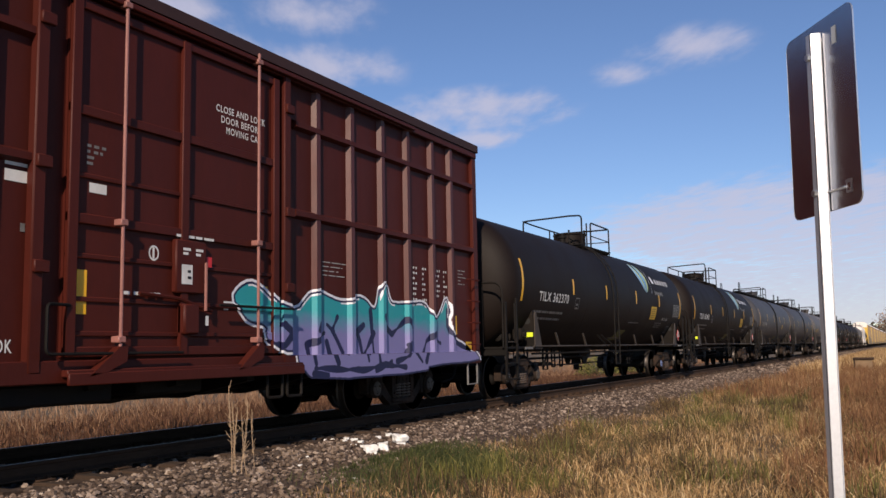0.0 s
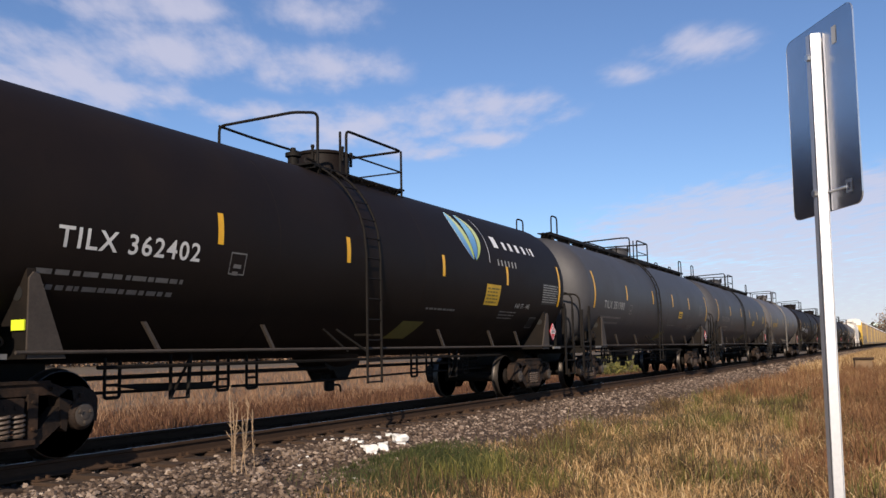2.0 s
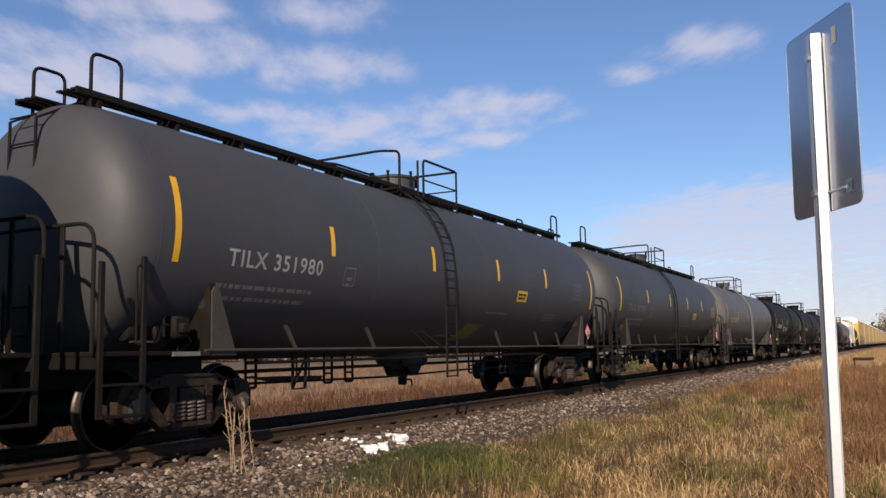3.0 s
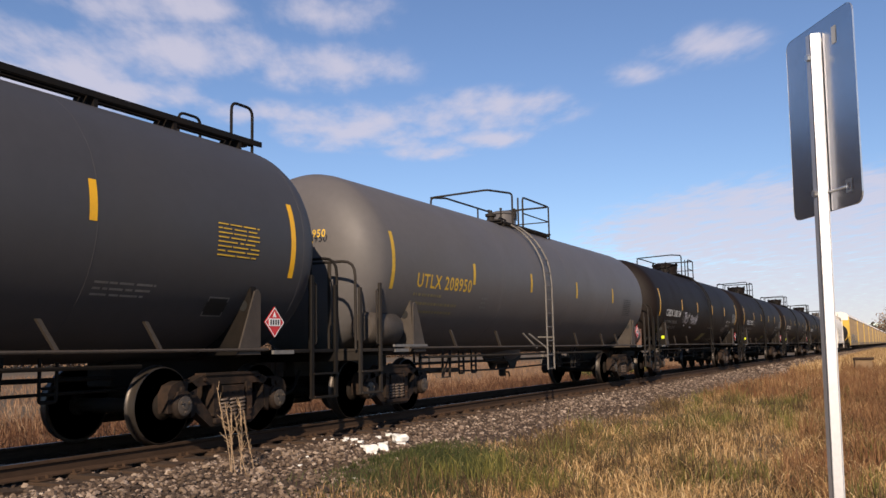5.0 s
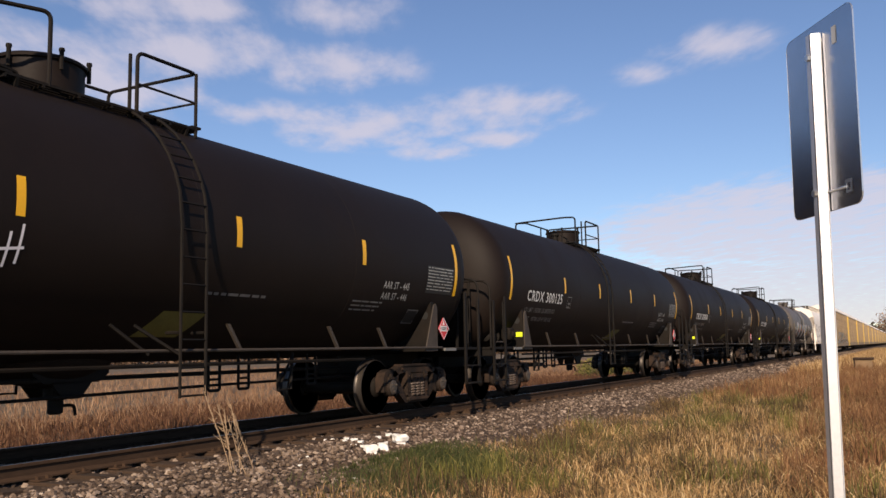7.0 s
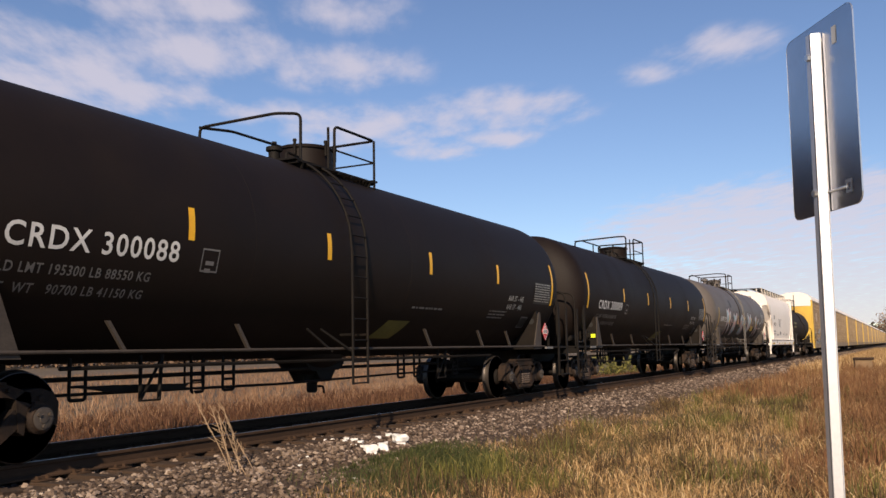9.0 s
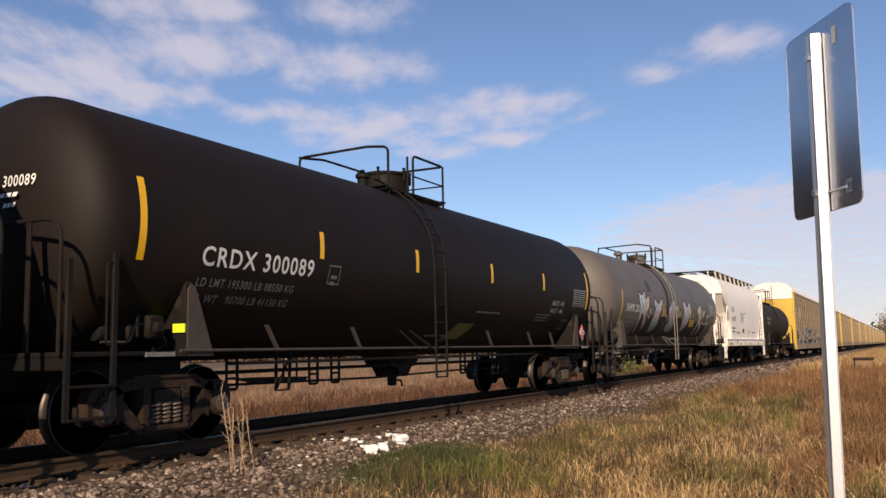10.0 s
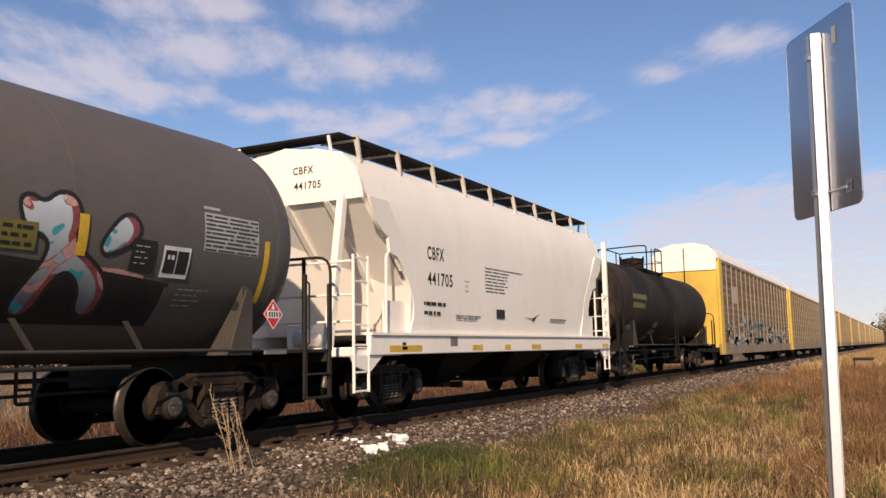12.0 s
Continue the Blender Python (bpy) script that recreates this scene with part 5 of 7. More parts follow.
def graffiti_car():
    x0 = 184.1
    st = ((-6.95, 1.75, 2.72), (7.17, 1.70, 2.48))
    car, sh = tank_car("brownish grey tank car covered in white and maroon graffiti", x0, BROWN_GREY, stripes=st, stripe_paint=YELLOW_PAINT, plat=(-1.3, -0.47, 0.15, 1.29), ladder_x=-0.72,
                       trucks=6.87, cap=8.9, seam=7.42, end=8.25, manway=(0.5, 0.34), saddle=WORN_TRIM, trim=DULL_TRIM, ladder=PALE_STEEL)
    sh.mark(car, "reporting_mark", -6.46, 2.12, fit_letters("SHPX 2050", 1.75, 0.22), WHITE_PAINT, "white stencilled reporting mark and number")
    sh.mark(car, "weight_data", -6.55, 1.92, bars([1.5, 1.4], 81, 0.06, 0.11, 0.06, 0.3), FAINT_PAINT)
    sh.mark(car, "square_patch", -4.0, 2.81, patch(0, 0.50, 0, 0.37), PATCH_GREY)
    g = Geo().lathe([(-1.5, 1.536), (-1.5, 1.55), (-1.28, 1.55), (-1.28, 1.536)], "x", 72, (0, 0, 2.51))
    part("shell_band", g, SOOT, car)
    sh.mark(car, "data_panel", 6.02, 2.26, patch(0, 0.98, 0, 0.46), PALE_TAG)
    sh.mark(car, "data_table", 6.04, 2.67, bars([0.94] * 9, 82, 0.022, 0.028, 0.06, 0.4), PATCH_GREY, off=0.007)
    sh.mark(car, "panel_heading", 6.02, 2.76, patch(0, 0.28, 0, 0.035, 1, 1), PALE_TAG)
    sh.mark(car, "dark_notice", 4.95, 1.95, patch(0, 0.34, 0, 0.36), DECAL_BLACK, off=0.011)
    sh.mark(car, "notice_scribble", 5.0, 2.22, bars([0.22, 0.16, 0.24, 0.18], 86, 0.012, 0.05, 0.04, 0.1), PALE_TAG, off=0.014)
    sh.mark(car, "white_notice", 5.40, 1.92, patch(0, 0.42, 0, 0.36), WHITE_PAINT, off=0.011)
    for u in (5.43, 5.62):
        sh.mark(car, "notice_field", u, 1.97, patch(0, 0.17, 0, 0.26), DECAL_BLACK, off=0.014)
    sh.mark(car, "notice_figures", 5.47, 2.12, bars([0.10], 87, 0.05, 0.02, 0.03, 0.05), WHITE_PAINT, off=0.017)
    sh.mark(car, "chalk_print", 5.75, 1.80, bars([0.5, 0.34, 0.44, 0.3], 88, 0.014, 0.055, 0.05, 0.16), PALE_TAG, off=0.011)
    for u, v, w in ((3.36, 2.06, 0.42), (2.45, 1.78, 0.74)):
        sh.mark(car, "yellow_notice", u, v, patch(0, w, 0, 0.27), DULL_YELLOW if u > 3 else YELLOW_PAINT, off=0.011)
        sh.mark(car, "notice_print", u + 0.05, v + 0.19, bars([w - 0.1, w - 0.16, w - 0.1], 84, 0.035, 0.045, 0.04, 0.12), DULL_YELLOW if u < 3 else DECAL_BLACK, off=0.014)
    part("vent_cap", Geo().lathe([(3.95, 0.09), (4.25, 0.09), (4.26, 0.16), (4.34, 0.16), (4.40, 0.08)], "z", 14, (-1.9, 0, 0)), BROWN_GREY, car)
    placard(car, 7.30, 1.55)
    head_marks(car, ("SHPX 205599",), 2.94, seam=7.42, deep=0.83)
    # sprayed figures, the drops between them and the overpainted strip below
    figures = [[(-5.11, 1.18), (-5.06, 1.28), (-4.96, 1.27), (-4.75, 1.15), (-4.5, 1.32), (-4.36, 1.33), (-4.31, 1.09), (-4.2, 1.08), (-4.07, 1.2), (-3.93, 1.25), (-3.82, 1.02), (-3.89, 0.79), (-4.13, 0.6),
                (-3.9, 0.32), (-4.03, 0.0), (-4.18, 0.13), (-4.44, 0.57), (-4.58, 0.62), (-4.69, 0.57), (-4.68, 0.2), (-4.6, -0.02), (-4.7, -0.15), (-4.93, 0.09), (-4.94, 0.81), (-5.1, 0.98)],
               [(-3.26, 1.09), (-3.17, 1.19), (-3.06, 1.12), (-2.76, 0.97), (-2.46, 1.07), (-2.24, 1.2), (-2.1, 1.12), (-2.1, 0.96), (-2.43, 0.59), (-2.36, 0.22), (-2.6, 0.06), (-3.02, -0.07), (-3.24, 0.1),
                (-3.25, 0.53), (-3.03, 0.75), (-3.2, 0.9)],
               [(-1.21, 0.87), (-1.12, 0.99), (-0.99, 0.94), (-0.83, 1.13), (-0.69, 1.18), (-0.61, 1.04), (-0.46, 1.24), (-0.31, 1.25), (-0.18, 0.96), (0.07, 1.06), (0.19, 1.03), (0.14, 0.79), (-0.14, 0.63),
                (0.05, 0.24), (-0.02, 0.02), (-0.55, 0.0), (-1.1, 0.08), (-1.1, 0.32), (-0.88, 0.47), (-1.12, 0.65)],
               [(1.05, 1.16), (1.16, 1.27), (1.28, 1.22), (1.64, 1.0), (1.93, 1.11), (2.06, 1.25), (2.22, 1.2), (2.36, 0.98), (2.34, 0.74), (2.12, 0.58), (2.15, 0.4), (1.6, -0.04), (1.29, 0.1), (1.16, 0.57), (1.3, 0.68),
                (1.12, 0.94)],
               [(3.56, 1.04), (3.68, 1.12), (3.84, 1.04), (4.0, 1.18), (4.2, 1.17), (4.28, 0.96), (4.2, 0.69), (4.62, 0.45), (4.78, 0.19), (4.7, -0.11), (4.48, -0.06), (4.42, 0.26), (4.2, 0.44), (4.04, 0.28), (3.98, -0.1),
                (3.74, -0.12), (3.72, 0.12), (3.95, 0.56), (3.9, 0.74), (3.66, 0.78)],
               [(4.54, 0.74), (4.79, 1.05), (4.97, 1.06), (5.07, 0.9), (4.9, 0.72), (4.6, 0.6)]]
    for u, w, h in ((-3.68, 0.14, 0.14), (-1.70, 0.15, 0.16), (0.56, 0.15, 0.15), (2.93, 0.12, 0.17)):
        figures.append([(u + w * math.cos(t), 0.74 + h * math.sin(t)) for t in np.linspace(0, 2 * math.pi, 9)[:-1]])
    figures = [softened(p) for p in figures]
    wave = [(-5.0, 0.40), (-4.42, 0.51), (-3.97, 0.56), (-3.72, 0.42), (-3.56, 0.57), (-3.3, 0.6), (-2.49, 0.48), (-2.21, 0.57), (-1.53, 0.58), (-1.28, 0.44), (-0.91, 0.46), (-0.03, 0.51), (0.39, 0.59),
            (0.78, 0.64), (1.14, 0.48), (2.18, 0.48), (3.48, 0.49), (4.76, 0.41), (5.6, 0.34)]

    def tone(u, v):
        grain = np.sin(7.3 * u + 2.1 * np.sin(5.1 * v)) + np.sin(9.7 * v - 1.7 * np.sin(6.1 * u))
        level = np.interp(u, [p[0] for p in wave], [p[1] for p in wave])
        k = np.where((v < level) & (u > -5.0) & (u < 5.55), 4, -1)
        k[(np.abs(v - level) < 0.026) & (u > -5.0) & (u < 5.6)] = 1
        k[(v - level > 0.026) & (v - level < 0.026 + 0.05 * np.clip(np.sin(2.9 * u), 0, 1)) & (u > -5.0) & (u < 5.2)] = 5
        for p in figures:
            a, b = max(0, int((min(q[0] for q in p) - 0.1 - u[0, 0]) / 0.0065)), int((max(q[0] for q in p) + 0.1 - u[0, 0]) / 0.0065)
            uu, vv, kk, gg = u[a:b], v[a:b], k[a:b], grain[a:b]
            d, within = gap_to(p + p[:1], uu, vv), inside(p, uu, vv)
            right = within & ~inside(p, uu + 0.10, vv + 0.02)
            kk[~within & (d < 0.034)] = 1
            kk[within] = 0
            fine = np.sin(17 * uu + 2.4 * np.sin(13 * vv)) + np.sin(19 * vv + 2.2 * np.sin(15 * uu))
            kk[within & (gg > 0.9) & (fine > 0.2)] = 3
            kk[within & (gg < -0.9) & (fine < 0.5)] = 5
            kk[within & (gg < -0.9) & (np.abs(fine - 0.62) < 0.13)] = 2
            kk[within & (np.abs(gg + 1.0) < 0.05)] = 2
            kk[right] = 2
            kk[right & (gg < -0.9)] = 5
            kk[within & (d < 0.014)] = 1
        return k
    a0 = math.asin((1.55 - 2.51) / 1.535)

    def place(u, v):
        a = a0 + v / 1.535
        rr = np.where((u > -1.52) & (u < -1.26), 1.556, 1.541)
        return u, -rr * np.cos(a), 2.51 + rr * np.sin(a)
    for x in (-4.29, -2.0, 0.18, 2.33, 4.30):
        sh.mark(car, "reflective_stripe", x - 0.06, 2.06, patch(0, 0.12, 0, 0.42, 1, 8), YELLOW_PAINT, off=0.012)
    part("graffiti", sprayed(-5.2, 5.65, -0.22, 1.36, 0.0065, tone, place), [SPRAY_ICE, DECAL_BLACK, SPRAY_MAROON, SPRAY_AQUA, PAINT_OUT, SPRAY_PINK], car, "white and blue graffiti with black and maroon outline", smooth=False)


def hopper():
    car = thing("covered_hopper", "clean white covered hopper with black lettering and roof walkway", "hopper car", group="freight cars of the train")
    RUN.append((car, 199.6))
    L = 6.35
    # rounded body section with sloped end sheets
    sec = [(-1.52, 1.335), (-1.55, 1.9), (-1.55, 2.25), (-1.55, 2.9), (-1.52, 3.44), (-1.50, 3.5), (-1.36, 3.92), (-1.10, 4.16), (-0.6, 4.30), (0, 4.34)]
    sec = sec + [(-y, z) for y, z in sec[-2::-1]]
    n = len(sec)
    def body(g):
        rings = []
        for x in (-1, 1):
            pts = []
            for y, z in sec:
                k = max(0.0, (2.6 - z) / 1.3)
                pts.append((x * (L - 0.42 - 1.05 * max(0, min(1, (3.4 - z) / 2.0)) * (0.0 if abs(y) < 9 else 1)) if z > 3.45 else x * (L - 0.42 - 1.3 * min(1, (3.45 - z) / 1.2)), y, z))
            rings.append(pts)
        g.add(rings[0] + rings[1], [(i, i + 1, n + i + 1, n + i) for i in range(n - 1)] + [(n - 1, 0, n, 2 * n - 1)])
        for k, x in ((0, -1), (1, 1)):
            g.add(rings[k], [tuple(range(n))])
    g = Geo()
    body(g)
    part("hopper_body", g, WHITE, car)
    for s in (-1, 1):
        xe = s * (L - 0.40)
        part("end_sheet", Geo().prism([(-1.48, 3.42), (1.48, 3.42), (1.46, 3.6), (1.34, 3.94), (1.08, 4.18), (0, 4.36), (-1.08, 4.18), (-1.34, 3.94), (-1.46, 3.6)], xe - 0.02, xe + 0.02, "x"), WHITE, car)
        g = Geo().prism([(s * (L - 0.41), 3.44), (s * (L - 2.6), 1.25), (s * (L - 2.66), 1.30), (s * (L - 0.47), 3.5)], -1.42, 1.42)
        part("slope_sheet", g, WHITE, car)
        for y in (-0.8, 0.0, 0.8):
            part("slope_stiffener", Geo().prism([(s * (L - 0.38), 3.40), (s * (L - 1.9), 1.85), (s * (L - 2.0), 1.85), (s * (L - 0.46), 3.46)], y - 0.05, y + 0.05), WHITE, car)
        for w in (-1, 1):
            y0, y1 = sorted((w * 1.52, w * 1.49))
            wing = [(L - 0.46, 3.44), (L - 0.62, 3.10), (L - 0.86, 2.92), (L - 1.02, 2.86), (L - 1.06, 2.62), (L - 1.30, 2.56), (L - 1.62, 2.24), (L - 1.80, 1.86), (L - 1.80, 1.60), (L - 1.66, 1.34), (L - 2.4, 1.34), (L - 2.0, 2.3), (L - 1.0, 3.44)]
            part("side_wing", Geo().prism([(s * a, b) for a, b in wing], *sorted((w * 1.555, w * 1.50))), WHITE, car)
            part("recess_rib", Geo().tube(round_path([(s * (L - 0.99), w * 1.50, 1.34), (s * (L - 1.02), w * 1.50, 2.60), (s * (L - 1.22), w * 1.50, 2.62), (s * (L - 1.46), w * 1.50, 2.36)], 0.12), 0.025, 6), WHITE, car)
            part("gusset_plate", Geo().prism([(s * (L - 1.05), 1.34), (s * (L - 1.74), 1.34), (s * (L - 1.80), 1.86), (s * (L - 1.05), 1.86)], *sorted((w * 1.40, w * 1.43))), WHITE, car)
            part("corner_post", Geo().prism([(s * (L - 0.02), 1.1), (s * (L + 0.10), 1.1), (s * (L - 0.32), 3.5), (s * (L - 0.44), 3.5)] if s < 0 else [(s * L, 1.1), (s * (L + 0.1), 1.1), (s * (L + 0.1), 3.95), (s * L, 3.95)],
                                            *sorted((w * (1.42 if s > 0 else 1.05), w * (1.54 if s > 0 else 1.17)))), WHITE, car)
            for x in (s * (L - 0.42), s * (L - 0.02)):
                part("end_ladder_rail", Geo().tube([(x, w * 1.53, 0.45), (x, w * 1.53, 2.5)], 0.024, 6), WHITE, car)
            for z in (0.47, 0.75, 1.15, 1.45, 1.75, 2.1, 2.45):
                part("end_ladder_rung", Geo().tube([(s * (L - 0.42), w * 1.53, z), (s * (L - 0.02), w * 1.53, z)], 0.016, 5), WHITE, car)
            part("step_bracket", Geo().prism([(s * (L - 0.85), 1.0), (s * (L + 0.05), 1.0), (s * (L - 0.05), 0.84), (s * (L - 0.45), 0.74)], *sorted((w * 1.50, w * 1.54))), WHITE, car)
        for z in (1.5, 1.9, 2.4):
            part("end_handrail", Geo().tube([(s * (L - 0.02), -1.5, z), (s * (L - 0.02), 1.5, z)], 0.02, 6), WHITE, car)
        part("end_sill", Geo().box(min(s * (L - 1.5), s * (L + 0.05)), max(s * (L - 1.5), s * (L + 0.05)), -1.5, 1.5, 0.98, 1.12, 0.02), WHITE, car)
        part("centre_sill", Geo().box(min(s * (L - 2.6), s * (L + 0.25)), max(s * (L - 2.6), s * (L + 0.25)), -0.25, 0.25, 0.65, 0.98), BLACK_TRIM, car)
        part("brake_box", Geo().box(min(s * (L - 0.9), s * (L - 0.4)), max(s * (L - 0.9), s * (L - 0.4)), -0.5, 0.0, 1.12, 1.5, 0.03), WHITE, car)
        part("air_reservoir", Geo().lathe([(s * L - 0.55, 0.02), (s * L - 0.53, 0.10), (s * L - 0.5, 0.13), (s * L - 0.1, 0.13), (s * L - 0.07, 0.10), (s * L - 0.05, 0.02)], "x", 16, (-s * 0.3, -0.7, 1.26)), WHITE, car)
        truck(car, s * 4.58)
        coupler(car, s * (L + 0.1), s)
    for w in (-1, 1):
        a, b = sorted((w * 1.50, w * 1.585))
        sill = part("side_sill", Geo().box(-L + 0.4, L - 0.1, a, b, 1.0, 1.30, 0.015), WHITE, car)
        part("sill_flange", Geo().box(-L + 0.4, L - 0.1, *sorted((w * 1.48, w * 1.62)), 1.30, 1.34), WHITE, sill)
    for x0, x1 in ((-2.9, -0.3), (0.3, 2.9)):
        g = Geo()
        xm = (x0 + x1) / 2
        vs = [(x0, -1.4, 1.2), (x1, -1.4, 1.2), (x1, 1.4, 1.2), (x0, 1.4, 1.2)]
        vs += [(xm - 0.35, -0.5, 0.42), (xm + 0.35, -0.5, 0.42), (xm + 0.35, 0.5, 0.42), (xm - 0.35, 0.5, 0.42)]
        g.add(vs, [(0, 1, 5, 4), (1, 2, 6, 5), (2, 3, 7, 6), (3, 0, 4, 7), (4, 5, 6, 7), (0, 1, 2, 3)])
        part("discharge_bay", g, BLACK_TRIM, car)
        part("discharge_gate", Geo().box(xm - 0.4, xm + 0.4, -0.75, 0.75, 0.34, 0.42, 0.01).lathe([(-0.95, 0.06), (-0.7, 0.06)], "y", 12, (xm, 0, 0.38)), CAST, car)
    # roof walkway on raised brackets
    for w in (-1, 1):
        g = Geo()
        for k in range(5):
            y = w * (0.50 + 0.145 * k)
            g.box(-5.65, 5.95, y - 0.058, y + 0.058, 4.45, 4.48)
        part("roof_walkway", g, BLACK_TRIM, car, "dark steel grating walkway")
        for x in np.linspace(-5.6, 5.9, 10):
            part("walkway_bracket", Geo().prism([(w * 1.12, 4.53), (w * 1.17, 4.50), (w * 1.23, 4.06), (w * 1.17, 4.06), (w * 1.10, 4.42), (w * 0.45, 4.42), (w * 0.45, 4.505), (w * 1.10, 4.505)], x - 0.022, x + 0.022, "x"), WORN_WHITE, car)
    for s in (-1, 1):
        g = Geo()
        for k in range(4):
            x = s * (5.66 + 0.11 * k)
            g.box(x - 0.045, x + 0.045, -1.1, 1.1, 4.45, 4.48)
        part("end_walkway", g, BLACK_TRIM, car)
        for y in (-0.9, 0.9):
            part("walkway_strut", Geo().tube([(s * (L - 0.30), y, 4.45), (s * (L - 0.42), y, 4.05)], 0.03, 6), WHITE, car)
    part("hatch_trough", Geo().box(-L + 0.7, L - 0.7, -0.3, 0.3, 4.32, 4.42, 0.03), WHITE, car)

    def flat(name, x, z, shape, m, y=-1.556):
        ob = part(name, Geo().add([(x + u, y, z + v) for u, v in shape[0]], shape[1]), m, car, smooth=False)
        if "data" in name or "lines" in name or "frame" in name:
            tagged(ob, kind="stuff")
    INK = DECAL_BLACK
    flat("reporting_mark", -4.05, 2.62, fit_letters("CBFX", 0.62, 0.22), INK)
    flat("reporting_mark", -4.05, 2.18, fit_letters("441705", 0.94, 0.22), INK)
    flat("weight_data", -4.2, 1.82, bars([0.8, 0.6], 91, 0.06, 0.10, 0.05, 0.2), INK)
    flat("stencil_frame", -2.6, 2.3, bars([0.18, 0.14, 0.18], 92, 0.03, 0.06, 0.03, 0.05), FAINT_PAINT)
    flat("notice_lines", -1.7, 2.62, bars([1.9, 1.2, 1.1, 1.1, 1.0, 1.1, 0.9, 1.0], 93, 0.025, 0.04, 0.1, 0.4), FAINT_PAINT)
    flat("dark_square", -1.2, 1.66, patch(0, 0.42, 0, 0.18), INK)
    flat("emblem_swoosh", 0.2, 1.70, ([(0, 0.02), (0.5, 0.0), (1.0, 0.12), (0.75, 0.04), (0.55, -0.08), (0.5, -0.02)], [(0, 1, 5), (1, 2, 3), (1, 3, 4)]), INK)
    flat("service_data", -3.0, 1.66, bars([1.1, 0.9], 94, 0.025, 0.03, 0.06, 0.3), FAINT_PAINT)
    flat("service_data", 1.8, 1.7, bars([1.1, 1.0], 95, 0.025, 0.03, 0.06, 0.3), FAINT_PAINT)
    for x, w in ((-5.4, 1.05), (-2.4, 0.45), (-0.9, 0.3), (0.55, 0.55), (3.4, 0.5), (5.6, 0.5)):
        flat("gold_stripe", x, 1.04, patch(0, w, 0, 0.10), YELLOW_PAINT, -1.589)
    flat("sill_mark", -3.3, 1.12, patch(0, 0.28, 0, 0.16), FAINT_PAINT, -1.589)
    flat("sill_mark", -5.0, 1.14, bars([0.12, 0.16], 96, 0.05, 0.02), INK, -1.589)
    for i, (s, w) in enumerate((("CBFX", 0.44), ("441705", 0.58))):
        pts, fs = fit_letters(s, w * 0.9, 0.12)
        part("end_number", Geo().add([(-L + 0.374, -0.16 - 0.02 * i - u, 3.90 - 0.25 * i + v) for u, v in pts], fs), INK, car, smooth=False)


def small_tank():
    car, sh = tank_car("short sooty dark tank car with worn yellow lettering", 214.3, SOOT, r=1.36, zc=2.50, seam=6.3, end=6.85, trucks=5.5, cap=7.6, plat=(-1.2, -1.0, 0.2, 1.2), ladder_x=-0.5,
                       manway=(0.0, 0.42), reservoir=False, height=0.85)
    sh.mark(car, "worn_lettering", -5.0, 2.55, bars([1.6, 1.4], 51, 0.16, 0.12, 0.1, 0.4), DULL_YELLOW)
    sh.mark(car, "rust_streak", -1.9, 1.7, bars([0.5, 0.7, 0.4], 52, 0.2, 0.1, 0.2, 0.4), FAINT_PAINT)


def autorack():
    car = thing("autorack_car", "yellow autorack car with weathered perforated side panels and white roof", "autorack", group="autorack cars of the train")
    L = 13.55
    for w in (-1, 1):
        side = part("side_screen", Geo().box(-L + 0.5, L - 0.5, *sorted((w * 1.44, w * 1.47)), 1.1, 4.85), PANEL, car, "rusty perforated steel panels")
        part("side_sill", Geo().box(-L, L, *sorted((w * 1.38, w * 1.52)), 0.62, 1.12, 0.02), RACK_POST, car)
        part("top_chord", Geo().box(-L, L, *sorted((w * 1.40, w * 1.52)), 4.82, 4.98, 0.02), RACK_POST, car)
        for x in np.linspace(-L + 0.55, L - 0.55, 19):
            part("side_post", Geo().box(x - 0.05, x + 0.05, *sorted((w * 1.47, w * 1.53)), 1.12, 4.82, 0.01), RACK_POST, side)
        for k, z in enumerate(np.arange(1.3, 4.8, 0.30)):
            part("panel_seam", Geo().box(-L + 0.6, L - 0.6, *sorted((w * 1.47, w * 1.49)), z - 0.045, z + 0.045), RACK_POST if k % 3 else PANEL, side)
        for s in (-1, 1):
            part("corner_post", Geo().box(min(s * (L - 0.75), s * L), max(s * (L - 0.75), s * L), *sorted((w * 1.42, w * 1.54)), 0.62, 4.98, 0.02), YELLOW_CAR, car)
    g = Geo().prism([(-1.5, 4.98), (-1.45, 5.2), (-1.1, 5.55), (-0.5, 5.72), (0.5, 5.72), (1.1, 5.55), (1.45, 5.2), (1.5, 4.98)], -L, L, "x")
    part("roof", g, WHITE, car, "white corrugated roof")
    for s in (-1, 1):
        e = part("end_door", Geo().box(min(s * (L - 0.12), s * (L - 0.04)), max(s * (L - 0.12), s * (L - 0.04)), -1.42, 1.42, 0.9, 4.6), YELLOW_CAR, car)
        part("end_door_top", Geo().box(min(s * (L - 0.1), s * (L + 0.02)), max(s * (L - 0.1), s * (L + 0.02)), -1.42, 1.42, 4.45, 5.0), WHITE, car)
        part("door_seam", Geo().box(min(s * L, s * (L + 0.03)), max(s * L, s * (L + 0.03)), -0.02, 0.02, 0.9, 5.5), BLACK_TRIM, e)
        truck(car, s * 9.8)
        coupler(car, s * (L + 0.1), s)
    part("deck", Geo().box(-L, L, -1.38, 1.38, 0.75, 0.95).box(-L - 0.1, L + 0.1, -0.3, 0.3, 0.6, 0.75), BLACK_TRIM, car)
    return car


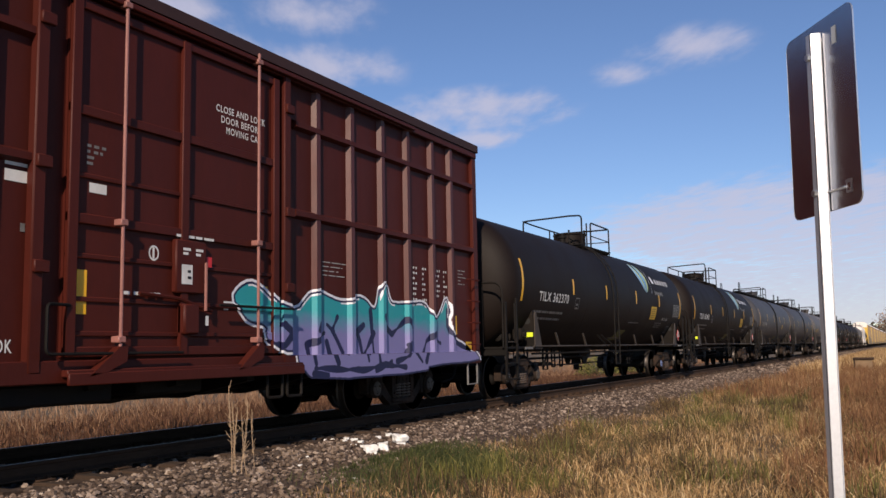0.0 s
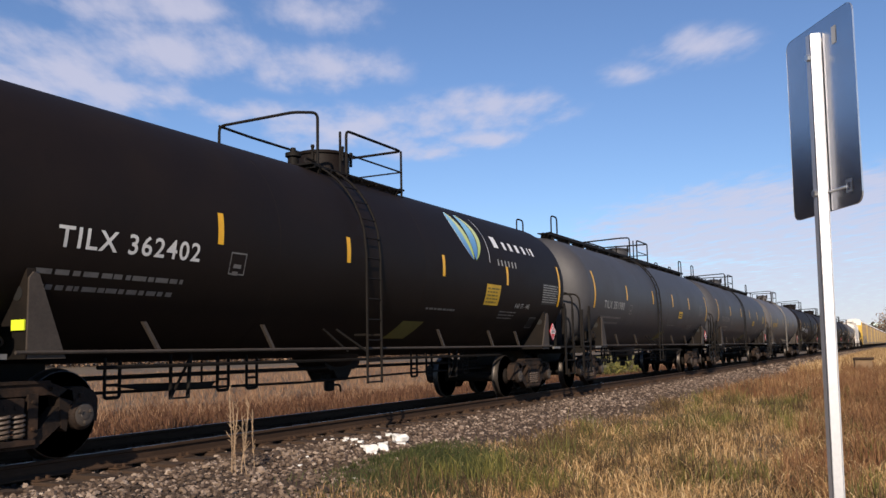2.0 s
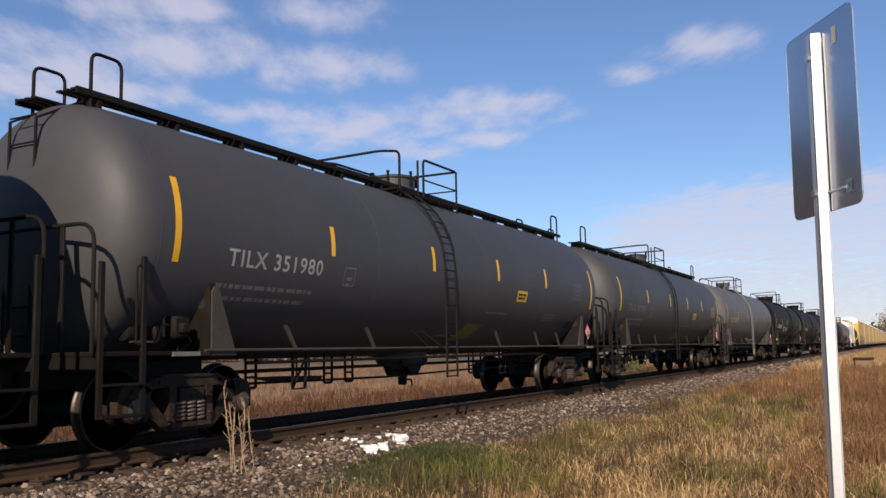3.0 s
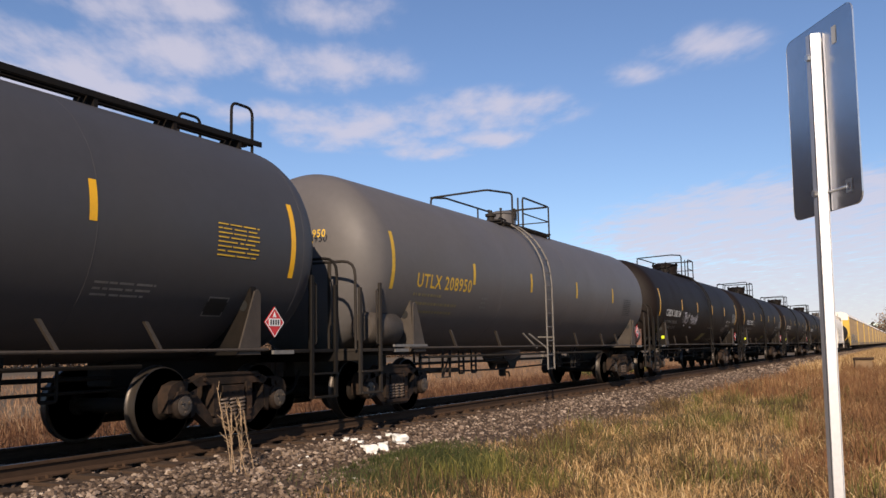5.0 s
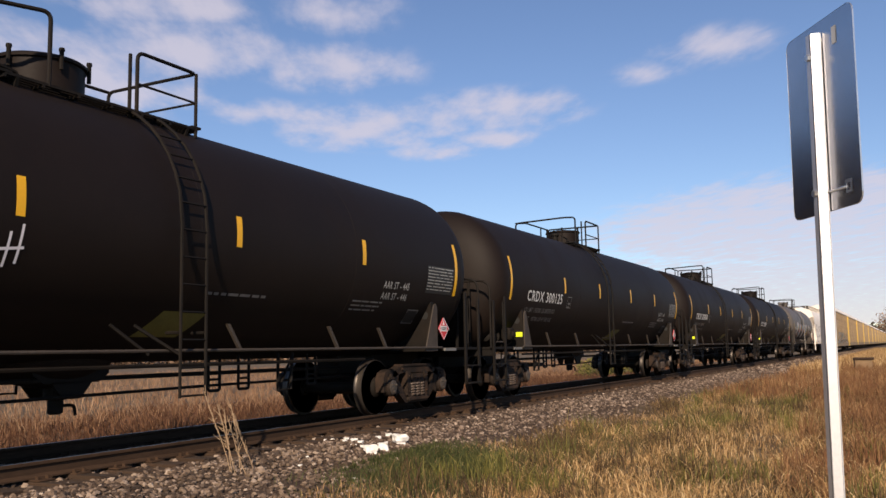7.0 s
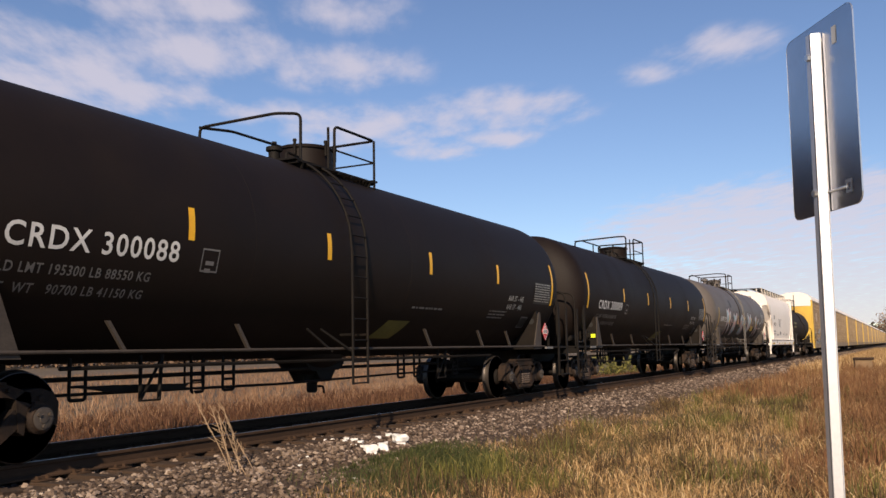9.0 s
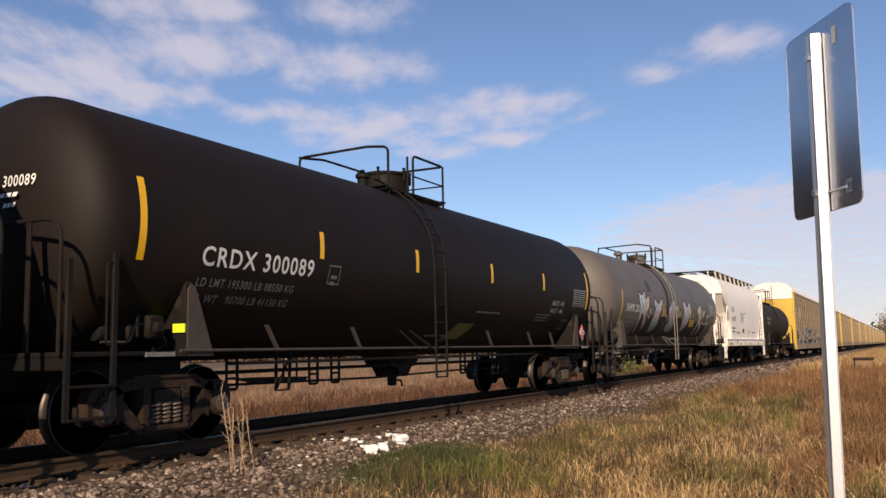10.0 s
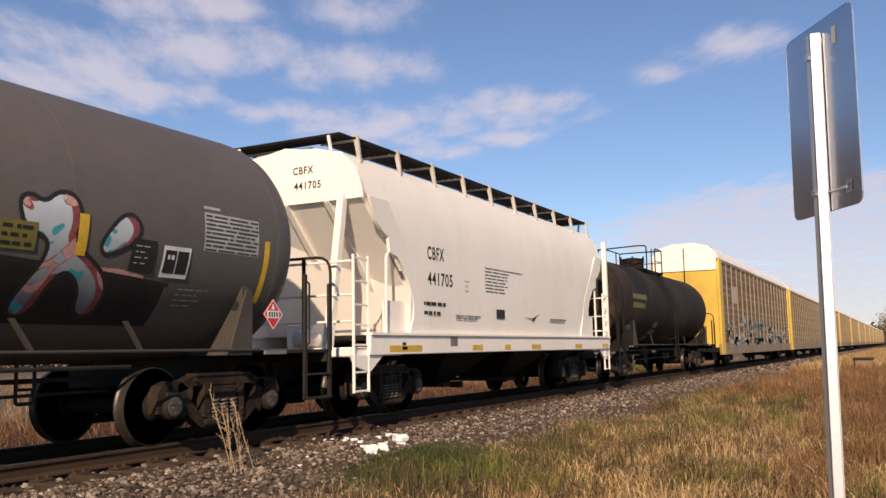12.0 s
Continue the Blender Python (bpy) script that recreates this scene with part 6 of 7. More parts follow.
def autoracks():
    first = autorack()
    n = len([o for o in first.children_recursive if o.name.startswith("wheelset")])
    RUN.append((first, 236.7))
    spray = Geo()
    rnd = random.Random(5)
    for x, z, w, h, k in ((-10.4, 3.05, 1.5, 0.85, 0),):
        spray.add([(x, -1.5, z), (x + w, -1.5, z), (x + w, -1.5, z + h), (x, -1.5, z + h)], [(0, 1, 2, 3)], k)
    for i in range(1, 13):
        c = copy_thing(first, Matrix.Translation((0, 0, 0)))
        RUN.append((c, 236.7 + 27.9 * i))
        WHEELSETS.extend(o for o in c.children_recursive if o.name.startswith("wheelset"))
    part("pale_plate", spray, PALE_PANEL, first, smooth=False)
    tags = Geo()
    for k in range(150):
        u, v = rnd.uniform(-12.3, 11), 1.0 + 1.25 * rnd.random() ** 1.5
        w, h = rnd.uniform(0.3, 1.2), rnd.uniform(0.06, 0.3)
        tags.add([(u, -1.535, v), (u + w, -1.535, v), (u + w * 0.9, -1.535, v + h), (u + 0.1, -1.535, v + h)], [(0, 1, 2, 3)], k % 3)
    part("graffiti", tags, [PALE_TAG, PALE_PANEL, FADED_BLUE], first, "faded pale graffiti along the lower panels", smooth=False)


def tag_scrawl(car, sh):
    """A thin white hand-written tag."""
    strokes = [[(0.0, 0.24), (0.34, 0.28)], [(0.14, 0.26), (0.10, -0.08), (0.02, -0.10)], [(0.06, 0.10), (0.30, 0.14)], [(0.26, 0.24), (0.24, -0.10)], [(0.40, 0.20), (0.38, -0.12), (0.52, -0.10)],
               [(0.38, 0.06), (0.52, 0.10)], [(0.68, 0.18), (0.56, 0.08), (0.66, -0.04), (0.54, -0.14)], [(0.80, 0.30), (0.78, -0.06)], [(0.70, 0.16), (0.90, 0.20)], [(0.20, -0.22), (0.42, -0.24)],
               [(1.10, -0.16), (1.12, 0.20), (1.22, 0.0), (1.34, 0.22), (1.36, -0.14)], [(1.44, 0.08), (1.50, -0.12), (1.58, 0.06), (1.46, 0.12)], [(1.62, -0.12), (1.64, 0.14), (1.76, -0.10), (1.78, 0.18)],
               [(1.96, 0.16), (1.86, 0.06), (1.96, -0.04), (1.84, -0.16)], [(2.04, 0.20), (2.02, -0.14)], [(2.18, 0.20), (2.16, -0.14)], [(2.02, 0.02), (2.34, 0.06)], [(2.30, 0.28), (2.28, -0.10)], [(1.30, -0.26), (1.62, -0.30)]]
    g = Geo()
    for a in strokes:
        for (x0, y0), (x1, y1) in zip(a, a[1:]):
            d = Vector((x1 - x0, y1 - y0))
            nrm = Vector((-d.y, d.x)).normalized() * 0.014
            edge = [(x0 + d.x * t + k * nrm.x, y0 + d.y * t + k * nrm.y) for t in (0, 0.25, 0.5, 0.75, 1) for k in (-1, 1)]
            sh.put(-3.75, 2.02, edge, [(2 * i, 2 * i + 2, 2 * i + 3, 2 * i + 1) for i in range(4)], g, 0.006)
    part("scrawled_tag", g, SPRAY_WHITE, car, "white hand-sprayed scrawl", smooth=False)


def build_train():
    boxcar()
    ethanol_car("362370", 25.12, 10)
    ethanol_car("362402", 42.77, 20)
    grey_walkway_car("dark grey tank car with a roof walkway and white lettering", "351980", 60.46, 30, False)
    grey_walkway_car("dark grey tank car with a roof walkway and yellow data table", "352041", 78.11, 40, True)
    faded_grey_car()
    car, sh = black_car("300134", 113.3, 50, plat=(-1.2, -0.67, 0.55, 1.54), ladder_x=0.68, manway=(-0.18, 0.5), hoop_lift=0.08)
    tag_scrawl(car, sh)
    black_car("300125", 130.95, 60)
    black_car("300088", 148.65, 70)
    black_car("300089", 166.4, 80)
    graffiti_car()
    hopper()
    small_tank()
    autoracks()


build_train()


# ---- ground, track and surroundings ----
PROFILE = [(-4000, -0.9), (-60, -0.75), (-12, -0.64), (-6, -0.60), (-4.4, -0.58), (-3.3, -0.52), (-2.6, -0.40), (-1.75, -0.23), (-1.3, -0.215), (1.3, -0.215), (1.75, -0.23),
           (3.2, -0.62), (5.0, -0.92), (9.0, -1.0), (60, -1.0), (4000, -1.0)]


def height(x, y):
    z = PROFILE[-1][1]
    for (a, za), (b, zb) in zip(PROFILE, PROFILE[1:]):
        if a <= y <= b:
            z = za + (zb - za) * (y - a) / (b - a)
            break
    k = min(1, max(0, abs(y) - 1.6)) * (0.06 if abs(x) < 200 else 0.0)
    return z + k * noise.noise((x * 0.5, y * 0.5, 0)) + k * 0.5 * noise.noise((x * 1.9, y * 1.9, 3))


def ground():
    xs = sorted(set([-4000, -1500, -600, -200, -80, -40, -20, -10] + list(np.arange(-5, 60, 0.5)) + list(np.arange(60, 200, 4)) + [250, 300, 400, 600, 900, 1400, 2200, 4000]))
    ys = sorted(set([-4000, -1500, -500, -200, -80, -40, -25, -16] + list(np.arange(-12, 12, 0.4)) + list(np.arange(12, 40, 2)) + [50, 70, 100, 150, 250, 400, 700, 1400, 4000]))
    vs = [(x, y, height(x, y)) for x in xs for y in ys]
    n = len(ys)
    fs, mi = [], []
    for i in range(len(xs) - 1):
        for j in range(n - 1):
            fs.append((i * n + j, (i + 1) * n + j, (i + 1) * n + j + 1, i * n + j + 1))
            mi.append(1 if -2.7 < (ys[j] + ys[j + 1]) / 2 < 2.6 else 0)
    g = Geo()
    g.v, g.f, g.mi = vs, fs, mi
    tagged(new("ground", g.mesh("ground", [SOIL, BED])), "dry grassy ground with a stony railway bed", "ground", kind="structure")


def rail_profile(y):
    return [(y - 0.075, -0.165), (y + 0.075, -0.165), (y + 0.075, -0.150), (y + 0.012, -0.125), (y + 0.012, -0.045), (y + 0.036, -0.032), (y + 0.036, -0.006), (y + 0.028, 0.0),
            (y - 0.028, 0.0), (y - 0.036, -0.006), (y - 0.036, -0.032), (y - 0.012, -0.045), (y - 0.012, -0.125), (y - 0.075, -0.150)]


def track():
    base = thing("railway_track", "rusty steel rails on weathered timber ties in ballast", "railway track", kind="structure")
    for s in (-1, 1):
        g = Geo().prism(rail_profile(s * 0.7535), -250, 900, "x")
        for i in range(len(g.f)):
            g.mi[i] = 0
        r = part("rail", g, RAIL_SIDE, base)
        part("railhead", Geo().box(-250, 900, s * 0.7535 - 0.027, s * 0.7535 + 0.027, -0.001, 0.002), RAIL_TOP, r, "wheel-polished running surface")
    rnd = random.Random(3)
    shapes = []
    for k in range(6):
        g = Geo().box(-0.115, 0.115, -1.30, 1.30, -0.18, 0.0, 0.015)
        g.v = [(x + rnd.uniform(-0.008, 0.008), y + rnd.uniform(-0.02, 0.02), z + rnd.uniform(-0.008, 0.006)) for x, y, z in g.v]
        shapes.append(g.mesh("tie", TIE, smooth=False))
    plate = Geo().box(-0.1, 0.1, -0.18, 0.18, 0.0, 0.018, 0.004)
    for sx in (-0.06, 0.06):
        for sy in (-0.1, 0.1):
            plate.box(sx - 0.012, sx + 0.012, sy - 0.02, sy + 0.02, 0.015, 0.05)
    plate = plate.mesh("tie_plate", RAIL_SIDE)
    for i in range(240):
        x = 2 + i * 0.52 + rnd.uniform(-0.03, 0.03)
        t = part("tie", shapes[i % 6], None, base, at=(x, rnd.uniform(-0.06, 0.06), -0.178 + rnd.uniform(-0.01, 0.004)))
        t.rotation_euler = (0, 0, rnd.uniform(-0.02, 0.02))
        if x < 40:
            for s in (-1, 1):
                part("tie_plate", plate, None, t, at=(0, s * 0.7535, 0.0))
    g = Geo()
    for i in range(500):
        x = 2 + 240 * 0.52 + i * 0.52
        g.box(x - 0.115, x + 0.115, -1.3, 1.3, -0.36, -0.18)
    for i in range(60):
        x = 1.4 - i * 0.52
        g.box(x - 0.115, x + 0.115, -1.3, 1.3, -0.36, -0.18)
    tagged(part("ties_beyond", g, TIE, base, smooth=False), kind="stuff")


def stones(name, n, sample, size, seed, material, label, category):
    """Many angular stones as one mesh, each a jittered icosahedron."""
    rng = np.random.default_rng(seed)
    bm = bmesh.new()
    bmesh.ops.create_icosphere(bm, subdivisions=1, radius=1.0)
    bv = np.array([v.co[:] for v in bm.verts])
    bf = np.array([[v.index for v in f.verts] for f in bm.faces])
    bm.free()
    V, F = [], []
    for i in range(n):
        x, y = sample(rng)
        s = rng.uniform(*size) * (1.6 if rng.random() < 0.06 else 1.0)
        v = bv * (1 + rng.uniform(-0.38, 0.34, (len(bv), 1))) * (s * np.array([rng.uniform(0.7, 1.3), rng.uniform(0.7, 1.3), rng.uniform(0.5, 0.85)]))
        a, b = rng.uniform(0, 6.28), rng.uniform(-0.5, 0.5)
        c, d = math.cos(a), math.sin(a)
        v = v @ np.array([[c, -d, 0], [d, c, 0], [0, 0, 1]]) @ np.array([[1, 0, 0], [0, math.cos(b), -math.sin(b)], [0, math.sin(b), math.cos(b)]])
        V.append(v + [x, y, height(x, y) + s * rng.uniform(-0.1, 0.35)])
        F.append(bf + 12 * i if len(bv) == 12 else bf + len(bv) * i)
    me = bpy.data.meshes.new(name)
    V, F = np.concatenate(V), np.concatenate(F)
    me.from_pydata(V.tolist(), [], F.tolist())
    me.materials.append(material)
    return tagged(new(name, me), label, category, kind="stuff")


def ballast():
    def near(rng):
        x = 4.0 + 46 * rng.random() ** 1.7
        y = -1.25 - 2.1 * rng.random() ** 0.9
        if y < -2.7 and rng.random() < 0.45:
            y += 1.0
        return x, y
    stones("ballast", 25000, near, (0.012, 0.034), 1, BALLAST, "loose grey-brown crushed stone ballast", "ballast")

    def mid(rng):
        return 3.0 + 60 * rng.random() ** 1.4, rng.uniform(-1.3, 1.5)
    stones("ballast", 6000, mid, (0.02, 0.042), 2, BALLAST, "dark crushed stone between the ties", "ballast")

    def far(rng):
        return 45 + 150 * rng.random() ** 1.5, -1.3 - 2.0 * rng.random()
    stones("ballast", 5000, far, (0.04, 0.09), 3, BALLAST, "crushed stone shoulder running off along the track", "ballast")


def loose_stones():
    """The nearest stones of the shoulder, one by one."""
    rnd = random.Random(61)
    base = bpy.data.objects["ballast"]
    shapes = []
    for k in range(8):
        bm = bmesh.new()
        bmesh.ops.create_icosphere(bm, subdivisions=1, radius=1.0)
        for v in bm.verts:
            v.co = Vector((v.co.x * rnd.uniform(0.65, 1.4), v.co.y * rnd.uniform(0.65, 1.3), v.co.z * rnd.uniform(0.4, 0.85))) * 0.033
        me = bpy.data.meshes.new("stone")
        bm.to_mesh(me)
        bm.free()
        me.materials.append(LOOSE)
        shapes.append(me)
    for i in range(290):
        x, y = rnd.uniform(6.6, 10.5), rnd.uniform(-3.1, -1.6)
        s = part("stone", shapes[i % 8], None, base, at=(x, y, height(x, y) + 0.022))
        s.rotation_euler = (rnd.uniform(-0.4, 0.4), rnd.uniform(-0.4, 0.4), rnd.uniform(0, 6.28))


def chalk_rocks():
    rnd = random.Random(9)
    spots = [(10.33, -2.2, 0.092), (10.72, -2.16, 0.088), (11.27, -2.10, 0.118), (11.6, -1.72, 0.06), (11.25, -1.75, 0.05), (10.80, -1.62, 0.055), (10.70, -1.80, 0.05), (10.89, -1.42, 0.045), (10.75, -1.5, 0.03),
             (10.74, -1.30, 0.035), (10.66, -1.22, 0.03), (10.48, -2.0, 0.05), (10.42, -1.86, 0.035), (10.9, -1.95, 0.03), (8.88, -2.1, 0.03), (9.3, -1.9, 0.022), (9.0, -2.8, 0.025)]
    for x, y, s in spots:
        bm = bmesh.new()
        bmesh.ops.create_cube(bm, size=1.0)
        bmesh.ops.subdivide_edges(bm, edges=bm.edges[:], cuts=3, use_grid_fill=True)
        ox = rnd.uniform(0, 50)
        for v in bm.verts:
            d = v.co.normalized() * 0.62
            q = v.co.lerp(d, 0.22)
            k = 1 + 0.45 * noise.noise((q.x * 2.2 + ox, q.y * 2.2, q.z * 2.2)) + rnd.uniform(-0.05, 0.05)
            v.co = Vector((q.x * 1.35, q.y * 1.05, q.z * (0.95 if s > 0.07 else 0.5))) * s * 1.35 * k
        bmesh.ops.rotate(bm, verts=bm.verts, matrix=Matrix.Rotation(rnd.uniform(0, 3), 3, "Z"))
        me = bpy.data.meshes.new("white_rock")
        bm.to_mesh(me)
        bm.free()
        me.materials.append(CHALK)
        ob = tagged(new("white_rock", me), "bright white limestone lump lying on the ballast", "rock", group="white rocks on the ballast")
        ob.location = (x, y, height(x, y) + s * 0.45)


def grass(name, n, sample, tall, width, lean, material, label, seed, segs=2):
    """Blades as bent tapered strips in one mesh. sample(rng) gives x, y and a height factor."""
    rng = np.random.default_rng(seed)
    V, F = [], []
    for i in range(n):
        x, y, k = sample(rng)
        h = rng.uniform(*tall) * k
        w = width * rng.uniform(0.6, 1.3)
        a = rng.uniform(0, 6.28)
        dx, dy = math.cos(a) * w / 2, math.sin(a) * w / 2
        b = rng.uniform(0, 6.28)
        l = h * lean * rng.random() ** 0.7
        lx, ly = math.cos(b) * l - h * 0.06, math.sin(b) * l
        z = height(x, y) - 0.02 if abs(x) < 80 else -0.62 if y < 0 else -1.0
        o = len(V)
        V += [(x - dx, y - dy, z), (x + dx, y + dy, z), (x + lx * 0.35 - dx * 0.8, y + ly * 0.35 - dy * 0.8, z + h * 0.55), (x + lx * 0.35 + dx * 0.8, y + ly * 0.35 + dy * 0.8, z + h * 0.55), (x + lx, y + ly, z + h * (1 - lean * 0.25))]
        F += [(o, o + 1, o + 3, o + 2), (o + 2, o + 3, o + 4)]
    me = bpy.data.meshes.new(name)
    me.from_pydata(V, [], F)
    me.materials.append(material)
    return tagged(new(name, me), label, "grass", kind="stuff")


def edge_y(x):
    """Where the grass begins beside the ballast."""
    return -3.05 + 0.35 * math.sin(x * 0.55) + 0.2 * math.sin(x * 1.7) + (0.35 if 9 < x < 12.5 else 0.0)


def meadow():
    def clump(rng, x, y, s):
        return x + rng.normal(0, s), y + rng.normal(0, s)
    centres = [(6 + 60 * random.Random(i).random() ** 1.6, -9.6 + 6.6 * random.Random(i + 5000).random()) for i in range(1500)]

    def dry(rng):
        while True:
            if rng.random() < 0.65:
                c = centres[rng.integers(len(centres))]
                x, y = clump(rng, c[0], c[1], 0.10 + c[0] * 0.004)
            else:
                x, y = 6 + 64 * rng.random() ** 1.6, rng.uniform(-9.8, -2.9)
            green = math.exp(-((x - 10.6) / 1.6) ** 2 - ((y + 3.5) / 0.8) ** 2)
            if y < edge_y(x) and rng.random() > green * 0.86:
                k = min(1.0, 0.35 + (edge_y(x) - y) * 0.35)
                return x, y, k * max(0.25, 0.75 + 0.5 * noise.noise((x * 0.4, y * 0.7, 1)) + 0.55 * noise.noise((x * 1.3, y * 2.1, 6)))
    grass("dry_grass", 66000, dry, (0.12, 0.46), 0.010, 1.0, DRY, "tall dry straw-coloured roadside grass", 1)

    def thatch(rng):
        while True:
            x, y = 6 + 40 * rng.random() ** 1.6, rng.uniform(-9.8, -2.8)
            if y < edge_y(x) + 0.25 and rng.random() > 0.6 * math.exp(-((x - 10.6) / 1.7) ** 2 - ((y + 3.4) / 0.9) ** 2):
                return x, y, 1.0
    grass("grass_thatch", 42000, thatch, (0.06, 0.20), 0.011, 0.9, THATCH, "short matted dry grass thatch", 2)

    def green(rng):
        if rng.random() < 0.62:
            return rng.normal(10.5, 0.85), min(-2.5, rng.normal(-3.25, 0.42)), 1.0
        x, y = 6 + 24 * rng.random(), rng.uniform(-9.5, -3.0)
        if noise.noise((x * 0.35, y * 0.5, 9)) < 0.02:
            x, y = rng.normal(12, 2.0), rng.normal(-4.0, 0.5)
        return x, y, 1.1
    grass("green_grass", 27000, green, (0.05, 0.19), 0.009, 0.6, GREEN_GRASS, "low green grass at the edge of the ballast", 3)

    def rust(rng):
        x = 10 + 55 * rng.random() ** 1.3
        y = -8.9 + rng.random() ** 1.5 * (1.0 + x * 0.055)
        if noise.noise((x * 0.30, y * 0.8, 2)) < -0.08:
            y -= 0.6
        return x, y, (0.5 + 0.03 * min(x, 20)) * (0.8 + 0.6 * noise.noise((x * 0.5, y, 8)))
    grass("rust_weeds", 21000, rust, (0.22, 0.72), 0.011, 0.6, RUST_GRASS, "rust-red tall autumn weeds and grass", 4)

    def sprigs(rng):
        c = SPRIGS[rng.integers(len(SPRIGS))]
        return c[0] + rng.normal(0, 0.16), c[1] + rng.normal(0, 0.16), c[2]
    rr = random.Random(77)
    SPRIGS = []
    while len(SPRIGS) < 70:
        x, y = 9.5 + 22 * rr.random() ** 1.4, rr.uniform(-8.8, -3.4)
        if y < edge_y(x) - 0.2:
            SPRIGS.append((x, y, rr.uniform(0.6, 1.15)))
    grass("lime_tufts", 5200, sprigs, (0.2, 0.55), 0.010, 0.55, LEAF_GREEN, "yellow-green grass tufts among the dry grass", 14)

    DARK_SPOTS = [(11.2, -4.2), (10.3, -4.6), (12.6, -4.3), (13.8, -5.3)]
    while len(DARK_SPOTS) < 60:
        x, y = 9.0 + 26 * rr.random() ** 1.3, rr.uniform(-8.8, -3.2)
        if y < edge_y(x):
            DARK_SPOTS.append((x, y))

    def dark(rng):
        x, y = 8.5 + 26 * rng.random() ** 1.3, rng.uniform(-8.8, -3.0)
        if noise.noise((x * 0.6, y * 0.9, 21)) < 0.12:
            x, y = DARK_SPOTS[rng.integers(len(DARK_SPOTS))]
            x, y = x + rng.normal(0, 0.28), y + rng.normal(0, 0.16)
        return x, y, 1.0
    grass("brown_weeds", 11000, dark, (0.14, 0.48), 0.012, 0.7, DARK_WEED, "low brown dead weeds mixed into the grass", 15)

    def verge(rng):
        x, y = 50 + 170 * rng.random() ** 1.2, rng.uniform(-14, -3.2)
        return x, y, 0.25 if x < 60 and -8.2 < y < -5.4 else 1.0
    grass("verge_grass", 26000, verge, (0.3, 0.75), 0.04, 0.4, DRY, "dry grass along the far verge", 5)

    def verge_rust(rng):
        x = 26 + 120 * rng.random() ** 1.4
        y = rng.uniform(-10, -3.4)
        return x, y, 0.3 if 40 < x < 60 and -8.2 < y < -5.4 else 0.9
    grass("verge_weeds", 16000, verge_rust, (0.25, 0.7), 0.022, 0.35, RUST_GRASS, "reddish weeds scattered through the verge", 6)

    def field(rng):
        x = 2 + 130 * rng.random() ** 1.3
        y = 12 + 60 * rng.random() ** 1.7
        return x, y, 0.75 + 0.35 * noise.noise((x * 0.2, y * 0.2, 4))
    grass("field_grass", 60000, field, (0.35, 0.95), 0.024, 0.7, FIELD_GRASS, "tall pale dead grass in the open field", 7)

    def ditch(rng):
        x = 2 + 80 * rng.random() ** 1.3
        y = 3.0 + 12 * rng.random() ** 1.1
        return x, y, 0.7 + 0.5 * noise.noise((x * 0.5, y * 0.5, 4))
    grass("ditch_weeds", 62000, ditch, (0.25, 0.85), 0.022, 0.8, DITCH_GRASS, "rusty brown dead weeds beside the railway bed", 8)


def weed_stalks():
    """The bleached stalks that sway beside the rails."""
    out = []
    rnd = random.Random(21)
    for i in range(7):
        x, y = 7.95 + rnd.uniform(-0.2, 0.2), -2.05 + rnd.uniform(-0.2, 0.2)
        h = rnd.uniform(0.5, 0.98)
        a = rnd.uniform(-0.2, 0.2)
        w = thing("weed_stalk", "bleached dry weed stalk growing beside the track", "weed", group="dry weed stalks")
        pts = [(math.sin(a) * h * t + 0.02 * math.sin(5 * t + i), 0.02 * math.cos(4 * t + i), h * t) for t in np.linspace(0, 1, 6)]
        part("stem", Geo().tube(pts, [0.0055, 0.005, 0.005, 0.005, 0.007, 0.003], 6), STALK, w)
        g = Geo()
        for k in range(14):
            t = rnd.uniform(0.3, 0.98)
            p = Vector((math.sin(a) * h * t, 0, h * t))
            g.tube([p, p + Vector((rnd.uniform(-0.05, 0.05), rnd.uniform(-0.05, 0.05), rnd.uniform(0.03, 0.10)))], [0.004, 0.002], 4)
        tagged(part("twig_spray", g, STALK, w), kind="stuff")
        out.append((w, (x, y, height(x, y) - 0.01), rnd.uniform(0.8, 1.2)))
    return out


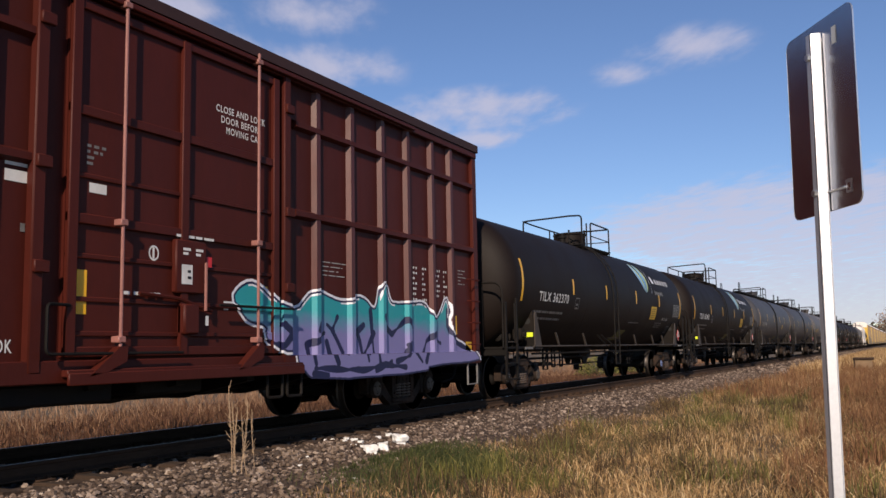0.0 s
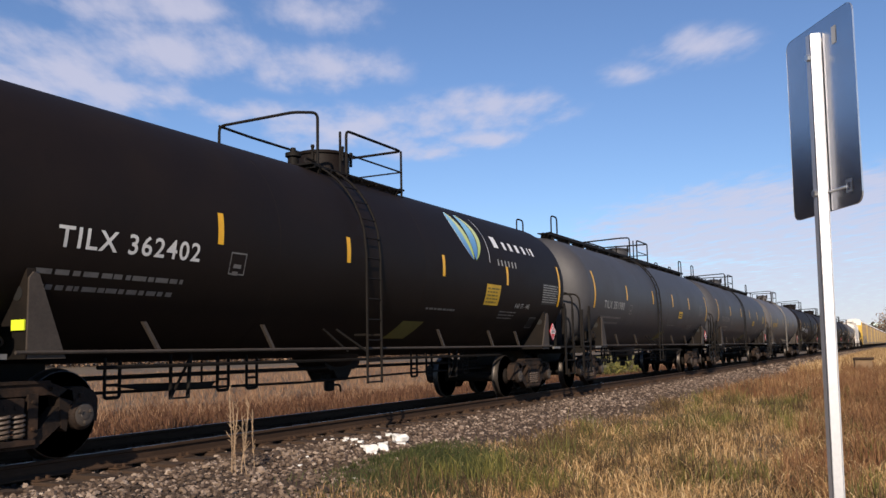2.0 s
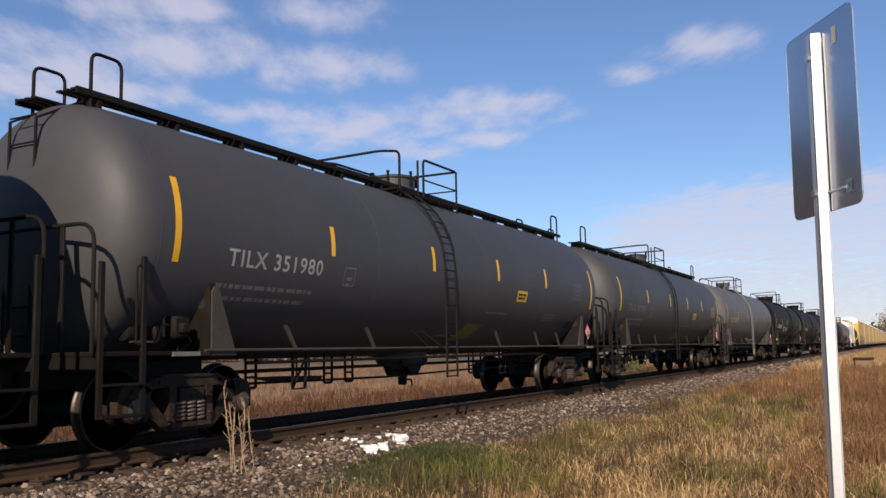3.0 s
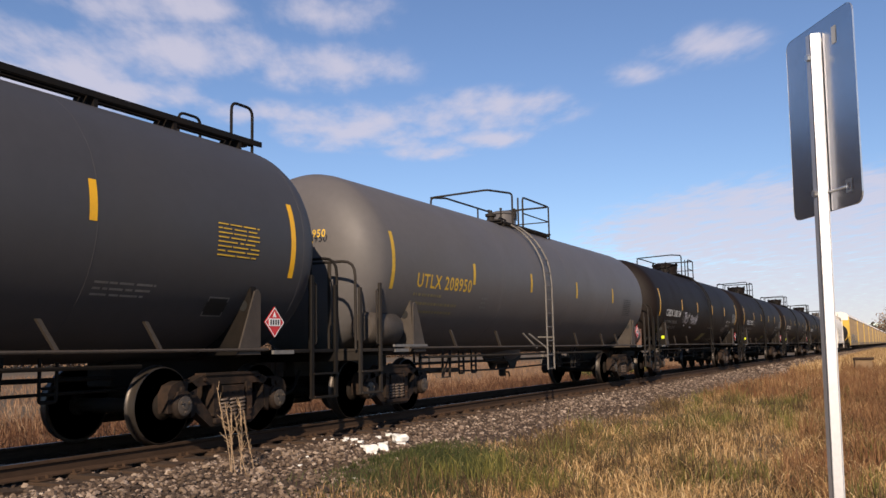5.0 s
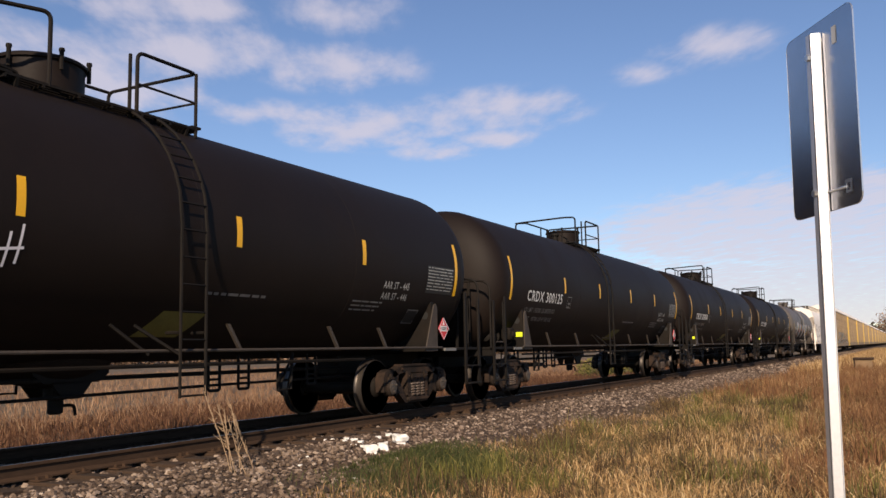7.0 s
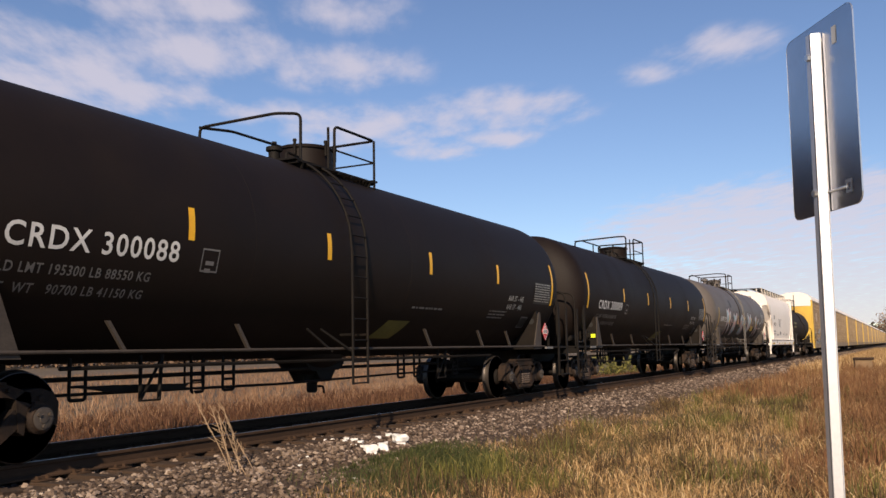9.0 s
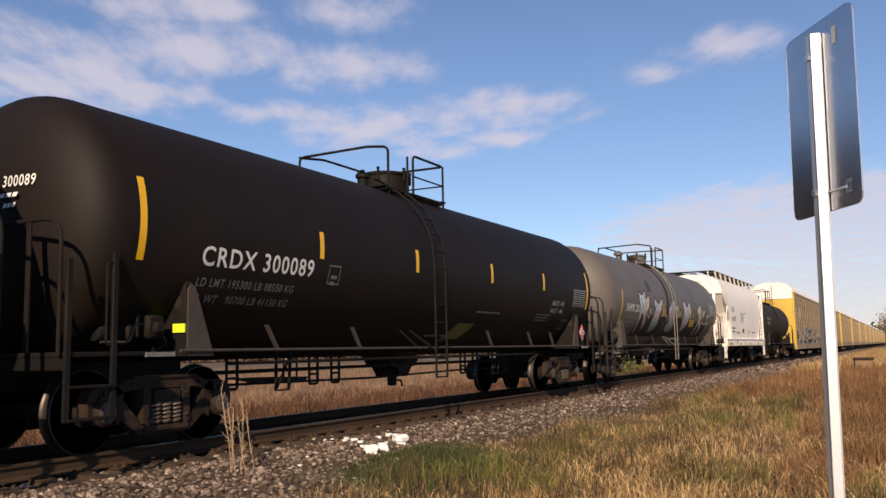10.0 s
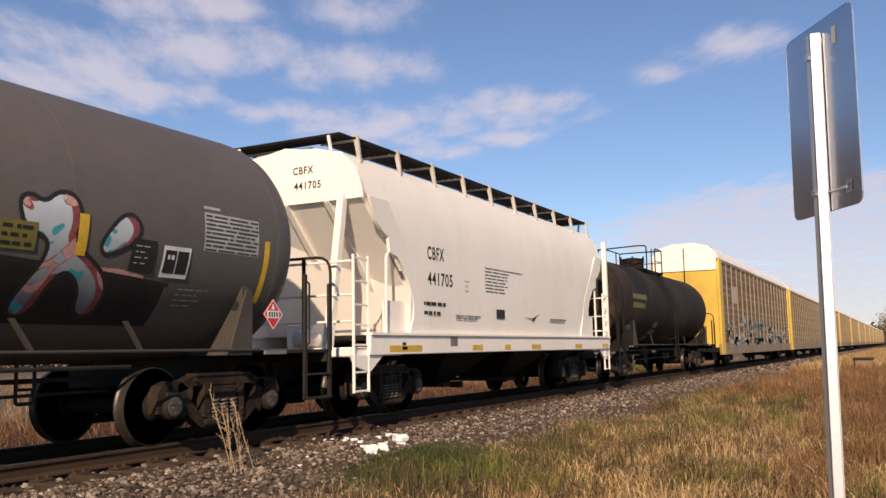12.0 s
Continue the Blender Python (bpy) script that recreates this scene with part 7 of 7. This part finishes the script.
def sign():
    s = thing("road_sign", "plain aluminium road sign seen from behind on a galvanised post", "road sign")
    d = Vector((-0.83, -0.55, 0)).normalized()
    n = Vector((-d.y, d.x, 0))
    if n.x > 0:
        n = -n
    c = Vector((3.745, -8.485, 1.94))
    w, h, r = 0.25, 0.385, 0.04
    poly = []
    for cx, cz, a0 in ((w - r, h - r, 0), (-w + r, h - r, 90), (-w + r, -h + r, 180), (w - r, -h + r, 270)):
        poly += [(cx + r * math.cos(radians(a0 + k * 22.5)), cz + r * math.sin(radians(a0 + k * 22.5))) for k in range(5)]

    def at(u, q, z):
        return c + d * u + n * q + Vector((0.0077 * z, -0.015 * z, z))
    g = Geo()
    m = len(poly)
    g.add([at(u, 0.0, z) for u, z in poly] + [at(u, -0.004, z) for u, z in poly], [tuple(range(m)), tuple(range(2 * m - 1, m - 1, -1))])
    part("sign_panel", g, ALU, s, "dull bare aluminium sheet with rounded corners", smooth=False)
    g = Geo()
    g.add([at(u * 1.004, 0.001, z * 1.003) for u, z in poly] + [at(u * 1.004, -0.005, z * 1.003) for u, z in poly], [(i, i + m, (i + 1) % m + m, (i + 1) % m) for i in range(m)])
    part("panel_edge", g, ALU_EDGE, s, smooth=False)
    sec = [(-0.034, 0.004), (-0.027, 0.004), (-0.016, 0.034), (0.016, 0.034), (0.027, 0.004), (0.034, 0.004), (0.034, 0.008), (0.030, 0.008), (0.019, 0.039), (-0.019, 0.039), (-0.030, 0.008), (-0.034, 0.008)]
    k = len(sec)
    z0, z1 = -2.6, 0.335
    g = Geo().add([at(u, q, z0) for u, q in sec] + [at(u, q, z1) for u, q in sec], [tuple(range(k)), tuple(range(2 * k - 1, k - 1, -1))] + [(i, i + k, (i + 1) % k + k, (i + 1) % k) for i in range(k)])
    post = part("post", g, GALV, s, "galvanised steel channel post", smooth=False)
    def slab(name, u0, u1, q0, q1, za, zb, m):
        v8 = [at(u, q, z) for u in (u0, u1) for q in (q0, q1) for z in (za, zb)]
        part(name, Geo().add(v8, [(0, 1, 3, 2), (4, 6, 7, 5), (0, 4, 5, 1), (2, 3, 7, 6), (0, 2, 6, 4), (1, 5, 7, 3)]), m, post, smooth=False)
    slab("punched_flange", -0.041, -0.0345, 0.003, 0.010, z0, z1, DARK_ZINC)
    # Groove drawn as a raised dark strip: its shade is put into the colour.
    slab("rolled_groove", 0.009, 0.011, 0.0385, 0.0397, z0, z1, DARK_ZINC)
    # Holes drawn as discs: dark for their shade, every third bright like a glint.
    for z in np.arange(-2.3, 0.28, 0.05):
        g = Geo()
        g.tube([at(-0.0375, 0.0095, z), at(-0.0375, 0.0115, z)], 0.0045, 8)
        part("post_hole", g, DARK_ZINC if int(z * 20) % 3 else ALU_EDGE, post)
    for z in (0.24, -0.31):
        g = Geo().tube([at(0.0, 0.036, z), at(0.0, 0.052, z)], 0.014, 6)
        g.tube([at(-0.055, 0.004, z), at(-0.03, 0.02, z)], 0.009, 6)
        part("bolt", g, ALU_EDGE, s)
    part("strap", Geo().tube([at(0.03, 0.006, -0.31), at(0.15, 0.006, -0.31)], 0.004, 6), ALU_EDGE, s)
    for u0, u1, za, zb in ((0.15, 0.19, -0.335, -0.285), (0.105, 0.135, 0.26, 0.33)):
        part("sticker", Geo().add([at(u0, 0.002, za), at(u1, 0.002, za), at(u1, 0.002, zb), at(u0, 0.002, zb)], [(0, 1, 2, 3)]), WHITE_PAINT if za > 0 else ALU_EDGE, s, smooth=False)
    part("sticker_mark", Geo().add([at(u, 0.003, z) for u, z in ((0.158, -0.325), (0.182, -0.325), (0.182, -0.298), (0.158, -0.298))], [(0, 1, 2, 3)]), ALU, s, smooth=False)


def culvert():
    c = thing("culvert_headwall", "weathered low concrete culvert headwall in the grass", "culvert", at=(57.0, -6.55, -0.62))
    part("wall", Geo().box(-0.2, 0.2, -0.45, 0.45, -0.1, 0.66, 0.03), CONCRETE, c)
    part("cap", Geo().box(-0.28, 0.28, -0.56, 0.56, 0.66, 0.80, 0.03), TIE, c, "dark timber cap")
    part("side_post", Geo().box(-0.26, 0.22, 0.44, 0.54, -0.1, 0.66, 0.02), TIE, c, "dark timber post")


def tree(x, y, h, leaf, seed, label, dense=900, spread=0.30, size=0.35):
    rnd = random.Random(seed)
    t = thing("tree", label, "tree", at=(x, y, -1.05))
    g = Geo()
    tips = []

    def limb(p, d, length, r, level):
        n = 4
        pts, q = [p], p
        for i in range(n):
            d = (d + Vector((rnd.uniform(-1, 1), rnd.uniform(-1, 1), rnd.uniform(-0.2, 0.5))) * 0.16).normalized()
            q = q + d * (length / n)
            pts.append(q)
        g.tube(pts, [r * (1 - 0.16 * i) for i in range(n + 1)], 6 if level < 2 else 4)
        if level >= 3:
            tips.append(q)
            return
        for k in range(4 if level else 7):
            f = rnd.uniform(0.4, 1.0)
            a = rnd.uniform(0, 6.28)
            nd = (d + Vector((math.cos(a), math.sin(a), 0.25)) * rnd.uniform(0.5, 0.9)).normalized()
            limb(pts[min(n, int(f * n + 0.5))], nd, length * rnd.uniform(0.45, 0.68), r * 0.5, level + 1)
        tips.append(q)
    limb(Vector((0, 0, 0)), Vector((0, 0, 1)), h * 0.48, h * 0.018, 0)
    part("trunk", g, BARK, t)
    if leaf:
        L = Geo()
        for i in range(dense):
            c = rnd.choice(tips) + Vector((rnd.gauss(0, 0.5), rnd.gauss(0, 0.5), rnd.gauss(0, 0.4)))
            a = Vector((rnd.uniform(-1, 1), rnd.uniform(-1, 1), rnd.uniform(-1, 1))).normalized()
            b = a.orthogonal().normalized()
            s = size * rnd.uniform(0.5, 1.2)
            L.add([c - a * s, c + b * s * 0.6, c + a * s, c - b * s * 0.6], [(0, 1, 2, 3)])
        part("crown", L, leaf, t, smooth=False)
    return t


def bush(x, y, seed, w=1.6, h=1.5):
    rnd = random.Random(seed)
    b = thing("bush", "yellow-green leafy bush beyond the track", "bush", at=(x, y, -1.0), group="bushes beyond the track")
    g = Geo()
    for k in range(9):
        a = rnd.uniform(0, 6.28)
        g.tube([(0, 0, 0), (math.cos(a) * w * 0.3, math.sin(a) * w * 0.3, h * 0.5), (math.cos(a) * w * 0.6, math.sin(a) * w * 0.6, h * 0.9)], [0.03, 0.02, 0.008], 5)
    part("stems", g, BARK, b)
    L = Geo()
    for i in range(700):
        r, a = rnd.random() ** 0.5 * w, rnd.uniform(0, 6.28)
        c = Vector((r * math.cos(a), r * math.sin(a), h * rnd.random() ** 0.8 * (1.05 - 0.5 * (r / w) ** 2)))
        d = Vector((rnd.uniform(-1, 1), rnd.uniform(-1, 1), rnd.uniform(-1, 1))).normalized()
        e = d.orthogonal().normalized()
        s = 0.10 * rnd.uniform(0.6, 1.3)
        L.add([c - d * s, c + e * s * 0.6, c + d * s, c - e * s * 0.6], [(0, 1, 2, 3)])
    part("leaves", L, LEAF_GREEN, b, smooth=False)


def far_woods():
    rng = np.random.default_rng(12)
    V, F = [], []
    for i in range(26000):
        if rng.random() < 0.6:
            x, y = rng.uniform(520, 760), rng.uniform(-260, 320)
            top = 10.5 + 3.5 * noise.noise((y * 0.03, 1, 0)) + 3 * noise.noise((y * 0.11, 5, 0))
        else:
            x, y = rng.uniform(-100, 900), rng.uniform(560, 640)
            top = 8 + 4 * noise.noise((x * 0.03, 7, 0))
        z = -1 + top * rng.random() ** 0.7
        s = rng.uniform(0.7, 1.9)
        a = rng.normal(0, 1, 3)
        a /= np.linalg.norm(a)
        b = np.cross(a, rng.normal(0, 1, 3))
        b /= np.linalg.norm(b)
        p = np.array([x, y, z])
        o = len(V)
        V += [tuple(p - a * s), tuple(p + b * s * 0.7), tuple(p + a * s), tuple(p - b * s * 0.7)]
        F.append((o, o + 1, o + 2, o + 3))
    me = bpy.data.meshes.new("far_woods")
    me.from_pydata(V, [], F)
    me.materials.append(FAR_WOOD)
    tagged(new("far_woods", me), "dark distant autumn woods on the horizon", "woods", kind="stuff")


def brush_line():
    """A belt of brown autumn brush across the open field."""
    rng = np.random.default_rng(15)
    V, F = [], []
    for i in range(110000):
        x, y = rng.uniform(-60, 520), rng.uniform(150, 190)
        top = 9.0 + 2.0 * noise.noise((x * 0.03, 3, 0)) + 1.6 * noise.noise((x * 0.17, 8, 0))
        p = np.array([x, y, -1 + top * rng.random() ** 0.8])
        s = rng.uniform(0.25, 0.65)
        a = rng.normal(0, 1, 3)
        a /= np.linalg.norm(a)
        b = np.cross(a, rng.normal(0, 1, 3))
        b /= np.linalg.norm(b)
        o = len(V)
        V += [tuple(p - a * s), tuple(p + b * s * 0.7), tuple(p + a * s), tuple(p - b * s * 0.7)]
        F.append((o, o + 1, o + 2, o + 3))
    me = bpy.data.meshes.new("brush_line")
    me.from_pydata(V, [], F)
    me.materials.append(BRUSH)
    tagged(new("brush_line", me), "belt of brown leafless brush beyond the field", "brush", kind="stuff")


# each cloud: centre x, y, half length along the view, half width, heading in degrees, thickness
CLOUDS = [(180, 226, 42, 34, 53, 1.0), (182, 174, 27, 28, 46, 0.95), (157, 158, 18, 24, 47, 0.95), (222, 150, 24, 24, 35, 0.75), (249, 204, 17, 15, 40, 0.9), (288, 186, 34, 33, 34, 0.95), (295, 128, 28, 30, 24, 0.95),
          (338, 178, 20, 18, 29, 0.85), (332, 145, 18, 16, 24, 0.9), (205, 226, 30, 29, 48, 0.85), (262, 42, 18, 17, 10, 0.7), (276, 66, 14, 13, 15, 0.5), (184, 126, 16, 19, 38, 0.7), (770, 30, 215, 150, 6, 3.0),
          (1580, 153, 640, 420, 6, 1.6), (3200, 300, 1500, 1500, 6, 1.6)]


def cloud_sheet():
    m = bpy.data.materials.new("cloud_vapour")
    m.use_nodes = True
    nt = m.node_tree
    n, l = nt.nodes, nt.links
    n.clear()
    tc = n.new("ShaderNodeTexCoord")

    def mth(op, *a):
        t = n.new("ShaderNodeMath")
        t.operation = op
        for k, v in enumerate(a):
            if isinstance(v, (int, float)):
                t.inputs[k].default_value = v
            else:
                l.new(v, t.inputs[k])
        return t.outputs[0]
    total = None
    for x, y, a, b, ang, amp in CLOUDS:
        mp = n.new("ShaderNodeMapping")
        mp.vector_type = "TEXTURE"
        mp.inputs["Location"].default_value = (x, y, 0)
        mp.inputs["Rotation"].default_value = (0, 0, radians(ang))
        mp.inputs["Scale"].default_value = (a * 1.5, b * 1.5, 1)
        l.new(tc.outputs["Object"], mp.inputs["Vector"])
        gr = n.new("ShaderNodeTexGradient")
        gr.gradient_type = "SPHERICAL"
        l.new(mp.outputs["Vector"], gr.inputs["Vector"])
        v = mth("MULTIPLY", gr.outputs["Fac"], amp)
        total = v if total is None else mth("MAXIMUM", total, v)
    mp = n.new("ShaderNodeMapping")
    mp.vector_type = "TEXTURE"
    mp.inputs["Rotation"].default_value = (0, 0, radians(33))
    mp.inputs["Scale"].default_value = (2.1, 1, 1)
    l.new(tc.outputs["Object"], mp.inputs["Vector"])
    fb = n.new("ShaderNodeTexNoise")
    fb.inputs["Scale"].default_value, fb.inputs["Detail"].default_value, fb.inputs["Roughness"].default_value = 0.068, 8.0, 0.55
    l.new(mp.outputs["Vector"], fb.inputs["Vector"])
    dens = mth("ADD", mth("MULTIPLY", mth("MINIMUM", total, 0.8), 1.5), mth("MULTIPLY", mth("SUBTRACT", fb.outputs["Fac"], 0.5), mth("MULTIPLY", mth("MINIMUM", total, 0.25), 11.0)))
    mr = n.new("ShaderNodeMapRange")
    mr.interpolation_type = "SMOOTHSTEP"
    mr.inputs["From Min"].default_value, mr.inputs["From Max"].default_value = 0.05, 1.45
    mr.inputs["To Max"].default_value = 0.76
    l.new(dens, mr.inputs["Value"])
    em, tr, mx, out = n.new("ShaderNodeEmission"), n.new("ShaderNodeBsdfTransparent"), n.new("ShaderNodeMixShader"), n.new("ShaderNodeOutputMaterial")
    em.inputs["Color"].default_value, em.inputs["Strength"].default_value = (0.635, 0.65, 0.80, 1), 1.0
    l.new(mr.outputs["Result"], mx.inputs["Fac"])
    l.new(tr.outputs["BSDF"], mx.inputs[1])
    l.new(em.outputs["Emission"], mx.inputs[2])
    l.new(mx.outputs["Shader"], out.inputs["Surface"])
    g = Geo().add([(48, -1500, 0), (4700, -1500, 0), (4700, 1500, 0), (48, 1500, 0)], [(0, 1, 2, 3)])
    ob = new("cloud_layer", g.mesh("cloud_layer", m, smooth=False))
    ob.location = (0, 0, 90)
    return tagged(ob, "scattered thin white clouds drifting across a blue sky", "clouds", kind="structure")


ground()
track()
ballast()
loose_stones()
chalk_rocks()
meadow()
STALKS = weed_stalks()
sign()
culvert()
tree(100, 30, 16.2, None, 31, "bare grey tree beyond the field")
tree(129, 31, 16.6, None, 37, "bare slender tree beyond the field")
tree(210, 32, 15.6, LEAF_GREEN, 33, "tree with fading green leaves beyond the field", 1400)
tree(338, 34, 20.0, LEAF_GOLD, 34, "tree with golden autumn leaves beyond the field", 1600, size=0.45)
for i, (x, y) in enumerate(((57.5, 9.5), (60.5, 10.2), (63.5, 9.3), (67.0, 11.0), (72.0, 12.0))):
    bush(x, y, 40 + i)
tree(152, -6.9, 7.5, FIELD_GRASS, 51, "brown leafless thicket tree beside the track", 420, size=0.16)
tree(176, -7.9, 9.0, FIELD_GRASS, 53, "brown leafless thicket tree beside the track", 420, size=0.16)
far_woods()
brush_line()
CLOUD = cloud_sheet()


def motions():
    times = [i * 1.0 for i in range(13)]
    for car, x in RUN:
        walk(car, [(t, pose(x - 15.2225 * t + 0.00242 * t * t, 0, 0)) for t in times])
    spin = SPEED / 0.457
    turns = [Matrix.Rotation(-spin * i / FPS, 4, "Y") for i in range(12 * FPS + 1)]
    for w in WHEELSETS:
        at = Matrix.Translation(w.location)
        walk(w, [(i / FPS, at @ m) for i, m in enumerate(turns)])
    sway = [(0.0, 0.02), (1.5, 0.0), (2.5, 0.04), (4.0, 0.12), (5.0, 0.14), (5.5, 0.24), (6.0, 0.14), (6.5, 0.02), (7.0, 0.28), (8.0, 0.2), (9.0, 0.40), (9.5, 0.18), (10.0, 0.10), (10.5, 0.20), (11.2, 0.16), (12.0, 0.22)]
    axis = Vector((0.888, 0.46, 0))
    for ob, at, k in STALKS:
        walk(ob, [(t, Matrix.Translation(at) @ Matrix.Rotation(-a * k, 4, axis)) for t, a in sway])
    walk(CLOUD, [(t, pose(0.45 * t, -0.88 * t, 90)) for t in (0.0, 4.0, 8.0, 12.0)])


motions()
